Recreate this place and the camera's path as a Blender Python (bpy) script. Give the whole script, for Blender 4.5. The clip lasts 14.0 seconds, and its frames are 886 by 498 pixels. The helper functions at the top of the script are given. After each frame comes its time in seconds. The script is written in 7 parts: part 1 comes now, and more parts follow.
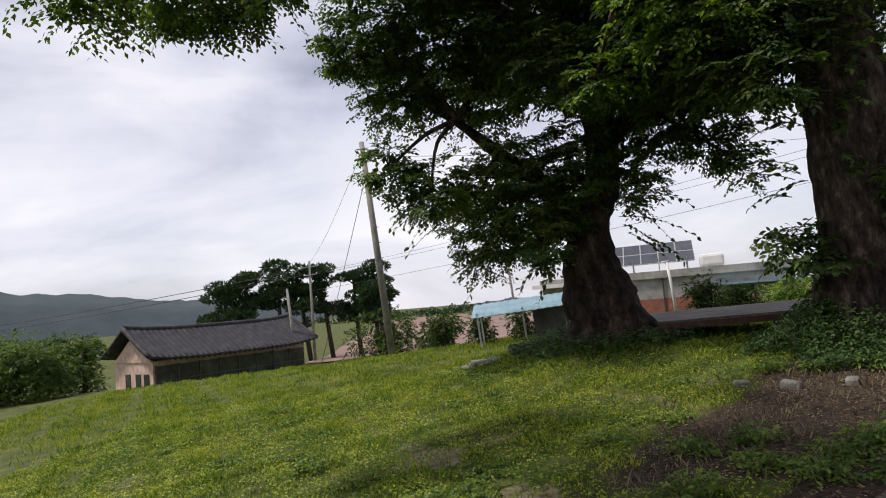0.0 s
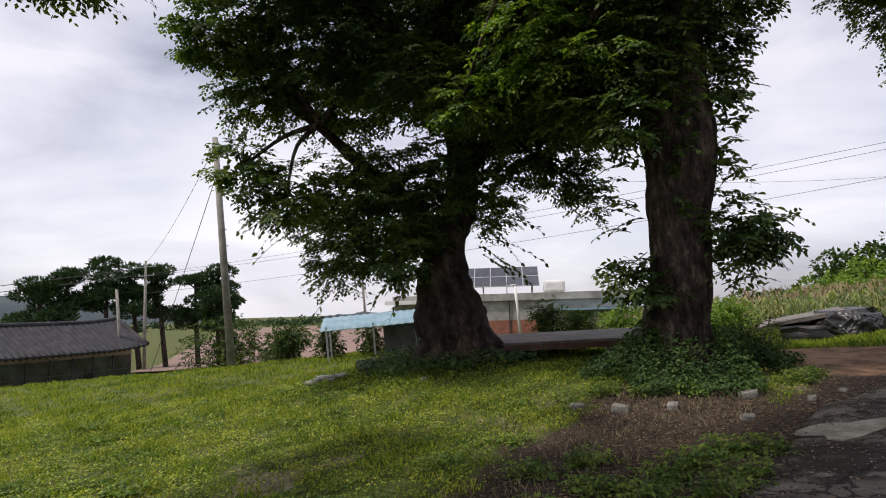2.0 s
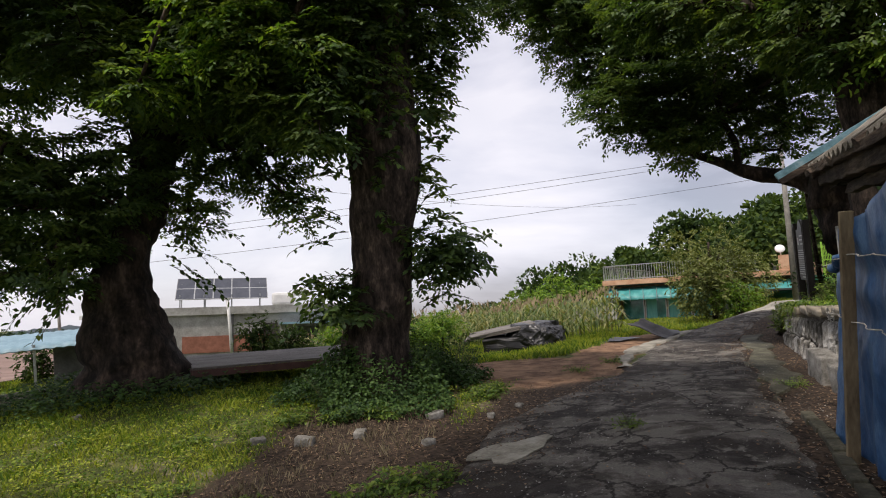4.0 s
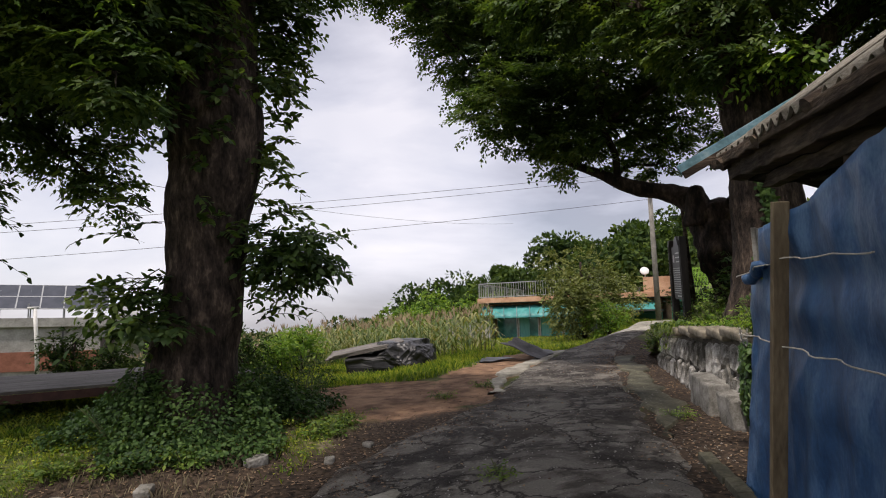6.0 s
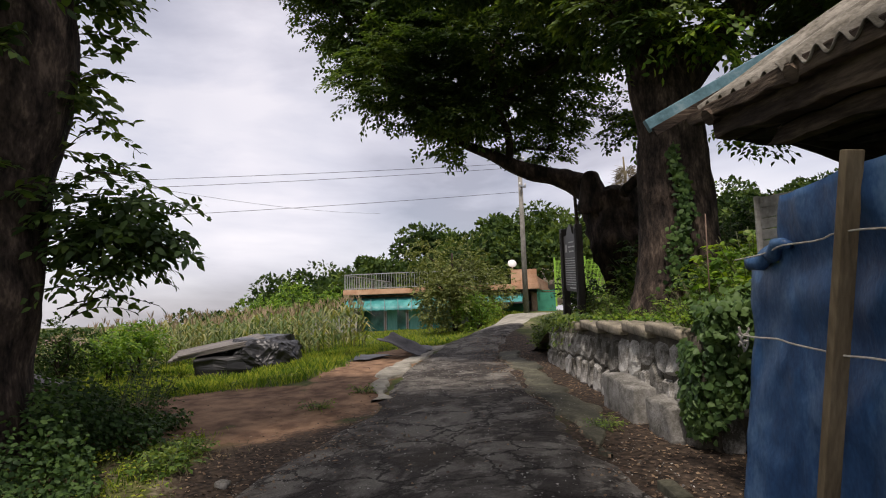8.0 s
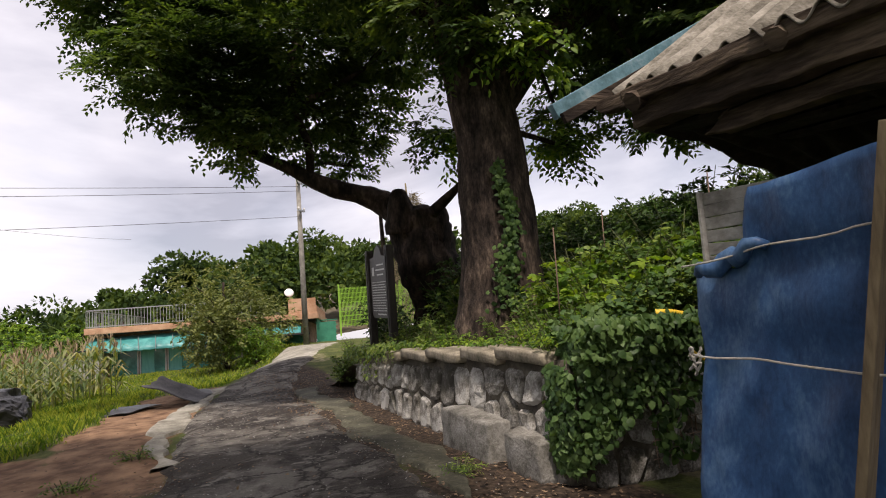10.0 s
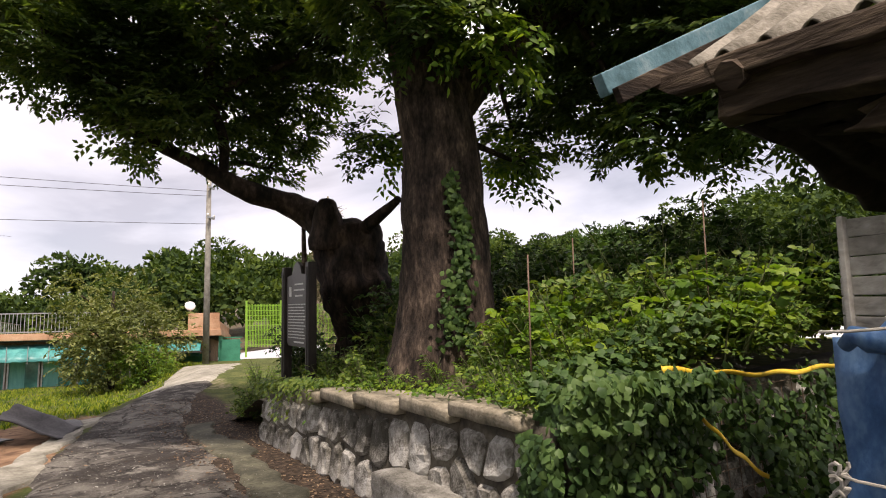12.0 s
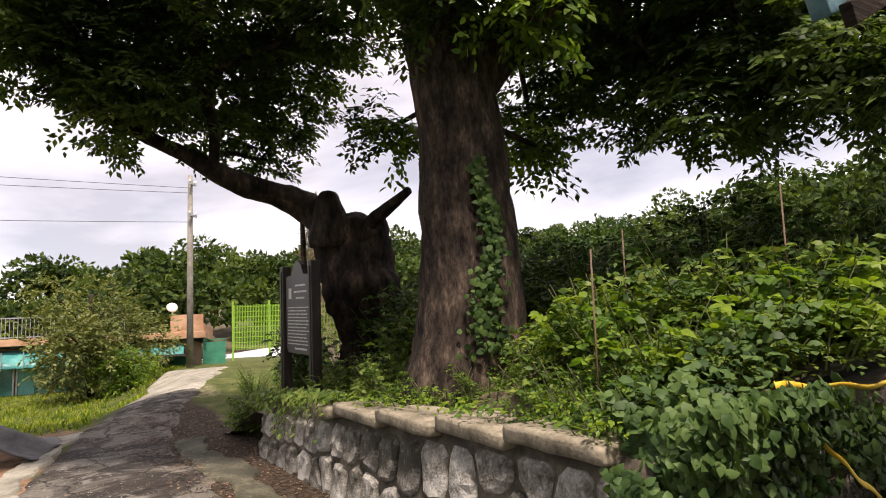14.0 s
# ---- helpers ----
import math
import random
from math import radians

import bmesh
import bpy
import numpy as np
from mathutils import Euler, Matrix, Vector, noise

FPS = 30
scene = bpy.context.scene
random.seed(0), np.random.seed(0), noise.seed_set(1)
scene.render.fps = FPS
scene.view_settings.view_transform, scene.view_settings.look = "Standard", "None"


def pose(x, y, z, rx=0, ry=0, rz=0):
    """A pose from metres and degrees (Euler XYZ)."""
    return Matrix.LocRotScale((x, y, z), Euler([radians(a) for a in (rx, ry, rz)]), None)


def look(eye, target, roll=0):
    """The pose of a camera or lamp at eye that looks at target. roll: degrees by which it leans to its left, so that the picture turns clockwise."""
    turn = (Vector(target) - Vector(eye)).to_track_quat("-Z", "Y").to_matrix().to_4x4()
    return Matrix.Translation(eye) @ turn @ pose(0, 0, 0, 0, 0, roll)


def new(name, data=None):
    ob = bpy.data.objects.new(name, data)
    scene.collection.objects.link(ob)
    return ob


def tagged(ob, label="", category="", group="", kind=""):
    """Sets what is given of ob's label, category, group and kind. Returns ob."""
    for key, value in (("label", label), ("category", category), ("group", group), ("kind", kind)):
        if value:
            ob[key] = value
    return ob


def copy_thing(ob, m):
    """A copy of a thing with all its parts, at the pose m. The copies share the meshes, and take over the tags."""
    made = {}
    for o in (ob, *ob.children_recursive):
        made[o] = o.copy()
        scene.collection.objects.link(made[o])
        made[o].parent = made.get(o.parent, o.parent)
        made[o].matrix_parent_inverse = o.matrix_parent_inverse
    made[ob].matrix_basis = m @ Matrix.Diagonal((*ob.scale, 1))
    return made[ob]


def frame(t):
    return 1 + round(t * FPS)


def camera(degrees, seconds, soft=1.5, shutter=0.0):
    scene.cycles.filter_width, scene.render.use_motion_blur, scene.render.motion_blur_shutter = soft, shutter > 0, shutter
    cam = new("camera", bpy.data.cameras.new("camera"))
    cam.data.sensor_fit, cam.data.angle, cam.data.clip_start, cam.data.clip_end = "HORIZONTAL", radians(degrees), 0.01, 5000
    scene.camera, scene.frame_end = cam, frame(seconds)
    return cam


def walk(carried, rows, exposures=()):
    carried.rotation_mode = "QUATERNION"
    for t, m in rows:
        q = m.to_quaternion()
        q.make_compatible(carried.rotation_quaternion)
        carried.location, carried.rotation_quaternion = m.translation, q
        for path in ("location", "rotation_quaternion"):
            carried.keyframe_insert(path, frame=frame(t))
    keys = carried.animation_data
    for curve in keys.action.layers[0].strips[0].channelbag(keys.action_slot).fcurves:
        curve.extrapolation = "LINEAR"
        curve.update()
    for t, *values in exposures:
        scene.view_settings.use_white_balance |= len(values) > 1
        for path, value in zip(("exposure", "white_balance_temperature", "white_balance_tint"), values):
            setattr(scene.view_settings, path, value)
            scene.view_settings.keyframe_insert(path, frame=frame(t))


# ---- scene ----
cam = camera(71.1, 14.0, 1.05)
# the plan is drawn square to the lane's slope; LEVEL turns it upright
LEVEL = pose(0, 0, 0, 1.5, -4.0, 0)
PATH = [
    (0, (0.188, 0.223, 1.396), (-0.006, 2.209, 1.537), -8.7),
    (0.5, (0.216, 0.188, 1.396), (-0.062, 2.163, 1.54), -7.2),
    (1, (0.229, 0.172, 1.396), (0.01, 2.155, 1.537), -5.4),
    (1.5, (0.17, 0.294, 1.387), (0.187, 2.29, 1.51), -4.7),
    (2, (0.198, 0.493, 1.397), (0.467, 2.47, 1.527), -5.4),
    (2.5, (0.354, 0.622, 1.374), (0.902, 2.542, 1.489), -4.9),
    (3, (0.639, 0.727, 1.392), (1.373, 2.58, 1.554), -3.6),
    (3.5, (0.863, 0.92, 1.375), (1.732, 2.718, 1.493), -4.9),
    (4, (1.081, 1.074, 1.413), (2.118, 2.782, 1.506), -4.7),
    (6.5, (2.448, 2.503, 1.258), (3.803, 3.969, 1.381), -3.2),
    (7, (2.594, 2.857, 1.232), (3.954, 4.321, 1.304), -3.0),
    (7.5, (2.766, 3.128, 1.228), (4.268, 4.449, 1.217), -1.6),
    (8, (3.053, 3.37, 1.252), (4.692, 4.514, 1.324), -2.6),
    (8.5, (3.247, 3.644, 1.239), (4.977, 4.646, 1.286), -0.6),
    (9, (3.381, 3.927, 1.235), (5.206, 4.743, 1.308), -2.0),
    (11.5, (4.525, 4.807, 1.284), (6.51, 4.989, 1.445), -2.0),
    (12, (4.825, 4.903, 1.336), (6.807, 5.094, 1.516), -1.0),
    (12.5, (4.933, 5.095, 1.345), (6.914, 5.279, 1.547), -1.7),
    (13, (5.05, 5.249, 1.357), (7.033, 5.366, 1.587), -1.2),
    (13.5, (5.337, 5.32, 1.383), (7.322, 5.399, 1.62), -2.5),
    (14, (5.502, 5.39, 1.41), (7.491, 5.522, 1.574), -2.0),
]
walk(cam, [(t, LEVEL @ look(eye, target, roll)) for t, eye, target, roll in PATH], [(0, 0.0, 6500, 16), (4, 0.1, 6600, 17), (8, 0.05, 6700, 18), (11, 0.5, 7050, 20), (14, 0.72, 7300, 21)])

# ---- light ----
SUN_DIR = Vector((-0.44, -0.14, 0.89)).normalized()
world = bpy.data.worlds.new("sky")
scene.world = world
world.use_nodes = True
wn, wl = world.node_tree.nodes, world.node_tree.links
wn.clear()
w_out = wn.new("ShaderNodeOutputWorld")
w_bg = wn.new("ShaderNodeBackground")
w_sky = wn.new("ShaderNodeTexSky")
w_sky.sky_type, w_sky.sun_disc = "NISHITA", False
w_sky.sun_elevation = math.asin(SUN_DIR.z)
w_sky.sun_rotation = math.atan2(SUN_DIR.x, SUN_DIR.y)
w_co = wn.new("ShaderNodeTexCoord")
w_map = wn.new("ShaderNodeMapping")
w_map.inputs["Scale"].default_value = (1.0, 1.0, 3.2)
w_big = wn.new("ShaderNodeTexNoise")
w_big.inputs["Scale"].default_value, w_big.inputs["Detail"].default_value = 1.7, 7
w_big.inputs["Roughness"].default_value, w_big.inputs["Distortion"].default_value = 0.52, 0.35
w_ramp = wn.new("ShaderNodeValToRGB")
for pos, col in ((0.35, (4.3, 4.4, 4.95, 1)), (0.44, (6.3, 6.45, 7.1, 1)), (0.53, (8.2, 8.35, 8.9, 1)), (0.62, (9.9, 9.9, 10.1, 1))):
    el = w_ramp.color_ramp.elements.new(pos)
    el.color = col
w_ramp.color_ramp.elements.remove(w_ramp.color_ramp.elements[0])
w_ramp.color_ramp.elements.remove(w_ramp.color_ramp.elements[-1])
w_hole = wn.new("ShaderNodeTexNoise")
w_hole.inputs["Scale"].default_value, w_hole.inputs["Detail"].default_value = 1.3, 4
w_hr = wn.new("ShaderNodeMapRange")
w_hr.inputs["From Min"].default_value, w_hr.inputs["From Max"].default_value = 0.40, 0.62
w_hr.inputs["To Min"].default_value, w_hr.inputs["To Max"].default_value = 1.0, 0.62
w_mix = wn.new("ShaderNodeMix")
w_mix.data_type = "RGBA"
wl.new(w_co.outputs["Generated"], w_map.inputs["Vector"])
wl.new(w_map.outputs["Vector"], w_big.inputs["Vector"])
wl.new(w_co.outputs["Generated"], w_hole.inputs["Vector"])
wl.new(w_big.outputs["Fac"], w_ramp.inputs["Fac"])
wl.new(w_hole.outputs["Fac"], w_hr.inputs["Value"])
wl.new(w_hr.outputs["Result"], w_mix.inputs["Factor"])
wl.new(w_sky.outputs["Color"], w_mix.inputs["A"])
wl.new(w_ramp.outputs["Color"], w_mix.inputs["B"])
wl.new(w_mix.outputs["Result"], w_bg.inputs["Color"])
w_bg.inputs["Strength"].default_value = 0.108
wl.new(w_bg.outputs["Background"], w_out.inputs["Surface"])
sun = new("sun", bpy.data.lights.new("sun", "SUN"))
sun.data.energy, sun.data.angle, sun.data.color = 3.7, radians(5), (1.0, 0.95, 0.86)
sun.matrix_world = look(SUN_DIR * 60, (0, 0, 0))

# ---- plan: u runs along the lane, n to its left ----
CU, SU = math.cos(radians(38)), math.sin(radians(38))


def un(u, n, z=0.0):
    return Vector((u * CU - n * SU, u * SU + n * CU, z))


def to_un(x, y):
    return x * CU + y * SU, -x * SU + y * CU


def smooth(a, b, v):
    t = np.clip((v - a) / (b - a), 0, 1)
    return t * t * (3 - 2 * t)


def vnoise(x, y, seed=0.0):
    """Smooth value noise on arrays, about -1..1."""
    return (np.sin(x * 1.31 + y * 0.73 + seed) + np.sin(-x * 0.81 + y * 1.57 + seed * 1.7 + 1.3)
            + np.sin(x * 2.17 - y * 1.93 + seed * 0.6 + 4.1) * 0.6 + np.sin(x * 3.9 + y * 3.1 + seed * 2.3) * 0.35) / 2.95


TREE1, TREE2, TREE3 = (1.9, 12.55), (4.95, 9.62), (11.7, 5.55)


def far_fall(x, y):
    """How far level ground lies under the plan's sloping base at a place."""
    return math.tan(radians(4.0)) * x + math.tan(radians(1.5)) * y


def height(x, y):
    """The ground's height, on numbers or arrays."""
    x, y = np.asarray(x, float), np.asarray(y, float)
    u, n = to_un(x, y)
    z = -0.42 + 0.19 * np.exp(-((u - 8) / 4.5) ** 2 - ((n - 0.0) / 2.2) ** 2)
    z = z + 0.36 * np.exp(-((x - TREE1[0]) ** 2 + (y - TREE1[1]) ** 2) / 2.4 ** 2)
    z = z + 0.28 * np.exp(-((x - TREE2[0]) ** 2 + (y - TREE2[1]) ** 2) / 1.5 ** 2)
    z = z + 0.24 * np.exp(-((y - 15.5) / 4.5) ** 2 - ((x - 0.0) / 8) ** 2)
    q = y + 0.25 * np.minimum(x + 4, 0)
    z = z - 1.05 * smooth(13, 34, u) * (1 - smooth(14, 24, n)) - 0.3 * smooth(2.5, 5, n) * smooth(13, 18, u) * (1 - smooth(24, 32, u))
    z = z - 1.6 * smooth(19.5, 33, q) * smooth(6, 12, n)
    z = z + 0.7 * smooth(16.5, 25, u) * smooth(2.0, -0.6, n + 3.0 * smooth(16, 28, u)) * (1 - smooth(40, 60, u))
    far = np.hypot(x, y)
    z = z - 0.8 * smooth(40, 70, far) - smooth(28, 75, far) * far_fall(x, y)
    z = z + 0.022 * vnoise(x * 1.1, y * 1.1, 2.0) + 0.008 * vnoise(x * 5, y * 5, 1.0)
    return z


def gz(x, y):
    return float(height(x, y))


# ---- helpers for shapes ----
def finish(me, mat, flat=False):
    if mat is not None:
        me.materials.append(mat)
    if not flat:
        me.polygons.foreach_set("use_smooth", [True] * len(me.polygons))
    return me


def part(name, bm, mat, parent=None, label="", flat=True):
    me = bpy.data.meshes.new(name)
    bm.to_mesh(me)
    bm.free()
    ob = new(name, finish(me, mat, flat))
    ob.parent = parent
    if label:
        ob["label"] = label
    return ob


def arrays(name, verts, faces, mat, parent=None, flat=True, label=""):
    """One mesh from arrays of vertices (k,3) and faces (m,3) or (m,4)."""
    me = bpy.data.meshes.new(name)
    verts, faces = np.asarray(verts, np.float32), np.asarray(faces, np.int32)
    m, k = faces.shape
    me.vertices.add(len(verts))
    me.vertices.foreach_set("co", verts.ravel())
    me.loops.add(m * k)
    me.loops.foreach_set("vertex_index", faces.ravel())
    me.polygons.add(m)
    me.polygons.foreach_set("loop_start", np.arange(0, m * k, k, dtype=np.int32))
    me.update(calc_edges=True)
    me.validate()
    ob = new(name, finish(me, mat, flat))
    ob.parent = parent
    if label:
        ob["label"] = label
    return ob


def thing(name, label, category, at=(0, 0, 0), group="", kind=""):
    ob = new(name)
    ob.location = at
    ob.empty_display_size = 0.1
    return tagged(ob, label, category, group, kind)


def box(bm, size, m=Matrix(), bevel=0.0):
    """A box centred on m, with its edges rounded off."""
    r = bmesh.ops.create_cube(bm, size=1.0, matrix=m @ Matrix.Diagonal((*size, 1)))
    if bevel:
        es = list({e for v in r["verts"] for e in v.link_edges})
        bmesh.ops.bevel(bm, geom=es, offset=bevel, segments=2, affect="EDGES", profile=0.6)
    return r["verts"]


def beam(bm, a, b, w, h, bevel=0.0, roll=0.0):
    """A squared timber from a to b."""
    a, b = Vector(a), Vector(b)
    d = b - a
    q = d.to_track_quat("X", "Z").to_matrix().to_4x4()
    return box(bm, (d.length, w, h), Matrix.Translation((a + b) / 2) @ q @ pose(0, 0, 0, roll), bevel)


def tube(bm, pts, radii, seg=10, rough=0.0, seed=0.0, caps=True, squash=None):
    """A tapering round limb along pts, with an uneven skin."""
    pts = [Vector(p) for p in pts]
    rings, side = [], None
    for i, p in enumerate(pts):
        d = (pts[min(i + 1, len(pts) - 1)] - pts[max(i - 1, 0)]).normalized()
        if side is None:
            side = d.orthogonal().normalized()
        side = (side - d * side.dot(d)).normalized()
        up = d.cross(side)
        ring = []
        for k in range(seg):
            a = 2 * math.pi * k / seg
            w = side * math.cos(a) + up * math.sin(a)
            r = radii[i]
            if rough:
                q = p + w * r
                r *= 1 + rough * (noise.noise(q * 1.6 + Vector((seed, 0, 0))) + 0.55 * noise.noise(q * 5.0 + Vector((0, seed, 0)))
                                  + 0.3 * noise.noise(Vector((a * 3.0, seed, p.z * 0.5))))
            ring.append(bm.verts.new(p + w * r))
        rings.append(ring)
    for r0, r1 in zip(rings, rings[1:]):
        for k in range(seg):
            bm.faces.new((r0[k], r0[(k + 1) % seg], r1[(k + 1) % seg], r1[k]))
    if caps:
        bm.faces.new(list(reversed(rings[0])))
        bm.faces.new(rings[-1])


def bend(pts, steps):
    """A smooth line through pts (Catmull-Rom), of (x, y, z, r)."""
    p = [np.array(q, float) for q in pts]
    p = [2 * p[0] - p[1], *p, 2 * p[-1] - p[-2]]
    out = []
    for i in range(1, len(p) - 2):
        for k in range(steps):
            t = k / steps
            out.append(0.5 * ((2 * p[i]) + (p[i + 1] - p[i - 1]) * t + (2 * p[i - 1] - 5 * p[i] + 4 * p[i + 1] - p[i + 2]) * t * t
                              + (3 * p[i] - p[i - 1] - 3 * p[i + 1] + p[i + 2]) * t ** 3))
    out.append(p[-2])
    return out


def limb(bm, pts, steps=6, seg=12, rough=0.10, seed=0.0):
    c = bend(pts, steps)
    tube(bm, [q[:3] for q in c], [max(q[3], 0.004) for q in c], seg, rough, seed)


# ---- materials ----
def material(name, colors, scale=6.0, rough=0.8, bump=0.2, fine=40.0, metal=0.0, stretch=(1, 1, 1), spec=0.5, random_by=0.0, through_light=0.0, kind="noise", detail=6, low=0.32, high=0.68, island=0.0, coat=0.0):
    m = bpy.data.materials.new(name)
    m.use_nodes = True
    nt = m.node_tree
    N, L = nt.nodes, nt.links
    b = N["Principled BSDF"]
    out = N["Material Output"]
    co = N.new("ShaderNodeTexCoord")
    mp = N.new("ShaderNodeMapping")
    mp.inputs["Scale"].default_value = stretch
    L.new(co.outputs["Object"], mp.inputs["Vector"])
    tex = N.new("ShaderNodeTexNoise")
    tex.inputs["Scale"].default_value, tex.inputs["Detail"].default_value, tex.inputs["Roughness"].default_value = scale, detail, 0.62
    L.new(mp.outputs["Vector"], tex.inputs["Vector"])
    tex2 = N.new("ShaderNodeTexNoise")
    tex2.inputs["Scale"].default_value, tex2.inputs["Detail"].default_value = fine, 5
    L.new(mp.outputs["Vector"], tex2.inputs["Vector"])
    ramp = N.new("ShaderNodeValToRGB")
    els = ramp.color_ramp.elements
    for i, c in enumerate(colors):
        pos = low + (high - low) * i / max(1, len(colors) - 1)
        e = els[i] if i < 2 else els.new(pos)
        e.position, e.color = pos, (*c, 1)
    fac = N.new("ShaderNodeMath")
    fac.operation = "MULTIPLY_ADD"
    fac.inputs[1].default_value = 0.35
    sub = N.new("ShaderNodeMath")
    sub.operation = "MULTIPLY_ADD"
    sub.inputs[1].default_value, sub.inputs[2].default_value = 1.0, -0.175
    L.new(tex.outputs["Fac"], sub.inputs[0])
    L.new(tex2.outputs["Fac"], fac.inputs[0])
    L.new(sub.outputs[0], fac.inputs[2])
    last = fac.outputs[0]
    if random_by or island:
        src = N.new("ShaderNodeObjectInfo").outputs["Random"] if random_by else N.new("ShaderNodeNewGeometry").outputs["Random Per Island"]
        ad = N.new("ShaderNodeMath")
        ad.operation = "MULTIPLY_ADD"
        ad.inputs[1].default_value = random_by or island
        L.new(src, ad.inputs[0])
        sh = N.new("ShaderNodeMath")
        sh.operation = "SUBTRACT"
        sh.inputs[1].default_value = (random_by or island) / 2
        L.new(last, sh.inputs[0])
        L.new(sh.outputs[0], ad.inputs[2])
        last = ad.outputs[0]
    L.new(last, ramp.inputs["Fac"])
    L.new(ramp.outputs["Color"], b.inputs["Base Color"])
    b.inputs["Roughness"].default_value, b.inputs["Metallic"].default_value = rough, metal
    b.inputs["Specular IOR Level"].default_value = spec
    b.inputs["Coat Weight"].default_value = coat
    if bump:
        bp = N.new("ShaderNodeBump")
        bp.inputs["Strength"].default_value, bp.inputs["Distance"].default_value = bump, 0.02
        L.new(fac.outputs[0], bp.inputs["Height"])
        L.new(bp.outputs["Normal"], b.inputs["Normal"])
    if through_light:
        tr = N.new("ShaderNodeBsdfTranslucent")
        gain = N.new("ShaderNodeMix")
        gain.data_type, gain.blend_type = "RGBA", "MULTIPLY"
        gain.inputs["Factor"].default_value = 1.0
        gain.inputs["B"].default_value = (1.5, 1.5, 0.6, 1)
        L.new(ramp.outputs["Color"], gain.inputs["A"])
        L.new(gain.outputs["Result"], tr.inputs["Color"])
        ms = N.new("ShaderNodeMixShader")
        ms.inputs["Fac"].default_value = through_light
        L.new(b.outputs[0], ms.inputs[1])
        L.new(tr.outputs[0], ms.inputs[2])
        L.new(ms.outputs[0], out.inputs["Surface"])
    return m


BARK = material("bark", [(0.009, 0.007, 0.006), (0.028, 0.021, 0.017), (0.060, 0.044, 0.034), (0.14, 0.105, 0.08)], 8.0, 0.95, 1.4, 40, stretch=(1, 1, 0.38), detail=10, spec=0.2)
BARK_OLD = material("bark_old", [(0.007, 0.006, 0.005), (0.020, 0.015, 0.012), (0.045, 0.032, 0.025), (0.10, 0.070, 0.052)], 5.0, 0.92, 1.0, 24, stretch=(1, 1, 0.45), detail=10, spec=0.2)
LEAF = material("leaf", [(0.027, 0.055, 0.018), (0.060, 0.108, 0.028), (0.12, 0.17, 0.036)], 0.8, 0.55, 0, 5, through_light=0.42, island=0.28, spec=0.3)
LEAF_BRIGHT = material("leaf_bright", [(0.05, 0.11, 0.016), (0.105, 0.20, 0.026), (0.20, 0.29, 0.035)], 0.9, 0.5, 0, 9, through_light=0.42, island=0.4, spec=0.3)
LEAF_PINE = material("leaf_pine", [(0.012, 0.03, 0.012), (0.025, 0.055, 0.02), (0.045, 0.085, 0.03)], 0.4, 0.7, 0, 9, through_light=0.15, island=0.3, spec=0.2)
LEAF_WOOD = material("leaf_wood", [(0.013, 0.030, 0.009), (0.036, 0.066, 0.015), (0.09, 0.13, 0.026)], 0.22, 0.75, 0, 2, through_light=0.25, island=0.25, spec=0.15)
GRASS = material("grass_blade", [(0.06, 0.12, 0.014), (0.17, 0.25, 0.022), (0.33, 0.36, 0.05)], 0.9, 0.55, 0, 7, through_light=0.35, island=0.5, spec=0.3)
# ---- ground ----
def axis(lo, hi, step, far, growth=1.16):
    core = list(np.arange(lo, hi + step / 2, step))
    out, d = [], step
    v = lo
    while v > -far:
        d *= growth
        v -= d
        out.append(v)
    out.reverse()
    up, d, v = [], step, hi
    while v < far:
        d *= growth
        v += d
        up.append(v)
    return np.array(out + core + up)


def lane_edge_left(u):
    """Where the asphalt ends towards the field."""
    return 2.35 - 1.15 * smooth(8.5, 12.5, u) - 0.55 * smooth(13, 18, u) - 3.0 * smooth(16, 28, u) - 0.42 * np.maximum(u - 28, 0)


def lane_edge_right(u):
    return -0.72 - 0.15 * smooth(12, 15, u) - 3.1 * smooth(16, 28, u) - 0.42 * np.maximum(u - 28, 0)


xs, ys = axis(-9, 17, 0.16, 2200), axis(-4, 22, 0.16, 2200)
gx, gy = np.meshgrid(xs, ys)
gzz = height(gx, gy)
gu, gn = to_un(gx, gy)
nx, ny = len(xs), len(ys)
idx = np.arange(nx * ny).reshape(ny, nx)
gf = np.stack([idx[:-1, :-1], idx[:-1, 1:], idx[1:, 1:], idx[1:, :-1]], -1).reshape(-1, 4)
wob = 0.35 * vnoise(gx * 1.7, gy * 1.7, 5) + 0.12 * vnoise(gx * 6, gy * 6, 3)
# bare brown clearing where a track turns off the lane
dirt = smooth(0.35, -0.35, np.hypot((gu - 12.2) / 1.0, (gn - 3.9 + 0.35 * (gu - 12)) / 0.62) - 2.3 + wob * 1.1)
dirt = np.maximum(dirt, smooth(0.3, -0.3, np.abs(gn - (2.0 - 0.14 * (gu - 12))) - 0.8 + wob) * smooth(9, 12, gu) * smooth(24, 18, gu))
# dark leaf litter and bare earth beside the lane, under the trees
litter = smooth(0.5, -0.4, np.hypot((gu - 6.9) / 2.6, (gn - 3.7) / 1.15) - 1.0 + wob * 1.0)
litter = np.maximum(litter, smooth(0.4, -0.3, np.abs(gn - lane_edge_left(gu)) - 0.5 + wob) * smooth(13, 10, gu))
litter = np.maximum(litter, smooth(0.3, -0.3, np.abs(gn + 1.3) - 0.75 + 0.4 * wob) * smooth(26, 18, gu))
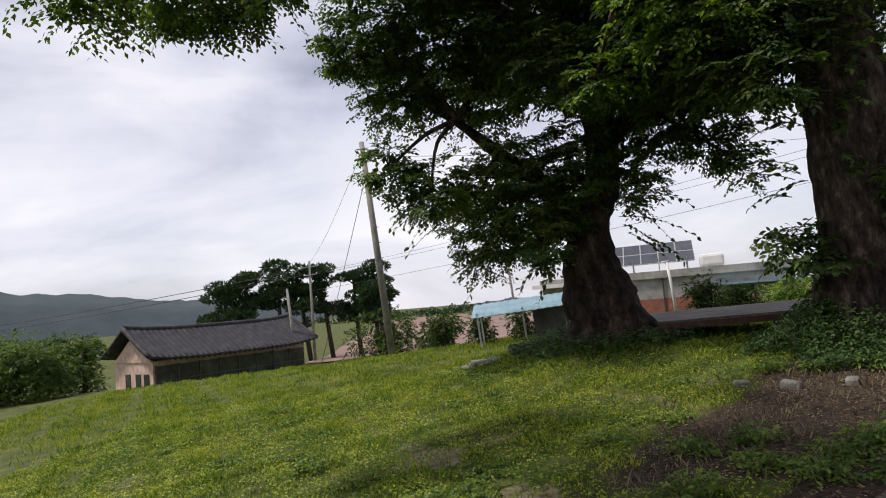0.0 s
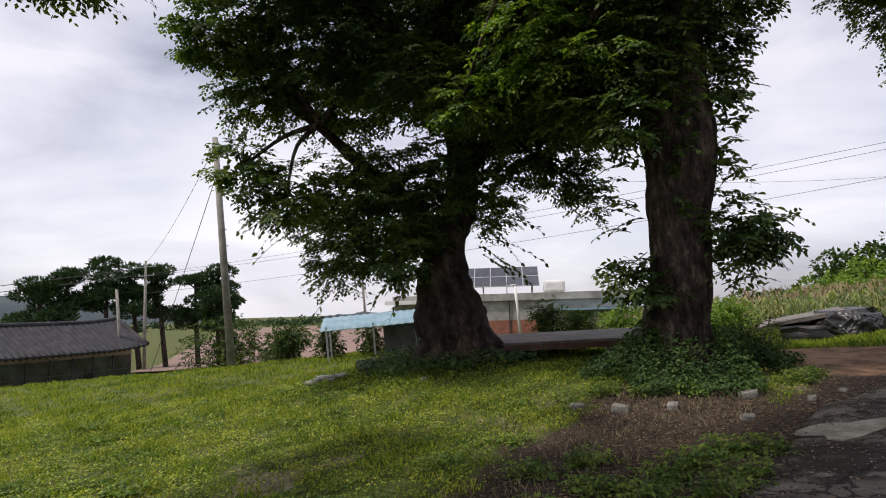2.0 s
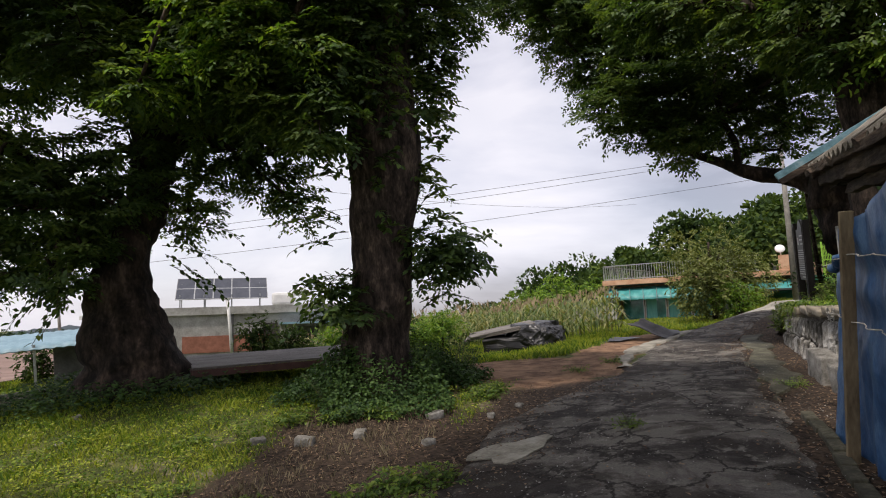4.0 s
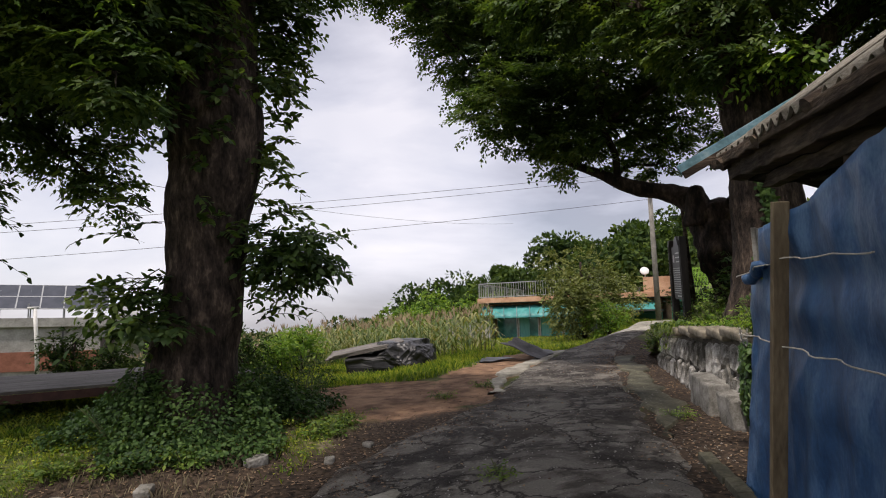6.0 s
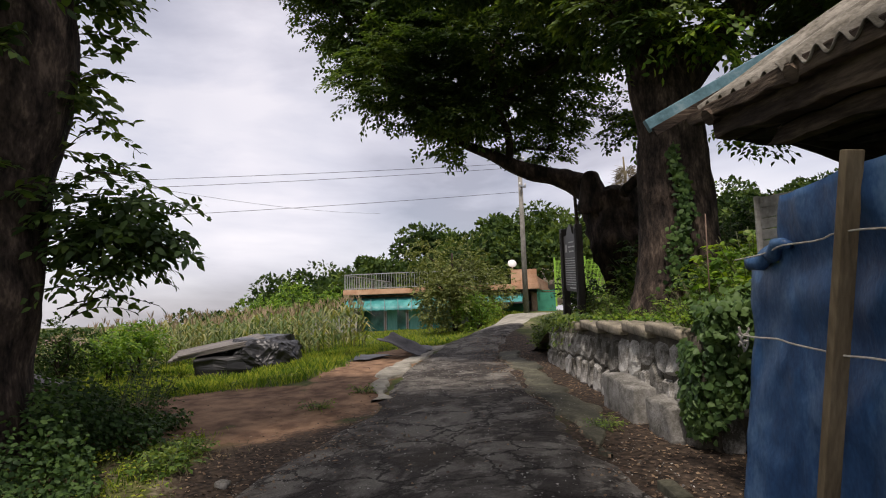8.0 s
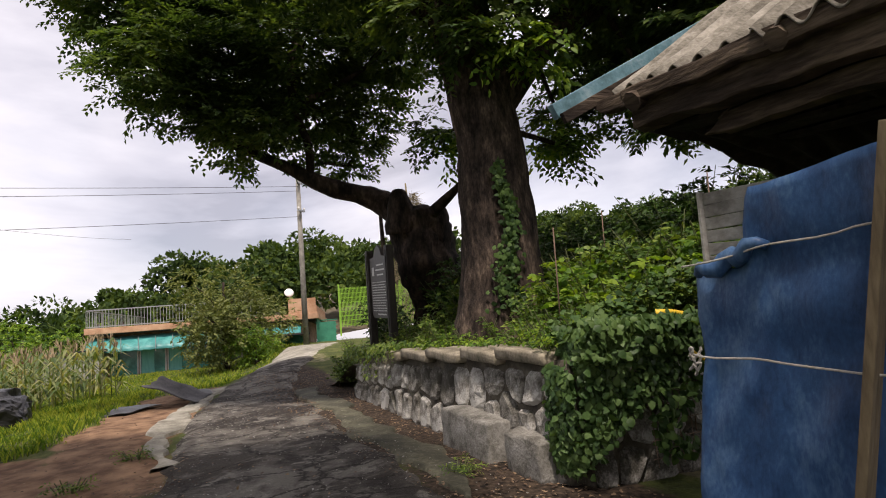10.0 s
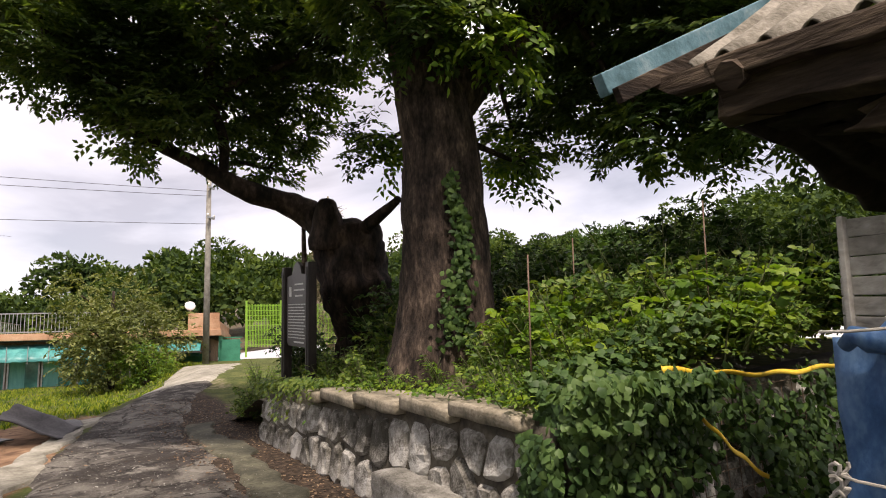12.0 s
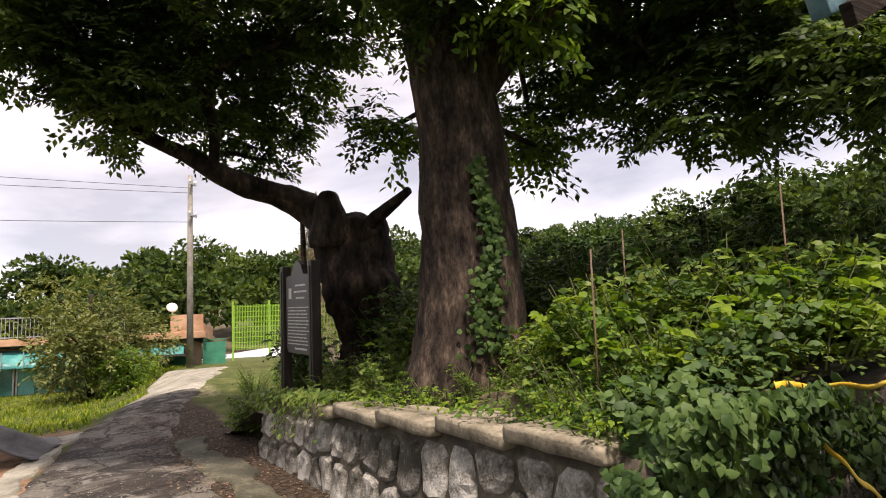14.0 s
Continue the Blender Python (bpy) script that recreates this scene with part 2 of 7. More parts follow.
# thin, worn patches in the turf
worn = smooth(0.25, 0.75, vnoise(gx * 1.3, gy * 1.3, 9) + 0.5 * vnoise(gx * 4.1, gy * 4.1, 4)) * smooth(11.5, 5.5, gy - 0.15 * gx)
dirt, litter, worn = [np.clip(a, 0, 1) for a in (dirt, litter, worn)]


def ground_material():
    m = material("turf_earth", [(0.035, 0.042, 0.014), (0.062, 0.078, 0.018), (0.115, 0.115, 0.04)], 2.6, 0.97, 0.8, 30, spec=0.2)
    nt = m.node_tree
    N, L = nt.nodes, nt.links
    b = N["Principled BSDF"]
    base = b.inputs["Base Color"].links[0].from_socket
    co = N.new("ShaderNodeTexCoord")
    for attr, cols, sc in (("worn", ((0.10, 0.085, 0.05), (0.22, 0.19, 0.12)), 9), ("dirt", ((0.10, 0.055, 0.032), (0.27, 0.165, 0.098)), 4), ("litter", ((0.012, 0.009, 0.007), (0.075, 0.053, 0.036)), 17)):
        tx = N.new("ShaderNodeTexNoise")
        tx.inputs["Scale"].default_value, tx.inputs["Detail"].default_value = sc, 8
        L.new(co.outputs["Object"], tx.inputs["Vector"])
        rp = N.new("ShaderNodeValToRGB")
        for e, c, p in zip(rp.color_ramp.elements, cols, (0.34, 0.66)):
            e.color, e.position = (*c, 1), p
        L.new(tx.outputs["Fac"], rp.inputs["Fac"])
        at = N.new("ShaderNodeAttribute")
        at.attribute_name = attr
        ed = N.new("ShaderNodeMath")
        ed.operation = "MULTIPLY_ADD"
        ed.inputs[1].default_value = 0.9
        L.new(tx.outputs["Fac"], ed.inputs[0])
        L.new(at.outputs["Fac"], ed.inputs[2])
        mr = N.new("ShaderNodeMapRange")
        mr.inputs["From Min"].default_value, mr.inputs["From Max"].default_value = 0.75, 1.05
        L.new(ed.outputs[0], mr.inputs["Value"])
        mx = N.new("ShaderNodeMix")
        mx.data_type = "RGBA"
        L.new(mr.outputs["Result"], mx.inputs["Factor"])
        L.new(base, mx.inputs["A"])
        L.new(rp.outputs["Color"], mx.inputs["B"])
        base = mx.outputs["Result"]
    L.new(base, b.inputs["Base Color"])
    return m


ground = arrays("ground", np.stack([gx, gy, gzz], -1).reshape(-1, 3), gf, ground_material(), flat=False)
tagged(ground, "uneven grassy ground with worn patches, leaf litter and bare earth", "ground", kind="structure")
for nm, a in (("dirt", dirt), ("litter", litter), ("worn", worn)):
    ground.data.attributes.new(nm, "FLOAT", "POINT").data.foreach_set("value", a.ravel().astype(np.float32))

def asphalt_material():
    """Worn lane: dark binder, pale patches of rubbed aggregate and painted sun dapples, fine cracks and grain."""
    m = material("asphalt", [(0.018, 0.015, 0.013), (0.036, 0.031, 0.027), (0.062, 0.055, 0.048)], 3.0, 0.95, 1.2, 60, detail=10, spec=0.25)
    N, L = m.node_tree.nodes, m.node_tree.links
    b = N["Principled BSDF"]
    base = b.inputs["Base Color"].links[0].from_socket
    co = N.new("ShaderNodeTexCoord")

    def noise_tex(scale, detail, warp):
        t = N.new("ShaderNodeTexNoise")
        t.inputs["Scale"].default_value, t.inputs["Detail"].default_value, t.inputs["Distortion"].default_value = scale, detail, warp
        t.inputs["Roughness"].default_value = 0.68
        L.new(co.outputs["Object"], t.inputs["Vector"])
        return t

    def layer(source, lo, hi, col_a, col_b, under, most=1.0):
        mr = N.new("ShaderNodeMapRange")
        mr.inputs["From Min"].default_value, mr.inputs["From Max"].default_value = lo, hi
        mr.inputs["To Max"].default_value = most
        L.new(source, mr.inputs["Value"])
        tone = N.new("ShaderNodeMix")
        tone.data_type = "RGBA"
        tone.inputs["A"].default_value, tone.inputs["B"].default_value = (*col_a, 1), (*col_b, 1)
        L.new(grain.outputs["Fac"], tone.inputs["Factor"])
        mx = N.new("ShaderNodeMix")
        mx.data_type = "RGBA"
        L.new(mr.outputs["Result"], mx.inputs["Factor"])
        L.new(under, mx.inputs["A"])
        L.new(tone.outputs["Result"], mx.inputs["B"])
        return mx.outputs["Result"]

    grain = noise_tex(75, 3, 0)
    # pale patches: rubbed aggregate, with dappled sunlight painted in as well
    base = layer(noise_tex(1.25, 12, 0.5).outputs["Fac"], 0.45, 0.56, (0.04, 0.036, 0.031), (0.28, 0.26, 0.225), base, 0.85)
    base = layer(noise_tex(3.6, 10, 0.3).outputs["Fac"], 0.56, 0.62, (0.06, 0.055, 0.047), (0.34, 0.32, 0.28), base, 0.8)
    base = layer(noise_tex(0.8, 9, 0.4).outputs["Fac"], 0.54, 0.60, (0.013, 0.011, 0.009), (0.05, 0.04, 0.03), base, 0.8)
    bent = N.new("ShaderNodeVectorMath")
    bent.operation = "MULTIPLY_ADD"
    bent.inputs[1].default_value = (0.5, 0.5, 0.5)
    L.new(noise_tex(2.2, 6, 0).outputs["Color"], bent.inputs[0])
    L.new(co.outputs["Object"], bent.inputs[2])
    vor = N.new("ShaderNodeTexVoronoi")
    vor.feature = "DISTANCE_TO_EDGE"
    vor.inputs["Scale"].default_value = 1.35
    L.new(bent.outputs[0], vor.inputs["Vector"])
    base = layer(vor.outputs["Distance"], 0.03, 0.010, (0.008, 0.007, 0.006), (0.02, 0.016, 0.012), base, 0.9)
    L.new(base, b.inputs["Base Color"])
    return m


ASPHALT = asphalt_material()
CONCRETE = material("concrete_old", [(0.12, 0.11, 0.085), (0.24, 0.225, 0.18), (0.36, 0.34, 0.29)], 2.5, 0.92, 0.5, 30)


MOSSY = material("mossy_concrete", [(0.022, 0.022, 0.012), (0.05, 0.048, 0.03), (0.12, 0.115, 0.075)], 2.2, 0.95, 0.7, 26)


def strip(name, u0, u1, lo, hi, lift, mat, label, step=0.12, ragged=0.10):
    us = np.arange(u0, u1, step)
    k = 14
    V, F = [], []
    for u in us:
        a, b = lo(u), hi(u)
        a += ragged * vnoise(u * 2.3, 3.0, 1) + ragged * 0.5 * vnoise(u * 7, 1.0, 2)
        b += ragged * vnoise(u * 2.1, 9.0, 4) + ragged * 0.5 * vnoise(u * 6.3, 5.0, 3)
        for j in range(k + 1):
            p = un(u, a + (b - a) * j / k)
            V.append((p.x, p.y, gz(p.x, p.y) + (lift if 0 < j < k else -0.02)))
    for i in range(len(us) - 1):
        for j in range(k):
            q = i * (k + 1) + j
            F.append((q, q + k + 1, q + k + 2, q + 1))
    return tagged(arrays(name, V, F, mat, flat=False), label, name.split("_")[0], kind="structure")


strip("road", -7, 22, lane_edge_right, lane_edge_left, 0.03, ASPHALT, "narrow worn dark asphalt lane with cracked pale patches and painted sun dapples")
strip("road_concrete", 21.9, 31, lambda u: lane_edge_right(u) - 0.3 * smooth(22, 30, u), lambda u: lane_edge_left(u) + 0.3 * smooth(22, 30, u), 0.035, CONCRETE, "pale concrete slab road leading up to a yard")
strip("pavement_edge", 12.4, 19.5, lambda u: lane_edge_left(u) - 0.03, lambda u: lane_edge_left(u) - 0.01 + 0.35 * smooth(12.4, 14.0, u), 0.04, CONCRETE, "pale broken concrete strip along the edge of a lane", ragged=0.14)
strip("pavement_gutter", 9.3, 17.5, lambda u: lane_edge_right(u) - 0.02 - 0.40 * smooth(9.3, 10.6, u), lambda u: lane_edge_right(u) + 0.02, 0.035, MOSSY, "mossy concrete gutter strip beside a stone wall", ragged=0.12)
# ---- old trees ----
def big_tree(name, label, at, limbs, old=False, seg=22, rough=0.12):
    t = thing(name, label, "tree", at)
    base = Vector(at)
    for i, (nm, pts) in enumerate(limbs):
        bm = bmesh.new()
        limb(bm, [(p[0] - base.x, p[1] - base.y, p[2] - base.z, p[3]) for p in pts], 8 if i == 0 else 6, seg if i == 0 else 12, rough if i == 0 else rough * 0.7, i * 7.3 + at[0])
        part(nm, bm, BARK_OLD if old else BARK, t, flat=False)
    return t


tree1 = big_tree("zelkova_tree", "gnarled old zelkova tree with flared trunk and drooping leaves", (1.9, 12.55, gz(1.9, 12.55) - 0.05), [
    ("trunk", [(1.92, 12.55, -0.25, 1.15), (1.92, 12.55, 0.1, 0.90), (1.9, 12.55, 0.6, 0.72), (1.84, 12.55, 1.2, 0.60), (1.80, 12.55, 1.7, 0.47), (1.98, 12.55, 2.4, 0.38), (2.3, 12.5, 3.2, 0.33), (2.45, 12.5, 4.2, 0.32), (2.3, 12.4, 5.6, 0.32), (2.2, 12.2, 7.5, 0.22), (2.0, 12.4, 9.5, 0.08)]),
    ("limb", [(1.85, 12.6, 1.9, 0.30), (1.5, 12.65, 2.7, 0.21), (1.05, 12.7, 3.35, 0.17), (0.4, 12.7, 4.0, 0.13), (-0.3, 12.5, 4.7, 0.09), (-1.2, 12.2, 5.4, 0.05)]),
    ("limb", [(2.15, 12.5, 3.6, 0.24), (2.7, 12.3, 4.0, 0.2), (3.3, 12.2, 4.3, 0.15), (4.2, 12.0, 4.2, 0.09)]),
    ("limb", [(2.2, 12.5, 4.6, 0.2), (1.4, 12.0, 5.8, 0.16), (0.4, 11.6, 7.0, 0.1)]),
], True, 32, 0.26)
tree2 = big_tree("zelkova_tree", "tall zelkova tree with thick trunk and sprouting leafy shoots", (4.95, 9.62, gz(4.95, 9.62) - 0.05), [
    ("trunk", [(4.93, 9.62, -0.45, 0.72), (4.95, 9.62, -0.1, 0.60), (4.95, 9.62, 0.5, 0.50), (5.08, 9.55, 1.2, 0.46), (5.15, 9.53, 2.1, 0.46), (5.25, 9.48, 2.8, 0.50), (5.3, 9.46, 3.4, 0.56), (5.28, 9.46, 4.2, 0.5), (5.32, 9.44, 5.6, 0.50), (5.4, 9.4, 7.2, 0.42), (5.6, 9.2, 9.0, 0.3)]),
    ("limb", [(5.3, 9.4, 5.2, 0.3), (4.4, 9.0, 6.0, 0.24), (3.2, 8.6, 6.7, 0.17), (1.8, 8.4, 7.0, 0.12), (0.0, 7.8, 6.4, 0.09), (-1.6, 7.2, 5.8, 0.06), (-3.2, 6.3, 5.1, 0.03)]),
    ("limb", [(5.3, 9.4, 6.3, 0.28), (6.2, 9.9, 7.4, 0.2), (7.2, 10.5, 8.3, 0.12)]),
], False, 24, 0.10)
tree3 = big_tree("zelkova_tree", "massive old zelkova tree with furrowed reddish bark", (11.7, 5.55, 0.6), [
    ("trunk", [(11.72, 5.55, 0.3, 0.80), (11.7, 5.55, 0.9, 0.62), (11.7, 5.55, 1.5, 0.53), (11.7, 5.55, 2.2, 0.47), (11.7, 5.55, 3.0, 0.44), (11.68, 5.7, 3.8, 0.41), (11.68, 5.8, 4.6, 0.40), (11.6, 5.95, 6.0, 0.36), (11.5, 6.0, 8.0, 0.26)]),
    ("limb", [(11.7, 5.6, 3.4, 0.28), (11.9, 4.9, 4.3, 0.24), (12.1, 4.0, 4.9, 0.2), (12.2, 2.6, 5.4, 0.14), (12.2, 1.0, 5.6, 0.08)]),
    ("limb", [(11.65, 5.8, 4.6, 0.24), (11.4, 6.9, 5.5, 0.18), (11.2, 8.2, 6.1, 0.12), (11.0, 9.4, 6.3, 0.06)]),
    ("limb", [(11.6, 5.9, 5.4, 0.24), (10.4, 5.6, 6.3, 0.18), (9.0, 5.5, 6.9, 0.1)]),
], False, 26, 0.11)
tree4 = big_tree("leaning_tree", "broken blackened trunk with one long limb arching over the lane", (13.9, 7.05, 0.6), [
    ("trunk", [(14.0, 6.92, 0.3, 0.44), (13.95, 6.96, 1.0, 0.41), (13.85, 7.1, 1.6, 0.50), (13.75, 7.2, 2.2, 0.47), (13.72, 7.2, 2.5, 0.34), (13.7, 7.22, 2.62, 0.14)]),
    ("burl", [(13.6, 7.4, 2.2, 0.28), (13.52, 7.42, 2.6, 0.2), (13.5, 7.42, 2.84, 0.13), (13.5, 7.42, 2.9, 0.04)]),
    ("burl", [(13.8, 6.95, 2.0, 0.28), (13.85, 6.86, 2.42, 0.2), (13.86, 6.84, 2.58, 0.12), (13.86, 6.84, 2.62, 0.03)]),
    ("limb", [(13.75, 7.35, 2.3, 0.30), (13.78, 7.75, 2.68, 0.22), (13.6, 8.1, 2.88, 0.18), (13.3, 8.5, 3.0, 0.15), (13.1, 8.9, 3.22, 0.13), (13.05, 9.5, 3.55, 0.09), (13.1, 10.4, 4.0, 0.05)]),
    ("limb", [(13.12, 8.8, 3.2, 0.09), (13.0, 8.75, 3.7, 0.07), (12.8, 8.9, 4.3, 0.04)]),
    ("limb", [(13.75, 7.0, 2.4, 0.11), (13.5, 6.75, 2.55, 0.08), (13.3, 6.5, 2.68, 0.07), (13.15, 6.3, 2.80, 0.055)]),
], True, 30, 0.42)
# ---- leaves, in bulk ----
rng = np.random.default_rng(7)
DOWN = np.array([0.0, 0.0, -1.0])


def unit(a):
    return a / np.maximum(np.linalg.norm(a, axis=-1, keepdims=True), 1e-9)


def leaf_mesh(P, D, N, L, W, oval=False):
    """Vertices and triangles of folded leaves: base P, along D, face N, length L, width W."""
    k = len(P)
    D, N = unit(D), unit(N)
    S = unit(np.cross(D, N))
    N = np.cross(S, D)
    L, W = np.broadcast_to(L, (k,))[:, None], np.broadcast_to(W, (k,))[:, None]
    if oval:
        q = [P, P + D * L * 0.3 + S * W * 0.46 + N * W * 0.12, P + D * L * 0.68 + S * W * 0.36 + N * W * 0.08, P + D * L - N * L * 0.08,
             P + D * L * 0.68 - S * W * 0.36 + N * W * 0.08, P + D * L * 0.3 - S * W * 0.46 + N * W * 0.12]
        f = np.array([[0, 1, 5], [1, 2, 4], [1, 4, 5], [2, 3, 4]])
    else:
        q = [P, P + D * L * 0.42 + S * W * 0.5 + N * W * 0.15, P + D * L, P + D * L * 0.42 - S * W * 0.5 + N * W * 0.15]
        f = np.array([[0, 1, 2], [0, 2, 3]])
    V = np.stack(q, 1)
    F = f[None] + (np.arange(k) * len(q))[:, None, None]
    return V.reshape(-1, 3), F.reshape(-1, 3)


def twig_leaves(A, D, length, m, L, W, droop=0.35, spread=0.8, oval=False):
    """Leaves set alternately along drooping twigs that start at A and run along D."""
    k = len(A)
    D = unit(D)
    length = np.broadcast_to(length, (k,))
    S = unit(np.cross(D, rng.normal(size=(k, 3)) * 0.35 + np.array([0, 0, 1.0])))
    s = (np.arange(m) + 0.6) / m
    pos = A[:, None] + D[:, None] * (s[None, :, None] * length[:, None, None]) + DOWN * (droop * length[:, None, None] * s[None, :, None] ** 2)
    run = unit(D[:, None] + DOWN * (2 * droop * s[None, :, None]))
    sign = np.where(np.arange(m) % 2 == 0, 1.0, -1.0)[None, :, None]
    ld = unit(run * 0.75 + S[:, None] * sign * spread + rng.normal(size=(k, m, 3)) * 0.22 + DOWN * 0.12)
    ln = np.array([0, 0, 1.0]) + rng.normal(size=(k, m, 3)) * 0.45
    sz = rng.uniform(0.7, 1.2, (k, m))
    return leaf_mesh(pos.reshape(-1, 3), ld.reshape(-1, 3), ln.reshape(-1, 3), (L * sz).ravel(), (W * sz).ravel(), oval)


def merge(parts):
    V, F, off = [], [], 0
    for v, f in parts:
        V.append(v)
        F.append(f + off)
        off += len(v)
    return np.concatenate(V), np.concatenate(F)


def in_blobs(blobs, density, inner=0.45):
    """Anchors and outward ways in round masses (x, y, z, r), thickest near their skins, with gaps."""
    A, O = [], []
    for x, y, z, r in blobs:
        k = max(12, int(density * r * r))
        d = unit(rng.normal(size=(k, 3)))
        lump = 1 + 0.28 * np.sin(d[:, 0] * 5 + x * 3) * np.sin(d[:, 1] * 4 + y) + 0.2 * np.sin(d[:, 2] * 7 + z * 2 + d[:, 0] * 6)
        rad = r * rng.uniform(inner, 1.0, k) ** 0.6 * lump
        A.append(np.array([x, y, z]) + d * rad[:, None] * np.array([1, 1, 0.85]))
        O.append(d)
    return np.concatenate(A), np.concatenate(O)


def fan_leaves(A, D, N, length, m, L, W, droop=0.3, oval=False):
    """Leaves in two ranks along twigs from A along D, lying in the fan's plane with normal N."""
    k = len(A)
    D, N = unit(D), unit(N)
    S = unit(np.cross(D, N))
    s = ((np.arange(m) + 0.6) / m)[None, :, None]
    ln = np.broadcast_to(length, (k,))[:, None, None]
    pos = A[:, None] + D[:, None] * s * ln + DOWN * droop * ln * s ** 2
    run = unit(D[:, None] + DOWN * 2 * droop * s)
    sign = np.where(np.arange(m) % 2 == 0, 1.0, -1.0)[None, :, None]
    ld = unit(run * 0.75 + S[:, None] * sign * 0.75 + rng.normal(size=(k, m, 3)) * 0.16 + DOWN * 0.14)
    nn = N[:, None] + rng.normal(size=(k, m, 3)) * 0.3
    sz = rng.uniform(0.7, 1.2, (k, m))
    return leaf_mesh(pos.reshape(-1, 3), ld.reshape(-1, 3), nn.reshape(-1, 3), (L * sz).ravel(), (W * sz).ravel(), oval)


def crown(tree, blobs, density, m=7, length=0.42, L=0.085, W=0.04, mat=LEAF, droop=0.5, name="crown", oval=False, label="", core=55, tier=0.42):
    """Flat leafy sprays in tiers round each bough's end, closed inside by coarser leaves."""
    A, D, N, CP = [], [], [], []
    for x, y, z, r in blobs:
        k = max(14, int(density * r * r))
        d = unit(rng.normal(size=(k, 3)))
        lump = 1 + 0.16 * np.sin(d[:, 0] * 5 + x * 3) * np.sin(d[:, 1] * 4 + y) + 0.12 * np.sin(d[:, 2] * 7 + z * 2 + d[:, 0] * 6)
        p = np.array([x, y, z]) + d * (r * rng.uniform(0.08, 0.85, k) ** 0.5 * lump)[:, None] * np.array([1, 1, 0.85])
        wave = p[:, 2] + 0.16 * np.sin(p[:, 0] * 2.3 + y) + 0.16 * np.sin(p[:, 1] * 2.7 + x)
        p[:, 2] += 0.62 * (np.round(wave / tier) * tier - wave)
        A.append(p)
        D.append(d * np.array([1, 1, 0.35]) + rng.normal(size=(k, 3)) * np.array([0.4, 0.4, 0.16]))
        N.append(np.array([0, 0, 0.9]) + d * 0.45 + rng.normal(size=(k, 3)) * 0.25)
        c = int(core * r * r)
        CP.append(np.array([x, y, z]) + unit(rng.normal(size=(c, 3))) * (0.66 * r * rng.uniform(0, 1, (c, 1)) ** 0.4) * np.array([1, 1, 0.75]))
    A, D, N, CP = np.concatenate(A) - np.array(tree.location), unit(np.concatenate(D)), unit(np.concatenate(N)), np.concatenate(CP) - np.array(tree.location)
    ln = length * rng.uniform(0.65, 1.3, len(A))
    S = unit(np.cross(D, N))
    parts = [fan_leaves(A, D, N, ln, m, L, W, droop, oval)]
    for f, g in ((0.15, 1), (0.4, -1), (0.65, 1)):
        parts.append(fan_leaves(A + D * (f * ln)[:, None] + DOWN * (droop * ln * f * f)[:, None], D * 0.65 + S * g * 0.8, N, ln * (0.72 - 0.4 * f), max(4, m - 3), L, W, droop, oval))
    if len(CP):
        parts.append(leaf_mesh(CP, rng.normal(size=CP.shape), np.array([0, 0, 1.0]) + rng.normal(size=CP.shape) * 0.7, L * rng.uniform(1.3, 2.2, len(CP)), L * 1.3))
    v, f = merge(parts)
    return arrays(name, v, f, mat, tree, label=label)


def twig_wood(tree, blobs, hubs, name="twig_mass", r=0.018):
    """Thin branches from the limbs' ends into the leaf masses."""
    bm = bmesh.new()
    o = Vector(tree.location)
    for i, (x, y, z, rad) in enumerate(blobs):
        c = Vector((x, y, z))
        h = min(hubs, key=lambda q: (Vector(q) - c).length)
        h = Vector(h)
        mid = (h + c) / 2 + Vector((random.uniform(-.2, .2), random.uniform(-.2, .2), random.uniform(0.0, .35)))
        limb(bm, [(*(h - o), r * 3.2), (*(mid - o), r * 2.2), (*(c - o), r * 1.3)], 4, 6, 0.05)
        for k in range(4):
            e = c + Vector((random.gauss(0, 1), random.gauss(0, 1), random.gauss(0, .7))).normalized() * rad * 0.8
            limb(bm, [(*(c - o), r * 1.2), (*((c + e) / 2 - o + Vector((0, 0, .08))), r * 0.8), (*(e - o), r * 0.4)], 3, 5, 0)
    return tagged(part(name, bm, BARK, tree, flat=False), kind="stuff")


CROWN1 = [(-1.8, 11.6, 6.3, 0.86), (-1.4, 12.5, 5.6, 0.89), (-0.3, 12.1, 6.3, 1.46), (0.3, 12.8, 5.4, 1.01), (1.4, 12.8, 6.6, 1.61), (1.5, 11.3, 5.1, 0.9), (-0.6, 11.2, 7.8, 1.74), (1.8, 13.3, 9.4, 2.51), (-1.7, 11.7, 3.9, 0.54), (-1.0, 11.7, 3.3, 0.66), (-0.6, 13.8, 3.0, 0.62), (0.2, 12.4, 3.5, 0.84), (0.5, 13.4, 2.4, 0.84)]
CROWN1 += [(4.0, 12.6, 4.6, 0.75), (4.9, 12.3, 4.4, 0.65), (3.4, 12.8, 5.2, 0.85), (5.2, 12.8, 5.3, 0.85), (1.1, 12.4, 3.6, 0.79), (-0.3, 12.8, 2.0, 0.44), (0.9, 11.8, 2.0, 0.38), (1.5, 12.8, 2.8, 0.69), (3.0, 13.1, 3.0, 0.46), (3.4, 12.1, 3.9, 0.63), (4.3, 12.4, 3.6, 0.59), (4.7, 12.1, 3.0, 0.37), (2.8, 11.0, 4.4, 0.68), (2.9, 12.9, 6.4, 1.51)]
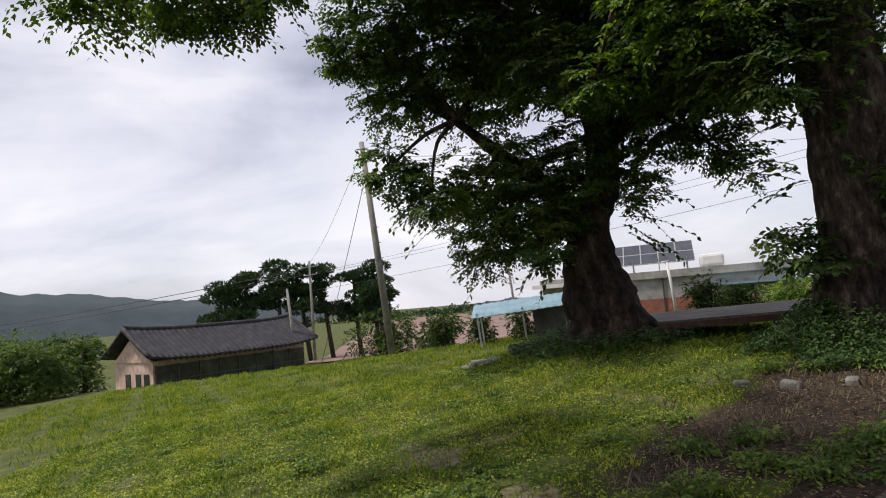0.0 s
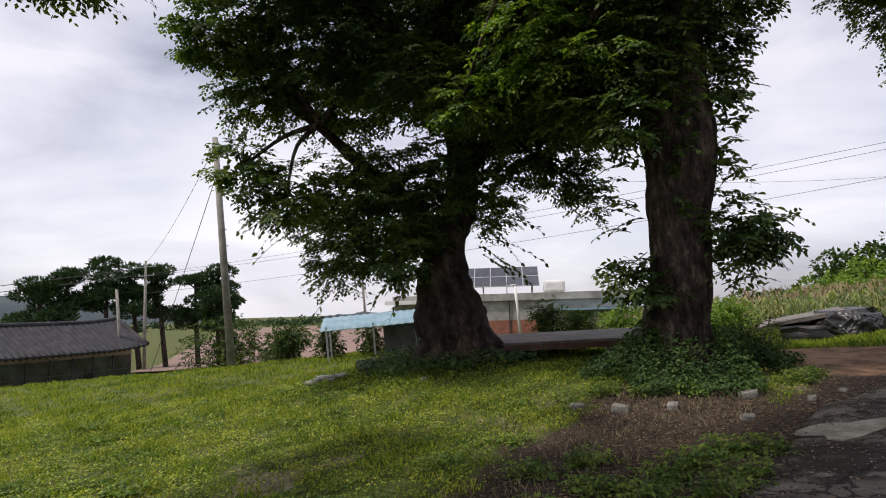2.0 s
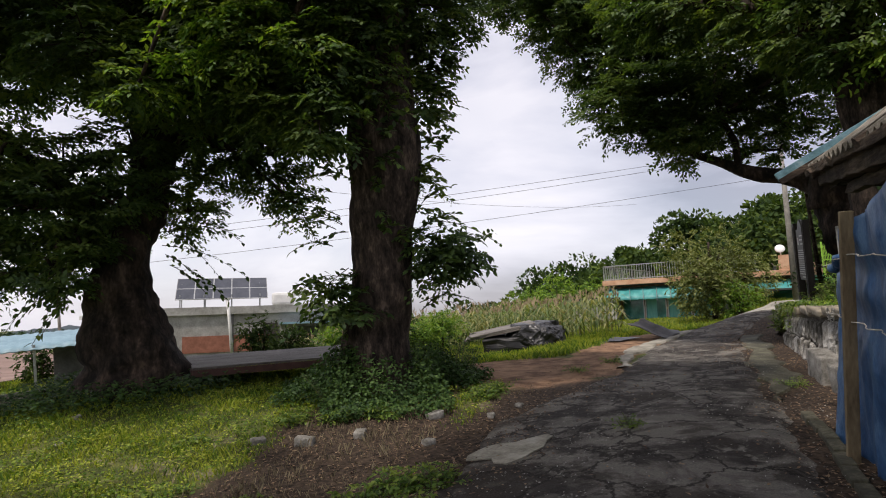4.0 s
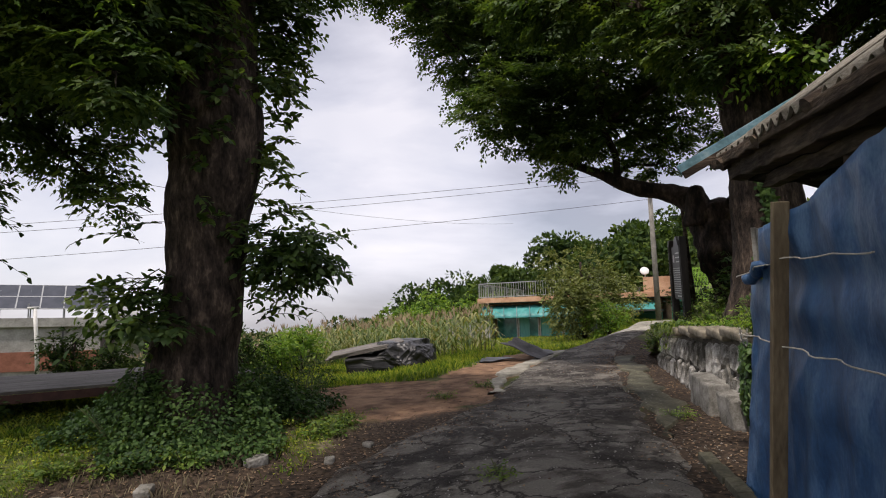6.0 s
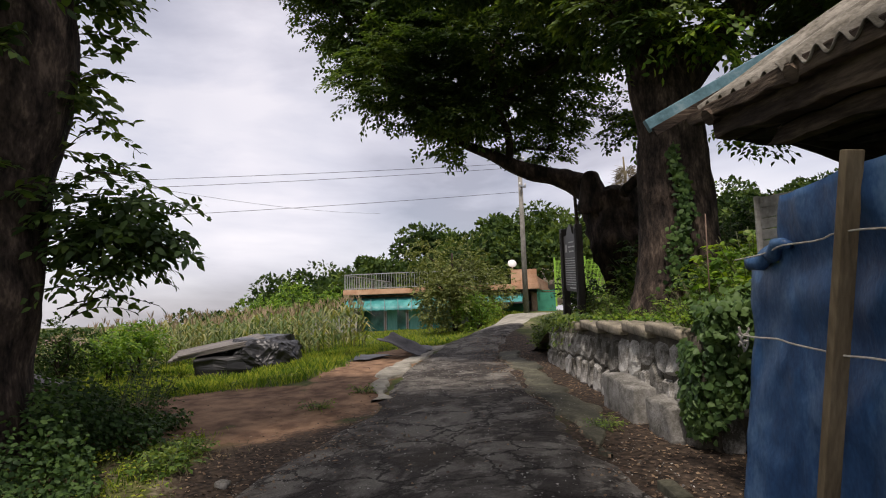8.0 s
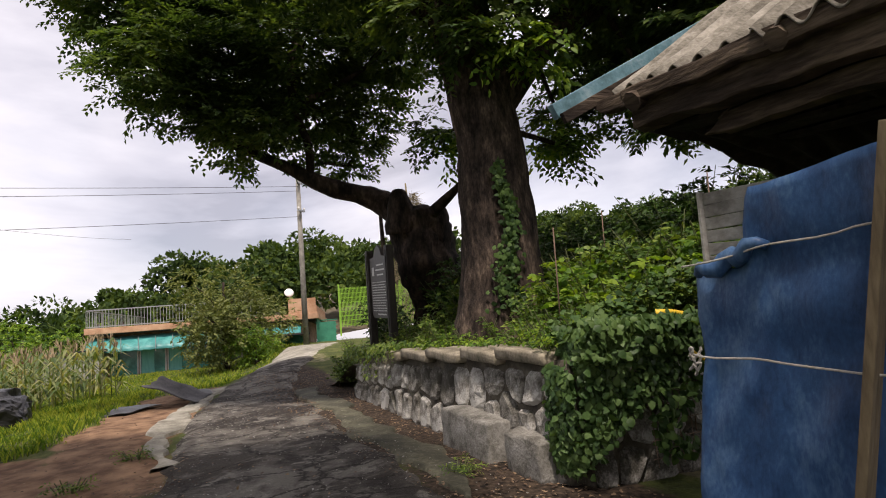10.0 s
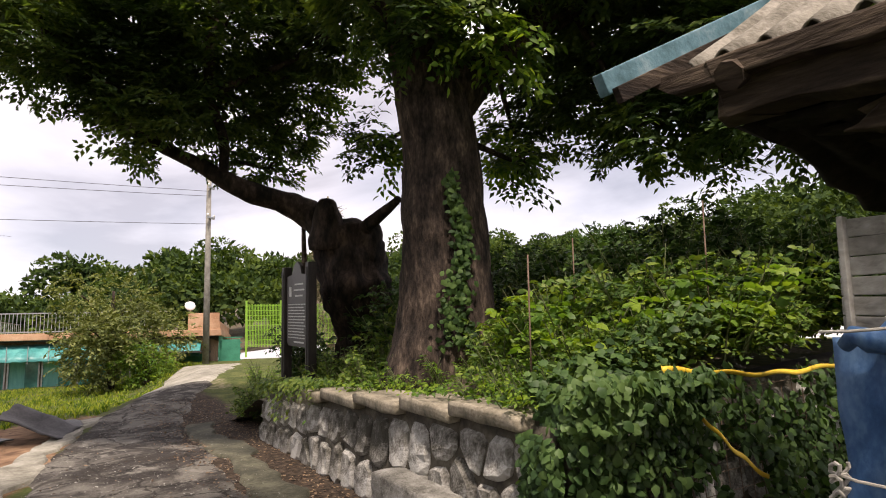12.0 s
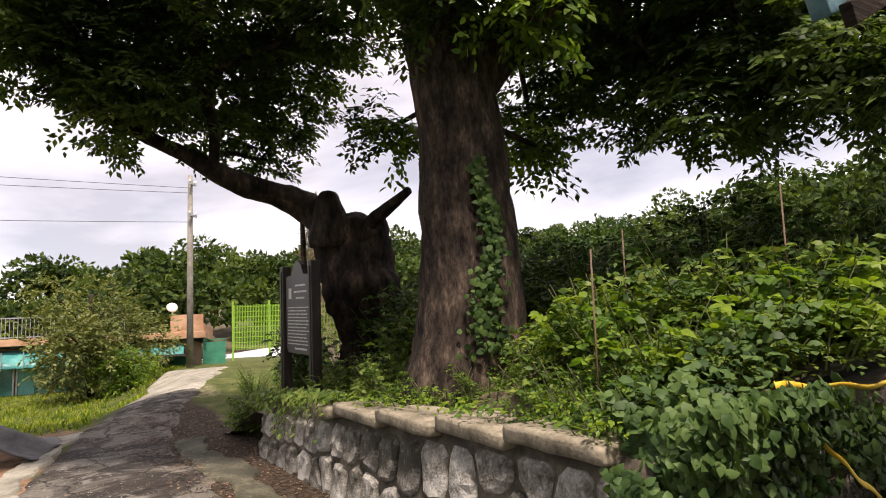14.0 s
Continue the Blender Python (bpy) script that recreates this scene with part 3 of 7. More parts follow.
CROWN2 = [(3.9, 9.3, 3.85, 0.5), (3.5, 9.8, 4.3, 0.7), (4.4, 9.0, 4.3, 0.5), (3.6, 9.5, 5.0, 0.5), (4.2, 9.1, 4.6, 0.45), (4.7, 8.9, 5.2, 0.5), (3.4, 9.6, 4.2, 0.4), (3.5, 10.1, 5.4, 1.12), (3.8, 9.4, 4.4, 0.8), (4.0, 8.8, 3.6, 0.48), (2.9, 10.8, 5.0, 0.94), (4.8, 9.3, 4.8, 0.78), (4.4, 10.0, 6.4, 1.6), (2.9, 10.8, 7.4, 1.7), (5.8, 9.3, 5.7, 1.1), (6.0, 9.4, 4.7, 0.45), (2.0, 10.1, 4.3, 0.3), (5.5, 9.6, 7.6, 1.9)]
OVER = [(-3.6, 6.1, 4.95, 0.22), (-3.0, 6.9, 5.15, 0.32), (-2.5, 7.1, 4.95, 0.2), (-1.8, 6.5, 4.9, 0.18), (-2.9, 6.1, 5.3, 0.4), (-3.7, 5.7, 5.05, 0.22), (-2.3, 7.3, 5.8, 0.5)]
CROWN4 = [(12.0, 10.8, 5.0, 0.93), (13.0, 10.1, 5.3, 1.12), (12.9, 8.7, 5.3, 1.05), (12.4, 10.4, 4.6, 0.62), (12.5, 9.8, 4.15, 0.58), (12.7, 9.3, 4.1, 0.55), (12.9, 10.0, 3.75, 0.32), (13.5, 9.0, 4.3, 0.85), (14.5, 8.6, 4.2, 0.67), (14.1, 8.0, 5.0, 0.89), (14.5, 8.7, 3.6, 0.29), (12.6, 11.6, 6.5, 1.34), (13.7, 10.6, 7.2, 1.63), (13.8, 8.8, 7.1, 1.33), (13.1, 7.2, 5.2, 0.76)]
CROWN3 = [(13.3, 6.6, 3.6, 0.36), (13.7, 4.7, 3.8, 0.54), (13.5, 4.1, 4.7, 0.85), (12.7, 4.6, 3.1, 0.19), (12.9, 3.5, 4.0, 0.86), (11.5, 3.2, 3.2, 0.55), (12.9, 2.1, 3.3, 0.4), (12.6, 3.5, 4.9, 1.09), (11.6, 2.8, 4.0, 0.89), (10.8, 2.4, 3.3, 0.62), (12.4, 1.0, 4.2, 0.98), (13.0, 1.4, 5.4, 1.33), (10.6, 1.8, 3.0, 0.49), (13.1, 6.8, 6.6, 1.26), (12.3, 5.2, 6.3, 1.38), (11.5, 3.9, 5.5, 1.22), (11.5, 2.4, 5.7, 1.51), (11.7, 0.2, 3.7, 1.18)]

CROWN1 += [(1.7, 11.9, 3.0, 0.55), (2.05, 11.8, 3.8, 0.6), (1.3, 11.9, 2.3, 0.45), (0.7, 12.0, 2.9, 0.6), (2.6, 11.9, 3.3, 0.4)]
crown(tree1, CROWN1, 270, 8, 0.34, 0.105, 0.055, droop=0.3)
twig_wood(tree1, CROWN1, [(-0.3, 12.1, 4.7), (0.4, 12.3, 4.0), (1.0, 12.45, 3.35), (3.3, 12.2, 4.3), (2.2, 12.5, 5.0), (0.4, 11.6, 7.0), (2.2, 12.2, 7.2), (1.45, 12.5, 2.7)])
crown(tree2, CROWN2, 300, 8, 0.34, 0.105, 0.055, droop=0.3)
crown(tree2, OVER, 800, 8, 0.36, 0.085, 0.045, droop=0.35)
# sunlight on these sprays is put into a brighter leaf colour
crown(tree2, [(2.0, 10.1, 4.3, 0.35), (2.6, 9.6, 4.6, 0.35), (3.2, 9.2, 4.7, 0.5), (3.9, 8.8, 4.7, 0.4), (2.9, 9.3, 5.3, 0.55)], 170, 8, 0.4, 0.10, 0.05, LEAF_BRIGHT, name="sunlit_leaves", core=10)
twig_wood(tree2, CROWN2 + OVER, [(5.3, 9.4, 5.4), (4.4, 9.0, 6.0), (3.2, 8.6, 6.7), (5.4, 9.4, 7.0), (-1.6, 7.2, 5.8), (-3.0, 6.5, 5.2), (6.2, 9.9, 7.4)])
CROWN3 += [(11.3, 7.2, 5.6, 0.7), (11.1, 8.4, 6.1, 0.8), (11.0, 9.2, 6.5, 0.75), (11.1, 5.7, 4.2, 0.45), (11.2, 6.3, 4.8, 0.55), (10.9, 5.1, 4.9, 0.55), (11.0, 5.8, 5.4, 0.6)]
crown(tree3, CROWN3, 270, 8, 0.36, 0.11, 0.056, droop=0.25)
twig_wood(tree3, CROWN3, [(11.9, 4.9, 4.3), (12.1, 4.0, 4.9), (12.2, 2.6, 5.4), (12.2, 1.0, 5.6), (11.6, 5.95, 6.0), (11.7, 5.55, 3.3)])
CROWN4 += [(10.7, 12.5, 8.4, 1.15), (11.6, 11.9, 7.4, 1.0), (12.6, 12.4, 8.6, 1.5)]
crown(tree4, CROWN4, 300, 8, 0.36, 0.105, 0.055, droop=0.16)
twig_wood(tree4, CROWN4, [(13.1, 8.9, 3.22), (13.05, 9.5, 3.55), (13.1, 10.4, 4.0), (12.8, 8.9, 4.3)])
# unseen leafy mass added above the walker to cast shade on the lane
UNSEEN_SHADE_LEAVES = [(-0.5, 3.0, 8.4, 1.9), (1.8, 4.2, 8.8, 1.9), (1.0, 1.5, 8.5, 1.8), (-1.8, 4.6, 8.2, 1.4), (3.6, 5.6, 8.9, 1.5), (5.2, 6.2, 9.3, 1.4)]
crown(tree2, UNSEEN_SHADE_LEAVES, 85, 8, 0.5, 0.17, 0.09)
twig_wood(tree2, UNSEEN_SHADE_LEAVES, [(1.8, 8.4, 7.0), (3.2, 8.6, 6.7), (0.0, 7.8, 6.4)], r=0.03)
# brighter leaf colour again stands in for sun on a few sprays
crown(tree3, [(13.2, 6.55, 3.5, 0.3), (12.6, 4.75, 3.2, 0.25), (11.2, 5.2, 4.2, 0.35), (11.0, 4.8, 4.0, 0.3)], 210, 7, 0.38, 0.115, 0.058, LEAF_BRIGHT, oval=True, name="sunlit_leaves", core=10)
# leafy tufts low on the near trunk
crown(tree2, [(5.9, 9.2, 1.95, 0.34), (6.1, 9.1, 1.72, 0.32), (5.75, 9.2, 1.6, 0.28), (6.4, 9.2, 1.75, 0.2), (4.45, 9.4, 1.05, 0.26), (4.25, 9.4, 1.35, 0.2), (5.75, 9.3, 3.0, 0.22), (5.8, 9.3, 4.0, 0.28)], 300, 8, 0.42, 0.115, 0.060, droop=0.25, oval=True, name="trunk_leaves", core=120, tier=0.25)


def shoots(tree, starts, label=""):
    """Arching shoots with paired leaves that sprout from a trunk."""
    bm = bmesh.new()
    o = np.array(tree.location)
    A, D, L = [], [], []
    for p, d, ln, k in starts:
        for _ in range(max(3, int(k * 0.75))):
            dd = unit(np.array(d) + rng.normal(size=3) * 0.35)
            a = np.array(p) + rng.normal(size=3) * np.array([0.12, 0.12, 0.28])
            l = ln * rng.uniform(0.6, 1.15)
            A.append(a)
            D.append(dd)
            L.append(l)
            pts = [(*(a - o + dd * l * s + DOWN * 0.42 * l * s * s), 0.007 * (1.15 - s)) for s in (0, 0.35, 0.7, 1)]
            limb(bm, pts, 2, 4, 0)
    tagged(part("shoot_stem", bm, BARK, tree), kind="stuff")
    A, D, L = np.array(A), np.array(D), np.array(L)
    v, f = twig_leaves(A - o, D, L, 13, 0.125, 0.070, 0.42, 0.75, True)
    arrays("shoot_leaves", v, f, LEAF, tree)


RIGHT, LEFTW = (0.9, 0.0, 0.5), (-0.9, -0.2, 0.4)
shoots(tree2, [((5.65, 9.3, z), RIGHT, ln, k) for z, ln, k in ((5.3, 0.9, 8), (4.7, 1.0, 9), (4.1, 1.0, 9), (3.5, 0.95, 9), (3.0, 0.8, 7), (2.6, 0.75, 6), (1.95, 1.6, 8), (1.55, 1.3, 9), (1.3, 0.9, 7))]
       + [((4.6, 9.6, z), LEFTW, ln, k) for z, ln, k in ((2.3, 0.8, 6), (1.7, 1.0, 9), (1.2, 0.95, 9), (0.95, 0.8, 4), (3.3, 0.8, 12), (4.1, 0.9, 16))]
       + [((5.0, 9.1, z), (-0.1, -0.9, 0.3), ln, k) for z, ln, k in ((2.9, 0.5, 9), (3.6, 0.6, 12), (4.2, 0.7, 16), (4.8, 0.8, 18), (2.3, 0.45, 6))])
shoots(tree1, [((0.3, 12.0, 2.6), (-0.8, -0.4, 0.1), 1.2, 16), ((-0.6, 12.0, 3.2), (-0.9, -0.3, 0.1), 1.2, 16), ((1.1, 11.9, 2.0), (-0.6, -0.6, -0.2), 1.0, 14), ((2.5, 12.2, 2.9), (0.9, -0.2, 0.1), 1.3, 12), ((2.6, 12.1, 2.4), (0.8, -0.3, -0.1), 1.0, 8), ((4.4, 12.0, 3.6), (0.7, 0.0, -0.4), 0.8, 8)])
shoots(tree4, [((12.6, 9.6, 3.8), (-0.7, 0.2, 0.3), 0.6, 12), ((13.3, 9.1, 3.5), (-0.3, 0.2, 0.3), 0.5, 6)])
# ---- walled terrace ----
def wall_top(u):
    return 0.60 - 0.07 * (u - 9.9) - 0.05 * smooth(14, 18, u)


def terrace_height(u, n):
    d = -1.75 - n - 3.1 * smooth(16.5, 28, u) - 0.42 * np.maximum(u - 28, 0)
    z = wall_top(np.minimum(u, 22)) - 0.04 + 0.36 * smooth(0.15, 1.5, d) + 0.09 * np.maximum(d - 1.5, 0)
    low = height(u * CU - n * SU, u * SU + n * CU) - 0.06
    w = np.maximum(smooth(15.3, 18.2, u) * smooth(6.5, 0.5, d), smooth(0.05, -0.25, d) * (u > 15.4))
    return z + (low - z) * w + 0.03 * vnoise(u * 3, n * 3, 6)


us, ns = np.concatenate([np.arange(9.55, 22, 0.22), np.arange(22, 60, 1.5)]), np.concatenate([np.arange(-1.72, -9, -0.22), np.arange(-9, -60, -2.0)])
tu, tn = np.meshgrid(us, ns)
tx, ty = tu * CU - tn * SU, tu * SU + tn * CU
tz = terrace_height(tu, tn)
ti = np.arange(tu.size).reshape(tu.shape)
tf = np.stack([ti[:-1, :-1], ti[1:, :-1], ti[1:, 1:], ti[:-1, 1:]], -1).reshape(-1, 4)
EARTH = material("terrace_earth", [(0.05, 0.036, 0.025), (0.10, 0.075, 0.05), (0.10, 0.11, 0.04)], 2.5, 0.95, 0.6, 20)
tagged(arrays("ground_terrace", np.stack([tx, ty, tz], -1).reshape(-1, 3), tf, EARTH, flat=False), "earth terrace behind a stone wall, rising to a hillside", "ground", kind="structure")

MORTAR = material("mortar", [(0.03, 0.025, 0.018), (0.075, 0.064, 0.046), (0.14, 0.125, 0.09)], 3.2, 0.95, 0.9, 24)
STONE = material("granite", [(0.06, 0.056, 0.045), (0.20, 0.19, 0.168), (0.42, 0.41, 0.38)], 7, 0.92, 1.0, 60, random_by=0.34, spec=0.25)
CAPSTONE = material("cap_concrete", [(0.07, 0.068, 0.045), (0.19, 0.165, 0.12), (0.33, 0.29, 0.22)], 3.5, 0.95, 0.9, 35)


def wall_run(name, p0, p1, top, base, thick, label):
    """A battered mortar wall from p0 to p1; its stones are set on its face."""
    d = (p1 - p0).normalized()
    out = Vector((-d.y, d.x, 0))
    bm = bmesh.new()
    k = int((p1 - p0).length / 0.16)
    rows = []
    for i in range(k + 1):
        p = p0 + (p1 - p0) * i / k
        zt, zb = top(i / k), base(i / k)
        rings = []
        for j in range(7):
            f = j / 6
            z = zb + (zt - zb) * f
            q = p + out * (0.10 * (1 - f) + 0.025 * noise.noise(Vector((p.x * 4, p.y * 4, z * 5))))
            rings.append(bm.verts.new((q.x, q.y, z)))
        b = p - out * thick
        rings.append(bm.verts.new((b.x, b.y, zt)))
        rings.append(bm.verts.new((b.x, b.y, zb)))
        rows.append(rings)
    for a, b in zip(rows, rows[1:]):
        for j in range(8):
            bm.faces.new((a[j], b[j], b[j + 1], a[j + 1]))
    bm.faces.new(rows[0])
    bm.faces.new(list(reversed(rows[-1])))
    bmesh.ops.recalc_face_normals(bm, faces=bm.faces)
    w = part(name, bm, MORTAR, flat=False)
    return tagged(w, label, "wall", kind="structure"), d, out


def stone_mesh(ring, seed):
    """One split granite stone on the outline ring of (x, z), with a chipped, bulging face."""
    r = random.Random(seed)
    bm = bmesh.new()
    back, front, inner = [], [], []
    for i, (x, z) in enumerate(ring):
        back.append(bm.verts.new((x, -0.06, z)))
        front.append(bm.verts.new((x * 0.98, r.uniform(0.002, 0.02), z * 0.98)))
        q = r.uniform(0.66, 0.86)
        inner.append(bm.verts.new((x * q, r.uniform(0.03, 0.06), z * q)))
    c = bm.verts.new((r.uniform(-.03, .03), r.uniform(0.035, 0.065), r.uniform(-.03, .03)))
    k = len(ring)
    for i in range(k):
        j = (i + 1) % k
        bm.faces.new((back[i], back[j], front[j], front[i]))
        bm.faces.new((front[i], front[j], inner[j], inner[i]))
        bm.faces.new((inner[i], inner[j], c))
    bmesh.ops.recalc_face_normals(bm, faces=bm.faces)
    me = bpy.data.meshes.new("stone")
    bm.to_mesh(me)
    bm.free()
    me.materials.append(STONE)
    return me


def cut(ring, px, pz, nx_, nz_):
    """The part of a convex outline on the inner side of a line."""
    out = []
    for (ax, az), (bx, bz) in zip(ring, ring[1:] + ring[:1]):
        da_, db_ = (ax - px) * nx_ + (az - pz) * nz_, (bx - px) * nx_ + (bz - pz) * nz_
        if da_ <= 0:
            out.append((ax, az))
        if da_ * db_ < 0:
            t = da_ / (da_ - db_)
            out.append((ax + (bx - ax) * t, az + (bz - az) * t))
    return out


def set_stones(w, p0, p1, d, out, top, base, seed, size=0.33):
    """Random rubble: each stone fills its share of the face, with mortar joints between."""
    ln = (p1 - p0).length
    rot = Matrix(((d.x, out.x, 0), (d.y, out.y, 0), (0, 0, 1))).to_4x4()
    r = random.Random(seed)
    seeds = []
    for i in range(int(ln / size) + 1):
        f = min((i + 0.5) * size / ln, 1)
        zt, zb = top(f) - 0.07, base(f)
        rows = max(2, round((zt - zb) / (size * 1.02)))
        for j in range(rows):
            seeds.append(((i + 0.5 + 0.45 * (j % 2) + r.uniform(-0.3, 0.3)) * size, zb + (zt - zb) * (j + 0.5 + r.uniform(-0.24, 0.24)) / rows))
    for x, z in seeds:
        f = min(max(x / ln, 0), 1)
        zt, zb = top(f) - 0.07, base(f)
        ring = [(x - 0.5, zb), (x + 0.5, zb), (x + 0.5, zt), (x - 0.5, zt)]
        ring = cut(cut(ring, ln - 0.02, 0, 1, 0), 0.02, 0, -1, 0)
        for sx, sz in seeds:
            if (sx, sz) != (x, z) and abs(sx - x) < 1.1 and ring:
                ring = cut(ring, (x + sx) / 2, (z + sz) / 2, sx - x, sz - z)
        if len(ring) < 3:
            continue
        cx, cz = sum(q[0] for q in ring) / len(ring), sum(q[1] for q in ring) / len(ring)
        ring = [(q[0] - cx, q[1] - cz) for q in ring]
        ring = [(a * max(0.3, 1 - 0.024 / max(math.hypot(a, b), 0.03)), b * max(0.3, 1 - 0.024 / max(math.hypot(a, b), 0.03))) for a, b in ring]
        # knock the corners off
        ring = [q for (a, b), (a2, b2) in zip(ring, ring[1:] + ring[:1]) for q in ((a * 0.82 + a2 * 0.18, b * 0.82 + b2 * 0.18), (a * 0.2 + a2 * 0.8, b * 0.2 + b2 * 0.8))]
        ob = new("stone", stone_mesh(ring, r.random()))
        fz = (cz - zb) / max(zt - zb, 0.1)
        p = p0 + d * cx + out * (0.10 * (1 - fz) + 0.004)
        ob.matrix_world = Matrix.Translation((p.x, p.y, cz)) @ rot @ pose(0, 0, 0, 6, 0, 0)
        ob.parent = w


A0, A1 = un(15.55, -1.72), un(9.62, -1.66)
front_top = lambda f: float(wall_top(15.55 + (9.62 - 15.55) * f)) - 0.02
front_base = lambda f: gz(*(A0 + (A1 - A0) * f).to_2d()) - 0.06
wall_a, da, oa = wall_run("wall_terrace", A1, A0, lambda f: front_top(1 - f), lambda f: front_base(1 - f), 0.4, "terrace retaining wall of rough granite stones in mortar")
B0, B1 = un(9.60, -6.5), un(9.60, -1.70)
side_top = lambda f: 0.62 + 0.25 * (1 - f)
side_base = lambda f: gz(*(B0 + (B1 - B0) * f).to_2d()) - 0.06
wall_b, db, ob_ = wall_run("wall_terrace_side", B0, B1, side_top, side_base, 0.35, "dark stone retaining wall overgrown with creepers")
def rough_block(name, size, at, rz, mat, parent=None, cuts=3, amp=0.03, seed=0.0, bevel=0.03):
    """A squared stone with knocked-off edges and an uneven skin."""
    bm = bmesh.new()
    box(bm, size, bevel=bevel)
    bmesh.ops.subdivide_edges(bm, edges=[e for e in bm.edges if e.calc_length() > 0.12], cuts=cuts, use_grid_fill=True)
    for v in bm.verts:
        k = noise.noise_vector(v.co * 5 + Vector((seed, seed * 2, 0)))
        v.co += k * amp + noise.noise_vector(v.co * 17) * amp * 0.35
    ob = part(name, bm, mat, parent, flat=False)
    ob.matrix_world = pose(*at, 0, 0, rz)
    return ob


GREYSTONE = material("grey_stone", [(0.075, 0.07, 0.058), (0.18, 0.172, 0.15), (0.30, 0.29, 0.265)], 5, 0.92, 1.0, 45)
for u, n, wd, dp, zt, sd in ((10.98, -1.52, 1.0, 0.36, 0.02, 1.0), (10.0, -1.53, 0.52, 0.30, 0.0, 4.0)):
    p = un(u, n)
    g = gz(p.x, p.y)
    tagged(rough_block("footing_stone", (wd, dp, zt - g + 0.08), (p.x, p.y, (zt + g - 0.08) / 2), 38, GREYSTONE, seed=sd),
           "large squared granite block at the foot of a wall", "stone", "footing stones")
for i, (u, wd) in enumerate(((10.25, 0.78), (11.05, 0.78), (11.87, 0.8), (12.75, 0.92), (13.45, 0.44))):
    p = un(u, -1.78 - 0.02 * (i % 2))
    tagged(rough_block("cap_stone", (wd, 0.46, 0.11), (p.x, p.y, float(wall_top(u)) + 0.02), 38 + (-1) ** i * 1.2, CAPSTONE, seed=i * 3.0, amp=0.022),
           "weathered mossy concrete capping slab on a stone wall", "stone", "wall capping slabs")

# ---- tarpaulin shed ----
TARP = material("blue_tarp", [(0.014, 0.046, 0.12), (0.028, 0.085, 0.20), (0.085, 0.165, 0.29)], 3.6, 0.5, 0.3, 60, stretch=(1, 1, 0.5), spec=0.35)
OLDWOOD = material("old_wood", [(0.014, 0.010, 0.008), (0.050, 0.036, 0.026), (0.14, 0.105, 0.075)], 9, 0.9, 1.0, 60, stretch=(0.16, 0.16, 1), detail=9, spec=0.2)
PLANKWOOD = material("plank_wood", [(0.09, 0.065, 0.035), (0.19, 0.145, 0.085), (0.30, 0.24, 0.15)], 4, 0.8, 0.5, 50, stretch=(1, 1, 0.2))
GREYWOOD = material("grey_slats", [(0.16, 0.15, 0.13), (0.28, 0.27, 0.24), (0.4, 0.39, 0.36)], 6, 0.85, 0.4, 40, stretch=(0.2, 1, 1))
# near-black: the shade under and inside the shed is put into this colour
SHADESHEET = material("shade_sheet", [(0.010, 0.009, 0.008), (0.024, 0.020, 0.017), (0.05, 0.04, 0.033)], 3, 0.95, 0.5, 25, spec=0.15)
ASBESTOS = material("cement_sheet", [(0.08, 0.07, 0.052), (0.19, 0.172, 0.14), (0.31, 0.285, 0.24)], 4.5, 0.93, 0.8, 55)
BLUEPAINT = material("faded_blue_paint", [(0.05, 0.12, 0.14), (0.10, 0.21, 0.25), (0.22, 0.32, 0.35)], 7, 0.6, 0.4, 40, stretch=(0.3, 1, 1))
ROPE = material("rope", [(0.3, 0.28, 0.24), (0.5, 0.48, 0.43)], 30, 0.9, 0.3, 80)
FLOORDARK = material("yard_earth", [(0.04, 0.03, 0.022), (0.09, 0.07, 0.05)], 4, 0.95, 0.4, 30)

shed = thing("shed", "tumbledown shed hung with a blue tarpaulin under cement sheets", "shed", un(6.4, -1.1, gz(*un(6.4, -1.1).to_2d())))
so = Vector(shed.location)


def shed_part(name, bm, mat, label="", flat=True):
    for v in bm.verts:
        v.co -= so
    return part(name, bm, mat, shed, label, flat)


def sheet(fn, a0, a1, b0, b1, na, nb, thick):
    """A thin sheet over a and b, with a back side and a rim."""
    bm = bmesh.new()
    fr = [[Vector(fn(a0 + (a1 - a0) * i / na, b0 + (b1 - b0) * j / nb)) for j in range(nb + 1)] for i in range(na + 1)]
    f = [[bm.verts.new(p) for p in r] for r in fr]
    k = []
    for i in range(na + 1):
        row = []
        for j in range(nb + 1):
            e1 = fr[min(i + 1, na)][j] - fr[max(i - 1, 0)][j]
            e2 = fr[i][min(j + 1, nb)] - fr[i][max(j - 1, 0)]
            row.append(bm.verts.new(fr[i][j] - e1.cross(e2).normalized() * thick))
        k.append(row)
    for i in range(na):
        for j in range(nb):
            bm.faces.new((f[i][j], f[i + 1][j], f[i + 1][j + 1], f[i][j + 1]))
            bm.faces.new((k[i][j], k[i][j + 1], k[i + 1][j + 1], k[i + 1][j]))
    for i in range(na):
        bm.faces.new((f[i][0], k[i][0], k[i + 1][0], f[i + 1][0]))
        bm.faces.new((f[i][nb], f[i + 1][nb], k[i + 1][nb], k[i][nb]))
    for j in range(nb):
        bm.faces.new((f[0][j], f[0][j + 1], k[0][j + 1], k[0][j]))
        bm.faces.new((f[na][j], k[na][j], k[na][j + 1], f[na][j + 1]))
    return bm


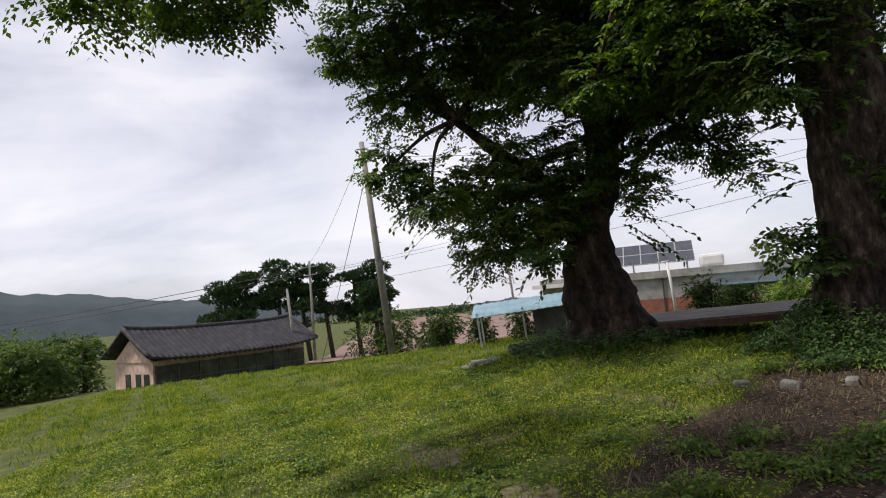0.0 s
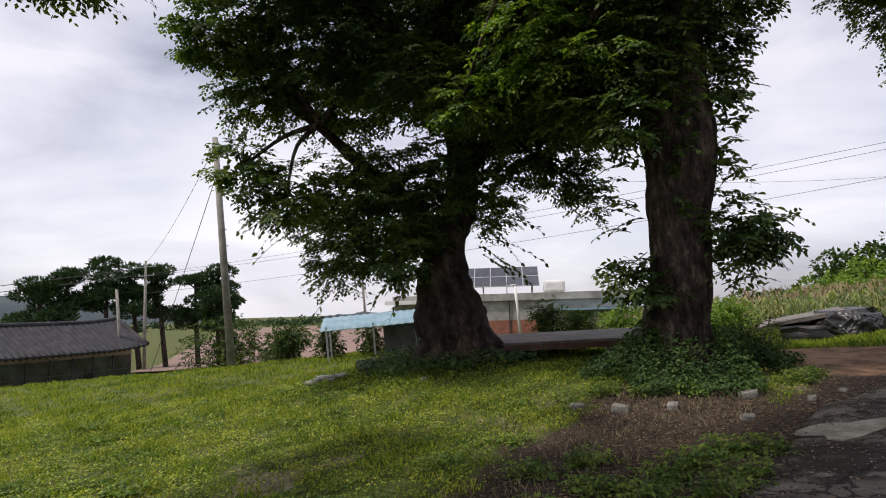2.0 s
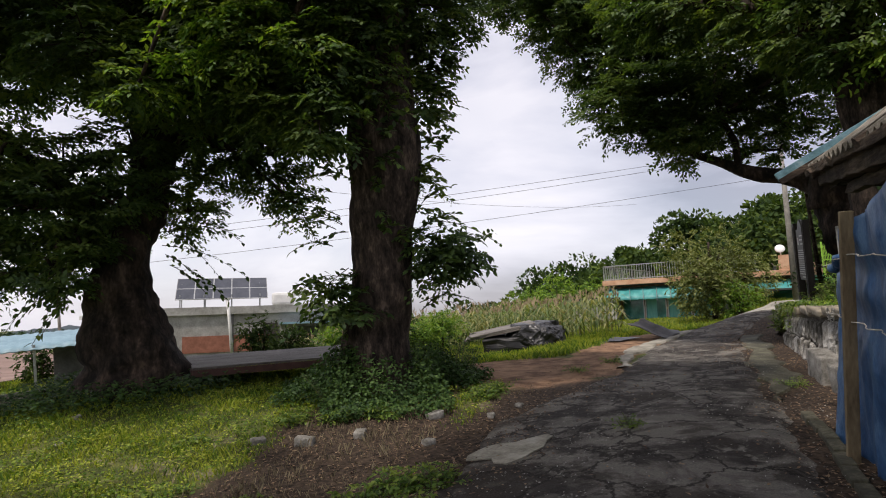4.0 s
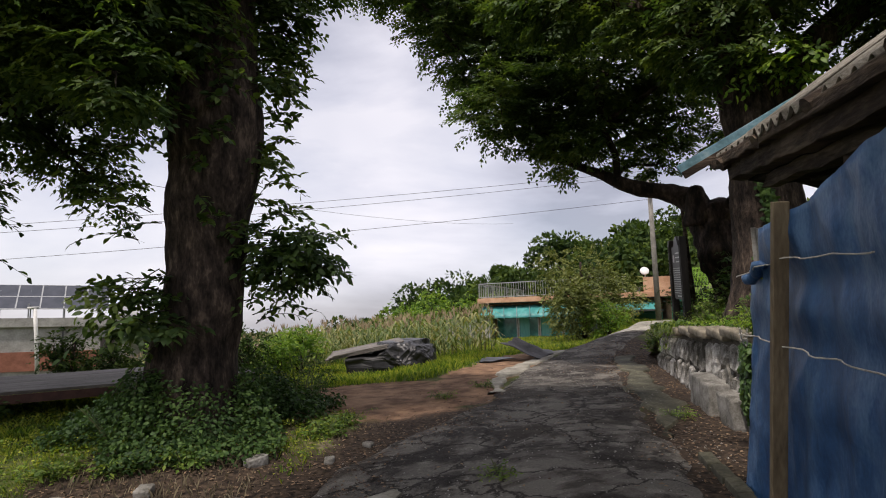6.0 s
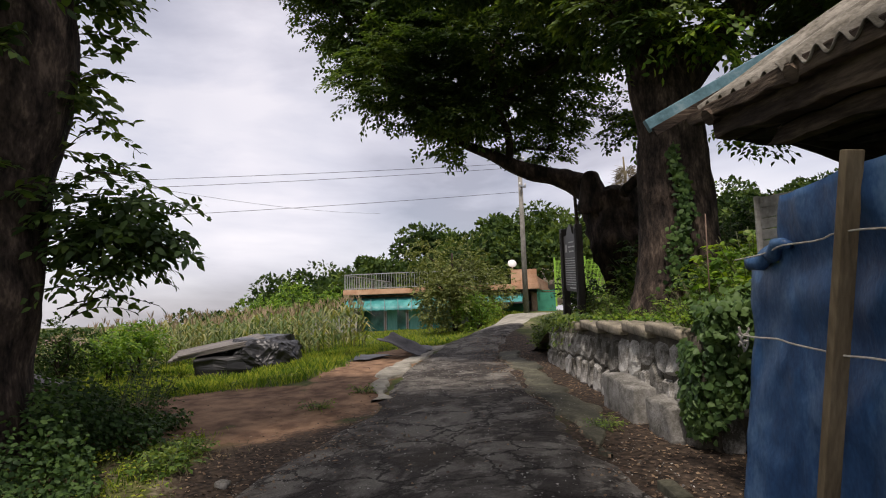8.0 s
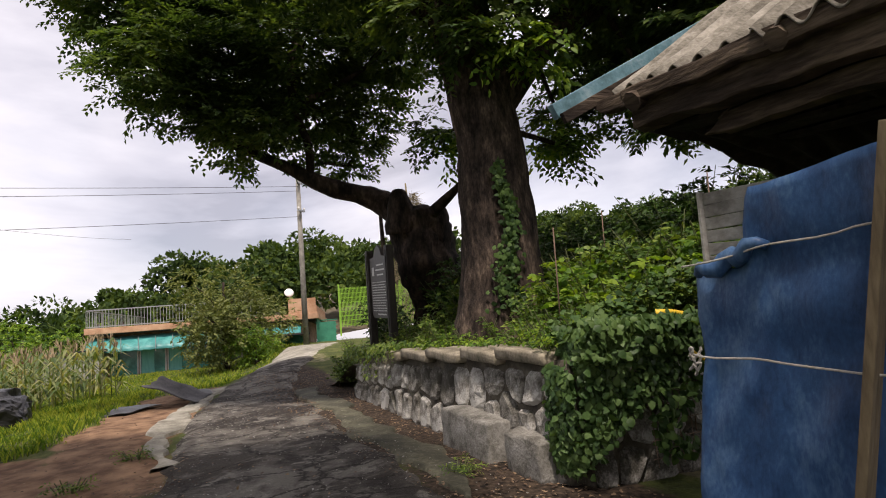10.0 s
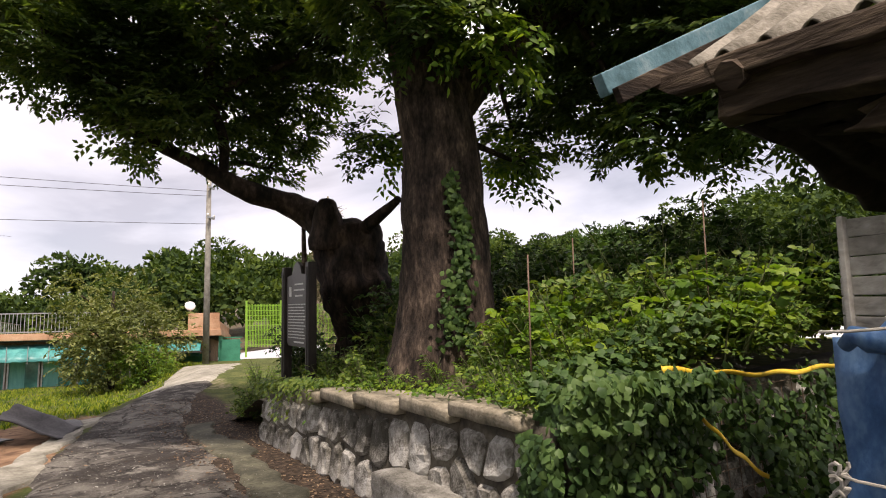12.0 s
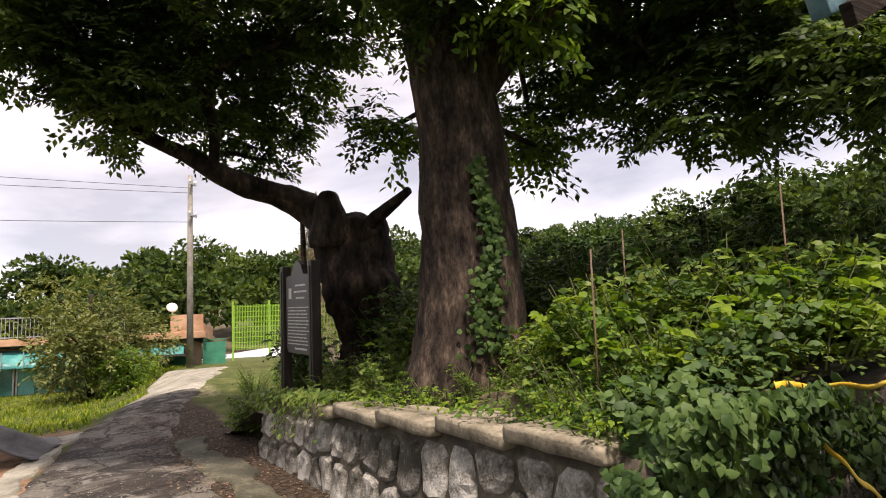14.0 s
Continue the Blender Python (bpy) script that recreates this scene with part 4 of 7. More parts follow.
def tarp_at(u, s):
    top = 1.22 + 0.33 * smooth(7.52, 7.43, u) + 0.06 * smooth(7.4, 6.9, u) + 0.25 * smooth(6.9, 5.6, u)
    z = -0.34 + (top + 0.34) * s
    crease = noise.noise(Vector((u * 4.5 + z * 1.2, 2, z * 1.6)))
    fold = 0.010 * math.sin(u * 15 + 1.5 * math.sin(z * 2.2)) + 0.05 * noise.noise(Vector((u * 2.4, 0, z * 0.8))) + 0.03 * (0.35 - abs(crease)) + 0.016 * (0.3 - abs(noise.noise(Vector((u * 8 - z * 3, 5, z * 4))))) + 0.008 * noise.noise(Vector((u * 16, 3, z * 9)))
    cinch = math.exp(-((z - 0.85) / 0.16) ** 2) + math.exp(-((z - 1.22) / 0.12) ** 2)
    n = -1.06 + fold * (1 - 0.6 * cinch) - 0.03 * cinch + 0.14 * (1 - s) * smooth(7.2, 7.9, u)
    uu = u - 0.035 * math.exp(-((z - 0.85) / 0.22) ** 2) * smooth(7.3, 7.78, u) - 0.02 * noise.noise(Vector((0, 0, z * 4))) * smooth(7.5, 7.78, u)
    return un(uu, n, z)


shed_part("tarpaulin", sheet(tarp_at, 3.6, 7.78, 0, 1, 190, 46, 0.006), TARP, "faded creased blue tarpaulin tied with cord", flat=False)
bm = bmesh.new()
tube(bm, [un(7.72 - 0.36 * i / 10, -1.04 + 0.02 * math.sin(i), 1.20 + 0.02 * math.sin(i * 1.7) + 0.012 * i) for i in range(11)], [0.015 + 0.024 * math.sin(math.pi * (i + 0.6) / 11.5) for i in range(11)], 12, 0.25)
shed_part("tarpaulin_roll", bm, TARP, "rolled-over edge of blue tarpaulin", False)
for i in range(6):
    bm = bmesh.new()
    z = 1.545 - 0.058 * i
    beam(bm, un(7.76, -1.135, z), un(7.36, -1.135, z + 0.01 * math.sin(i)), 0.018, 0.055, 0.003)
    shed_part("slat", bm, GREYWOOD, "grey weathered slat")
bm = bmesh.new()
beam(bm, un(7.74, -1.118, 1.58), un(7.73, -1.118, 1.14), 0.016, 0.035, 0.003, 90)
shed_part("batten", bm, GREYWOOD, "pale upright batten")
bm = bmesh.new()
beam(bm, un(6.83, -0.99, 1.66), un(7.12, -0.92, -0.30), 0.035, 0.095, 0.006, 90)
shed_part("plank", bm, PLANKWOOD, "leaning brown timber plank")
for z0, z1 in ((1.24, 1.335), (0.85, 0.835)):
    bm = bmesh.new()
    tube(bm, [un(7.76 - 1.9 * i / 24, -0.985 + 0.02 * math.sin(i * 1.3), z0 + (z1 - z0) * min(i / 10, 1) - 0.007 * math.sin(i * 0.9)) for i in range(25)], [0.0045] * 25, 6)
    shed_part("cord", bm, ROPE, "pale tying cord")
bm = bmesh.new()
for k in range(3):
    tube(bm, [un(7.74 + 0.02 * math.cos(a * 2 + k), -0.99 + 0.025 * math.sin(a + k), 0.85 + 0.03 * math.sin(a * 1.5 + k) - 0.035 * k) for a in np.linspace(0, 5, 12)], [0.006] * 12, 6)
shed_part("knot", bm, ROPE, "frayed knot of cord")


def roof_at(u, s):
    n = -1.02 - s
    return un(u, n, 2.15 + 0.03 * (u - 7.6) + 0.66 * s + 0.030 * math.cos(u * 2 * math.pi / 0.146) + 0.012 * noise.noise(Vector((u * 2, s * 2, 0))))


for i, (u0, u1, s0) in enumerate(((7.28, 8.16, 0.0), (6.42, 7.30, -0.03), (5.55, 6.44, 0.02), (4.7, 5.57, -0.02))):
    bm = sheet(lambda u, s, k=i: roof_at(u, s) + Vector((0, 0, 0.012 * (k % 2))), u0, u1, s0, 1.95, 84, 8, -0.008)
    shed_part("roof_sheet", bm, ASBESTOS, "grey lichened corrugated cement sheet", flat=False)
bm = sheet(lambda u, s: un(u, -2.9 - s, 3.40 - 0.5 * s + 0.02 * math.cos(u * 43)), 4.7, 8.16, 0, 1.9, 60, 3, -0.008)
shed_part("roof_sheet", bm, ASBESTOS)
bm = bmesh.new()
beam(bm, un(8.36, -0.78, 2.12), un(8.26, -3.0, 3.27), 0.05, 0.085, 0.006)
shed_part("verge_board", bm, BLUEPAINT, "faded blue painted verge board")
bm = bmesh.new()
beam(bm, un(8.30, -0.80, 2.07), un(8.20, -3.0, 3.20), 0.03, 0.06, 0.004)
shed_part("verge_batten", bm, OLDWOOD)
for i, (u1, n, z1, z0, w, h) in enumerate(((8.26, -1.04, 2.125, 2.03, 0.06, 0.085), (8.10, -1.14, 2.03, 1.94, 0.13, 0.13), (7.72, -1.24, 1.90, 1.84, 0.10, 0.09))):
    bm = bmesh.new()
    beam(bm, un(u1, n, z1), un(4.4, n, z0), w, h, 0.012)
    bmesh.ops.subdivide_edges(bm, edges=[e for e in bm.edges if e.calc_length() > 1], cuts=40)
    end = un(u1, n)
    for v in bm.verts:
        near = max(0, 1 - (Vector((v.co.x, v.co.y, 0)) - end).length / 0.5)
        v.co += noise.noise_vector(v.co * 4) * 0.018 + noise.noise_vector(Vector((v.co.x * 9, v.co.y * 9, v.co.z * 40))) * 0.007
        v.co += un(1, 0) * noise.noise(Vector((v.co.z * 31, i * 5, v.co.x * 13))) * 0.16 * near
    shed_part("eave_beam", bm, OLDWOOD, "split weathered eave beam")
# boards coloured near-black to paint in the shade under the eave
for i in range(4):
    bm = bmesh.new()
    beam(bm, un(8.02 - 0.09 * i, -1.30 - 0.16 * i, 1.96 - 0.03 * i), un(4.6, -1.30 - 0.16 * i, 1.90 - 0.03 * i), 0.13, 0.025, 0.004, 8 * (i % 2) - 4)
    shed_part("soffit_board", bm, SHADESHEET, "rough soffit board, coloured dark for eave shade")
for i in range(5):
    bm = bmesh.new()
    u = 8.0 - 0.8 * i
    limb(bm, [(*un(u, -1.0, 2.08), 0.05), (*un(u + 0.03, -2.0, 2.6), 0.055), (*un(u, -2.95, 3.22), 0.05)], 4, 8, 0.1, i)
    shed_part("rafter", bm, OLDWOOD)
# sheet coloured near-black for the shade below the roof
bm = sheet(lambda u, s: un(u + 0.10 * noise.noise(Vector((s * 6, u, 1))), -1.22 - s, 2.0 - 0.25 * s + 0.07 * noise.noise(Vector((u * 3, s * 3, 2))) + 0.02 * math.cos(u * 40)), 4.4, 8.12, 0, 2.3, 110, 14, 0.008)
shed_part("ceiling_sheet", bm, SHADESHEET, "sagging ragged underside sheet, coloured dark for roof shade", flat=False)
for u, n in ((6.5, -1.25), (5.2, -1.25), (7.66, -3.5), (5.2, -3.5)):
    bm = bmesh.new()
    g = gz(*un(u, n).to_2d())
    limb(bm, [(*un(u, n, g - 0.05), 0.065), (*un(u + 0.02, n, 1.0), 0.06), (*un(u, n, 1.98 - 0.25 * max(0, -1.22 - n) + 0.1), 0.055)], 4, 9, 0.08, u)
    shed_part("post", bm, OLDWOOD)
for i in range(12):
    bm = bmesh.new()
    n = -1.3 - 0.185 * i
    beam(bm, un(7.70, n, -0.3), un(7.70, n, 0.62 + 0.05 * math.sin(i * 2.2)), 0.175, 0.02, 0.003, 0)
    shed_part("board", bm, OLDWOOD)
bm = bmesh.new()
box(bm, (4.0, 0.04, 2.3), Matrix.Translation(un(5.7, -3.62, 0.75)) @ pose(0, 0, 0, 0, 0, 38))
shed_part("back_wall", bm, SHADESHEET)

# channel and kerb beside the shed
bm = bmesh.new()
for i in range(14):
    u = 4.0 + 0.34 * i
    p = un(u, -0.86 + 0.02 * math.sin(i))
    box(bm, (0.335, 0.11, 0.10), Matrix.Translation((p.x, p.y, gz(p.x, p.y) + 0.01)) @ pose(0, 0, 0, 0, 0, 38), 0.015)
tagged(part("kerb", bm, MOSSY), "mossy concrete channel kerb beside a shed", "kerb", kind="structure")

# ---- notice board ----
DARKBROWN = material("dark_brown_paint", [(0.014, 0.011, 0.010), (0.03, 0.024, 0.02), (0.05, 0.04, 0.034)], 6, 0.6, 0.3, 60, stretch=(1, 1, 0.2))
BOARDFACE = material("board_face", [(0.03, 0.025, 0.023), (0.05, 0.042, 0.038)], 4, 0.5, 0.1, 50)
LETTER = material("letter_grey", [(0.42, 0.42, 0.40), (0.58, 0.58, 0.55)], 20, 0.7, 0, 60)
notice = thing("notice_board", "dark brown wooden notice board between two square posts", "sign", un(15.25, -2.05, float(terrace_height(15.25, -2.05))))
no = Vector(notice.location)


def note_part(name, bm, mat, label="", parent=None):
    for v in bm.verts:
        v.co -= no
    return part(name, bm, mat, parent or notice, label)


for u, zt in ((14.75, 1.90), (15.74, 1.88)):
    bm = bmesh.new()
    box(bm, (0.12, 0.12, zt + 0.1 - 0.05), Matrix.Translation(un(u, -2.06, (zt - 0.0) / 2 - 0.0 + 0.02)) @ pose(0, 0, 0, 0, 0, 38), 0.012)
    note_part("post", bm, DARKBROWN)
    bm = bmesh.new()
    box(bm, (0.05, 0.015, zt - 0.25), Matrix.Translation(un(u, -1.996, zt / 2 + 0.1)) @ pose(0, 0, 0, 0, 0, 38), 0.004)
    note_part("post_strip", bm, DARKBROWN)
bm = bmesh.new()
prof = [(-0.41, 0.86), (-0.34, 0.80), (0.34, 0.80), (0.41, 0.86), (0.41, 1.78), (0.2, 1.80), (0.13, 1.92), (0.0, 1.98), (-0.13, 1.92), (-0.2, 1.80), (-0.41, 1.78)]
fr = [bm.verts.new(un(15.245 + a, -2.035, z)) for a, z in prof]
bk = [bm.verts.new(un(15.245 + a, -2.085, z)) for a, z in prof]
bm.faces.new(fr)
bm.faces.new(list(reversed(bk)))
for i in range(len(prof)):
    j = (i + 1) % len(prof)
    bm.faces.new((fr[j], fr[i], bk[i], bk[j]))
bmesh.ops.recalc_face_normals(bm, faces=bm.faces)
board = note_part("board", bm, BOARDFACE, "dark lettered panel with an arched top")
bm = bmesh.new()
rl = random.Random(4)
for r in range(12):
    z = 1.38 - 0.042 * r
    a = 0.34
    while a > -0.30:
        w = rl.uniform(0.03, 0.11)
        box(bm, (w, 0.003, 0.014), Matrix.Translation(un(15.245 + a - w / 2, -2.033, z)) @ pose(0, 0, 0, 0, 0, 38))
        a -= w + 0.018
for z, w in ((1.66, 0.34), (1.58, 0.42), (1.50, 0.30), (0.86, 0.4)):
    box(bm, (w, 0.003, 0.022), Matrix.Translation(un(15.15, -2.033, z)) @ pose(0, 0, 0, 0, 0, 38))
box(bm, (0.10, 0.003, 0.14), Matrix.Translation(un(15.5, -2.033, 1.56)) @ pose(0, 0, 0, 0, 0, 38))
note_part("lettering", bm, LETTER, "rows of pale unreadable lettering", board)

# props under the long limb
for du in (-0.12, 0.14):
    bm = bmesh.new()
    a, b = un(15.95 + du, -2.45, 0.4), un(15.72, -2.30, 2.62)
    tube(bm, [a, (a + b) / 2, b], [0.03, 0.03, 0.03], 8)
    tagged(part("limb_prop", bm, OLDWOOD, flat=False), "slender grey pole propping up a heavy tree limb", "pole", "props under the limb")
# ---- houses, poles and fields around ----
def lump(bm, size, at, rz=0.0, bevel=0.0):
    return box(bm, size, pose(*at, 0, 0, rz), bevel)


def set_part(t, name, mat, boxes, label="", bevel=0.0, parent=None):
    """One part of boxes (size, centre) in the thing's own frame."""
    bm = bmesh.new()
    for size, at in boxes:
        lump(bm, size, at, 0, bevel)
    ob = part(name, bm, mat, parent or t, label)
    return ob


ORANGE = material("orange_plaster", [(0.36, 0.19, 0.105), (0.48, 0.28, 0.17), (0.57, 0.37, 0.24)], 2.0, 0.85, 0.2, 20)
BRICKISH = material("brown_wall", [(0.14, 0.09, 0.06), (0.24, 0.16, 0.10), (0.33, 0.24, 0.16)], 3, 0.9, 0.3, 30)
TEAL = material("teal_canopy", [(0.02, 0.15, 0.145), (0.035, 0.22, 0.21), (0.09, 0.33, 0.31)], 1.6, 0.4, 0.1, 12)
TEALGLASS = material("teal_glass", [(0.02, 0.12, 0.115), (0.04, 0.21, 0.20), (0.10, 0.36, 0.33)], 1.1, 0.12, 0.0, 5, coat=0.3)
CURTAIN = material("pale_teal_curtain", [(0.10, 0.36, 0.33), (0.16, 0.48, 0.43)], 2, 0.6, 0.1, 20, stretch=(6, 1, 1))
METAL = material("rail_metal", [(0.30, 0.31, 0.31), (0.45, 0.46, 0.46)], 8, 0.4, 0.0, 30, metal=0.7)
DARKBASE = material("dark_base", [(0.02, 0.02, 0.022), (0.05, 0.05, 0.05)], 3, 0.8, 0.2, 30)
GREYCON = material("grey_render", [(0.17, 0.165, 0.15), (0.27, 0.265, 0.245), (0.36, 0.355, 0.33)], 1.3, 0.9, 0.3, 14)
WHITE = material("white_paint", [(0.55, 0.55, 0.53), (0.72, 0.72, 0.70)], 2, 0.6, 0.1, 20)
GREENPAINT = material("green_steel", [(0.02, 0.16, 0.10), (0.04, 0.24, 0.15)], 3, 0.5, 0.1, 30)
REDBRICK = material("red_brick", [(0.16, 0.06, 0.035), (0.27, 0.11, 0.07)], 4, 0.9, 0.3, 30)
BLUEROOF = material("blue_roof", [(0.12, 0.22, 0.27), (0.21, 0.33, 0.39)], 2.5, 0.5, 0.1, 20)
PANEL = material("solar_cells", [(0.035, 0.04, 0.05), (0.06, 0.065, 0.08)], 2, 0.18, 0.0, 10, coat=0.4)
POLECON = material("pole_concrete", [(0.14, 0.13, 0.115), (0.21, 0.20, 0.175), (0.28, 0.265, 0.235)], 4, 0.9, 0.3, 40)
CABLE = material("cable", [(0.03, 0.03, 0.03), (0.05, 0.05, 0.05)], 5, 0.7, 0.0, 30)
BLACKTARP = material("black_plastic", [(0.008, 0.008, 0.009), (0.02, 0.02, 0.021)], 3, 0.4, 0.5, 25)
GREYTARP = material("grey_mat", [(0.10, 0.095, 0.09), (0.17, 0.165, 0.155), (0.24, 0.23, 0.22)], 2.5, 0.85, 0.4, 30)
DECKWOOD = material("deck_wood", [(0.07, 0.062, 0.055), (0.13, 0.118, 0.105), (0.19, 0.175, 0.155)], 5, 0.85, 0.4, 40, stretch=(0.2, 1, 1))
TILE = material("grey_roof_tile", [(0.016, 0.016, 0.018), (0.032, 0.032, 0.036), (0.055, 0.055, 0.06)], 2.2, 0.7, 0.4, 20, spec=0.25)
PINKBRICK = material("pink_brick", [(0.36, 0.24, 0.19), (0.50, 0.36, 0.29), (0.58, 0.46, 0.38)], 3, 0.9, 0.3, 22)
DARKGLASS = material("dark_glass", [(0.008, 0.010, 0.010), (0.022, 0.026, 0.025), (0.05, 0.06, 0.055)], 0.8, 0.1, 0, 4, coat=0.2)
LIME = material("lime_mesh", [(0.25, 0.48, 0.06), (0.38, 0.62, 0.10)], 3, 0.5, 0.1, 30, through_light=0.3)

# teal-fronted house at the lane's far end
house = thing("house", "single-storey orange house with teal awning, glazed front and roof terrace", "house")
house.matrix_world = pose(28.35, 27.0, -2.45, 0, 0, -68.4)
set_part(house, "wall", BRICKISH, [((9.4, 7.0, 2.6), (4.7, 3.55, 1.3))])
set_part(house, "base_course", DARKBASE, [((9.44, 0.06, 0.45), (4.7, 0.02, 0.22))], "dark foundation strip")
set_part(house, "pillar", ORANGE, [((0.28, 0.22, 2.5), (0.14, -0.02, 1.25))])
set_part(house, "pillar", ORANGE, [((0.28, 0.22, 2.5), (9.26, -0.02, 1.25))])
set_part(house, "roof", ORANGE, [((10.6, 8.3, 0.28), (4.75, 3.4, 2.72))], "orange roof slab with wide eaves", 0.02)
# dark soffit colour paints in the shade below the roof slab
set_part(house, "soffit", DARKBASE, [((10.3, 8.0, 0.04), (4.75, 3.4, 2.56))])
set_part(house, "parapet", ORANGE, [((1.3, 0.18, 0.75), (9.3, -0.6, 3.22)), ((0.18, 7.5, 0.35), (9.9, 3.1, 3.03))], "orange terrace parapet")
for x0, w in ((0.35, 1.25), (1.65, 1.2), (2.9, 1.3), (4.25, 1.2), (6.4, 1.2), (7.65, 1.2)):
    wdw = set_part(house, "window", TEALGLASS, [((w - 0.08, 0.06, 1.25), (x0 + w / 2, -0.05, 1.15))], "teal tinted window")
    set_part(house, "window_frame", METAL, [((w, 0.05, 0.06), (x0 + w / 2, -0.07, 1.80)), ((w, 0.05, 0.06), (x0 + w / 2, -0.07, 0.50)), ((0.06, 0.05, 1.3), (x0 + 0.03, -0.072, 1.15)), ((0.06, 0.05, 1.3), (x0 + w - 0.03, -0.072, 1.15))], parent=wdw)
    if x0 in (1.65, 2.9):
        set_part(house, "curtain", CURTAIN, [((0.55, 0.01, 1.2), (x0 + 0.38, -0.088, 1.15))], "pale teal curtain")
set_part(house, "window_sill", ORANGE, [((8.8, 0.18, 0.09), (4.7, -0.06, 0.44))])
set_part(house, "door", DARKGLASS, [((0.8, 0.06, 1.95), (5.85, -0.05, 1.0))], "dark glazed door")
for x0, w in ((-0.4, 6.2), (6.3, 2.9)):
    bm = sheet(lambda x, s: (x, -0.02 - 1.15 * s, 2.42 - 0.62 * s * s - 0.1 * s + 0.015 * math.cos(x * 14)), x0, x0 + w, 0, 1, 60, 6, 0.02)
    part("awning", bm, TEAL, house, "curved teal awning", False)
for i in range(9):
    set_part(house, "awning_rib", METAL, [((0.03, 0.03, 0.7), (-0.3 + i * 0.75, -1.15, 1.98))])
for i in range(58):
    set_part(house, "baluster", METAL, [((0.022, 0.022, 0.82), (-0.5 + i * 0.142, -0.62, 3.29))])
for z in (2.93, 3.70):
    set_part(house, "rail", METAL, [((8.3, 0.04, 0.045), (3.65, -0.62, z)), ((0.04, 8.0, 0.045), (-0.5, 3.4, z))])
for i in range(30):
    set_part(house, "baluster", METAL, [((0.022, 0.022, 0.82), (-0.5, -0.5 + i * 0.27, 3.29))])
for i in range(9):
    set_part(house, "stair_tread", GREENPAINT, [((0.9, 0.28, 0.05), (10.4, -0.2 + i * 0.26, 0.4 + i * 0.27))])
set_part(house, "stair_screen", GREENPAINT, [((0.05, 2.6, 1.5), (9.95, 0.8, 1.9)), ((0.9, 0.05, 2.1), (10.4, -0.4, 1.35))], "green steel stair screen")
dish = set_part(house, "satellite_dish", WHITE, [((0.06, 0.06, 0.9), (8.6, 0.5, 3.45))], "white satellite dish")
bm = bmesh.new()
bmesh.ops.create_uvsphere(bm, u_segments=14, v_segments=8, radius=0.24, matrix=pose(8.6, 0.4, 4.0, 65, 0, 15) @ Matrix.Diagonal((1, 1, 0.28, 1)))
part("bowl", bm, WHITE, dish, "white dish bowl", False)

# carport beside the pole
lean = thing("carport", "low open lean-to with a flat dark roof", "shelter")
lean.matrix_world = pose(29.3, 19.4, -1.55, 0, 0, -68)
set_part(lean, "roof", DARKBASE, [((3.0, 1.8, 0.08), (0.7, 0.5, 1.12))])
for x in (-0.7, 0.6, 2.1):
    set_part(lean, "post", METAL, [((0.06, 0.06, 1.1), (x, -0.3, 0.55))])
set_part(lean, "back_panel", GREENPAINT, [((2.8, 0.04, 1.0), (0.7, 1.2, 0.55))])

# grey outbuilding behind the corn
barn = thing("outbuilding", "low grey outbuilding with a brick corner and flat roof", "shed")
barn.matrix_world = pose(25.6, 29.3, -2.3, 0, 0, -60)
set_part(barn, "wall", GREYCON, [((3.6, 3.0, 1.75), (1.8, 1.5, 0.87))])
set_part(barn, "pillar", REDBRICK, [((0.5, 0.2, 1.6), (0.3, -0.05, 0.8))])
set_part(barn, "roof", TILE, [((4.0, 3.4, 0.12), (1.8, 1.5, 1.8))])

# flat-roofed house with solar panels
sol = thing("solar_house", "flat-roofed grey rendered house with solar panels on frames", "house")
sol.matrix_world = pose(1.9, 38.3, -2.1, 0, 0, -13)
set_part(sol, "wall", GREYCON, [((13.6, 8.0, 3.1), (6.8, 4.0, 1.55))], "stained grey rendered wall")
set_part(sol, "brick_band", REDBRICK, [((4.6, 0.08, 0.9), (6.6, -0.03, 1.3))], "red brick wall band")
set_part(sol, "parapet", GREYCON, [((13.8, 0.25, 0.42), (6.8, -0.05, 3.12)), ((0.25, 8.0, 0.42), (-0.02, 4.0, 3.12)), ((0.25, 8.0, 0.42), (13.62, 4.0, 3.12))])
set_part(sol, "eave_slab", WHITE, [((2.3, 0.9, 0.22), (0.7, -0.45, 2.95))], "white eave slab")
for r in range(2):
    for c in range(5):
        bm = bmesh.new()
        m = pose(3.75 + c * 1.02, 2.2, 4.15, 38, 0, 0) @ Matrix.Translation((0.5, r * 1.05, 0))
        box(bm, (0.99, 1.02, 0.04), m, 0.004)
        pn = part("solar_panel", bm, PANEL, sol, "dark glossy solar panel")
        bm = bmesh.new()
        for sz, at in (((1.0, 0.03, 0.05), (0, -0.51, 0.0)), ((1.0, 0.03, 0.05), (0, 0.51, 0.0)), ((0.03, 1.02, 0.05), (-0.495, 0, 0)), ((0.03, 1.02, 0.05), (0.495, 0, 0))):
            box(bm, sz, m @ Matrix.Translation(at))
        part("panel_frame", bm, METAL, pn)
for x in (4.0, 5.3, 6.8, 8.4):
    set_part(sol, "panel_leg", METAL, [((0.06, 0.06, 1.15), (x, 1.95, 3.52))])
    set_part(sol, "panel_leg", METAL, [((0.06, 0.06, 1.9), (x, 3.0, 3.85))])
set_part(sol, "chimney", REDBRICK, [((0.6, 0.6, 0.9), (2.6, 2.0, 3.5))])
set_part(sol, "water_tank", WHITE, [((1.3, 1.1, 0.75), (9.75, 2.2, 3.75))], "white roof water tank", 0.16)
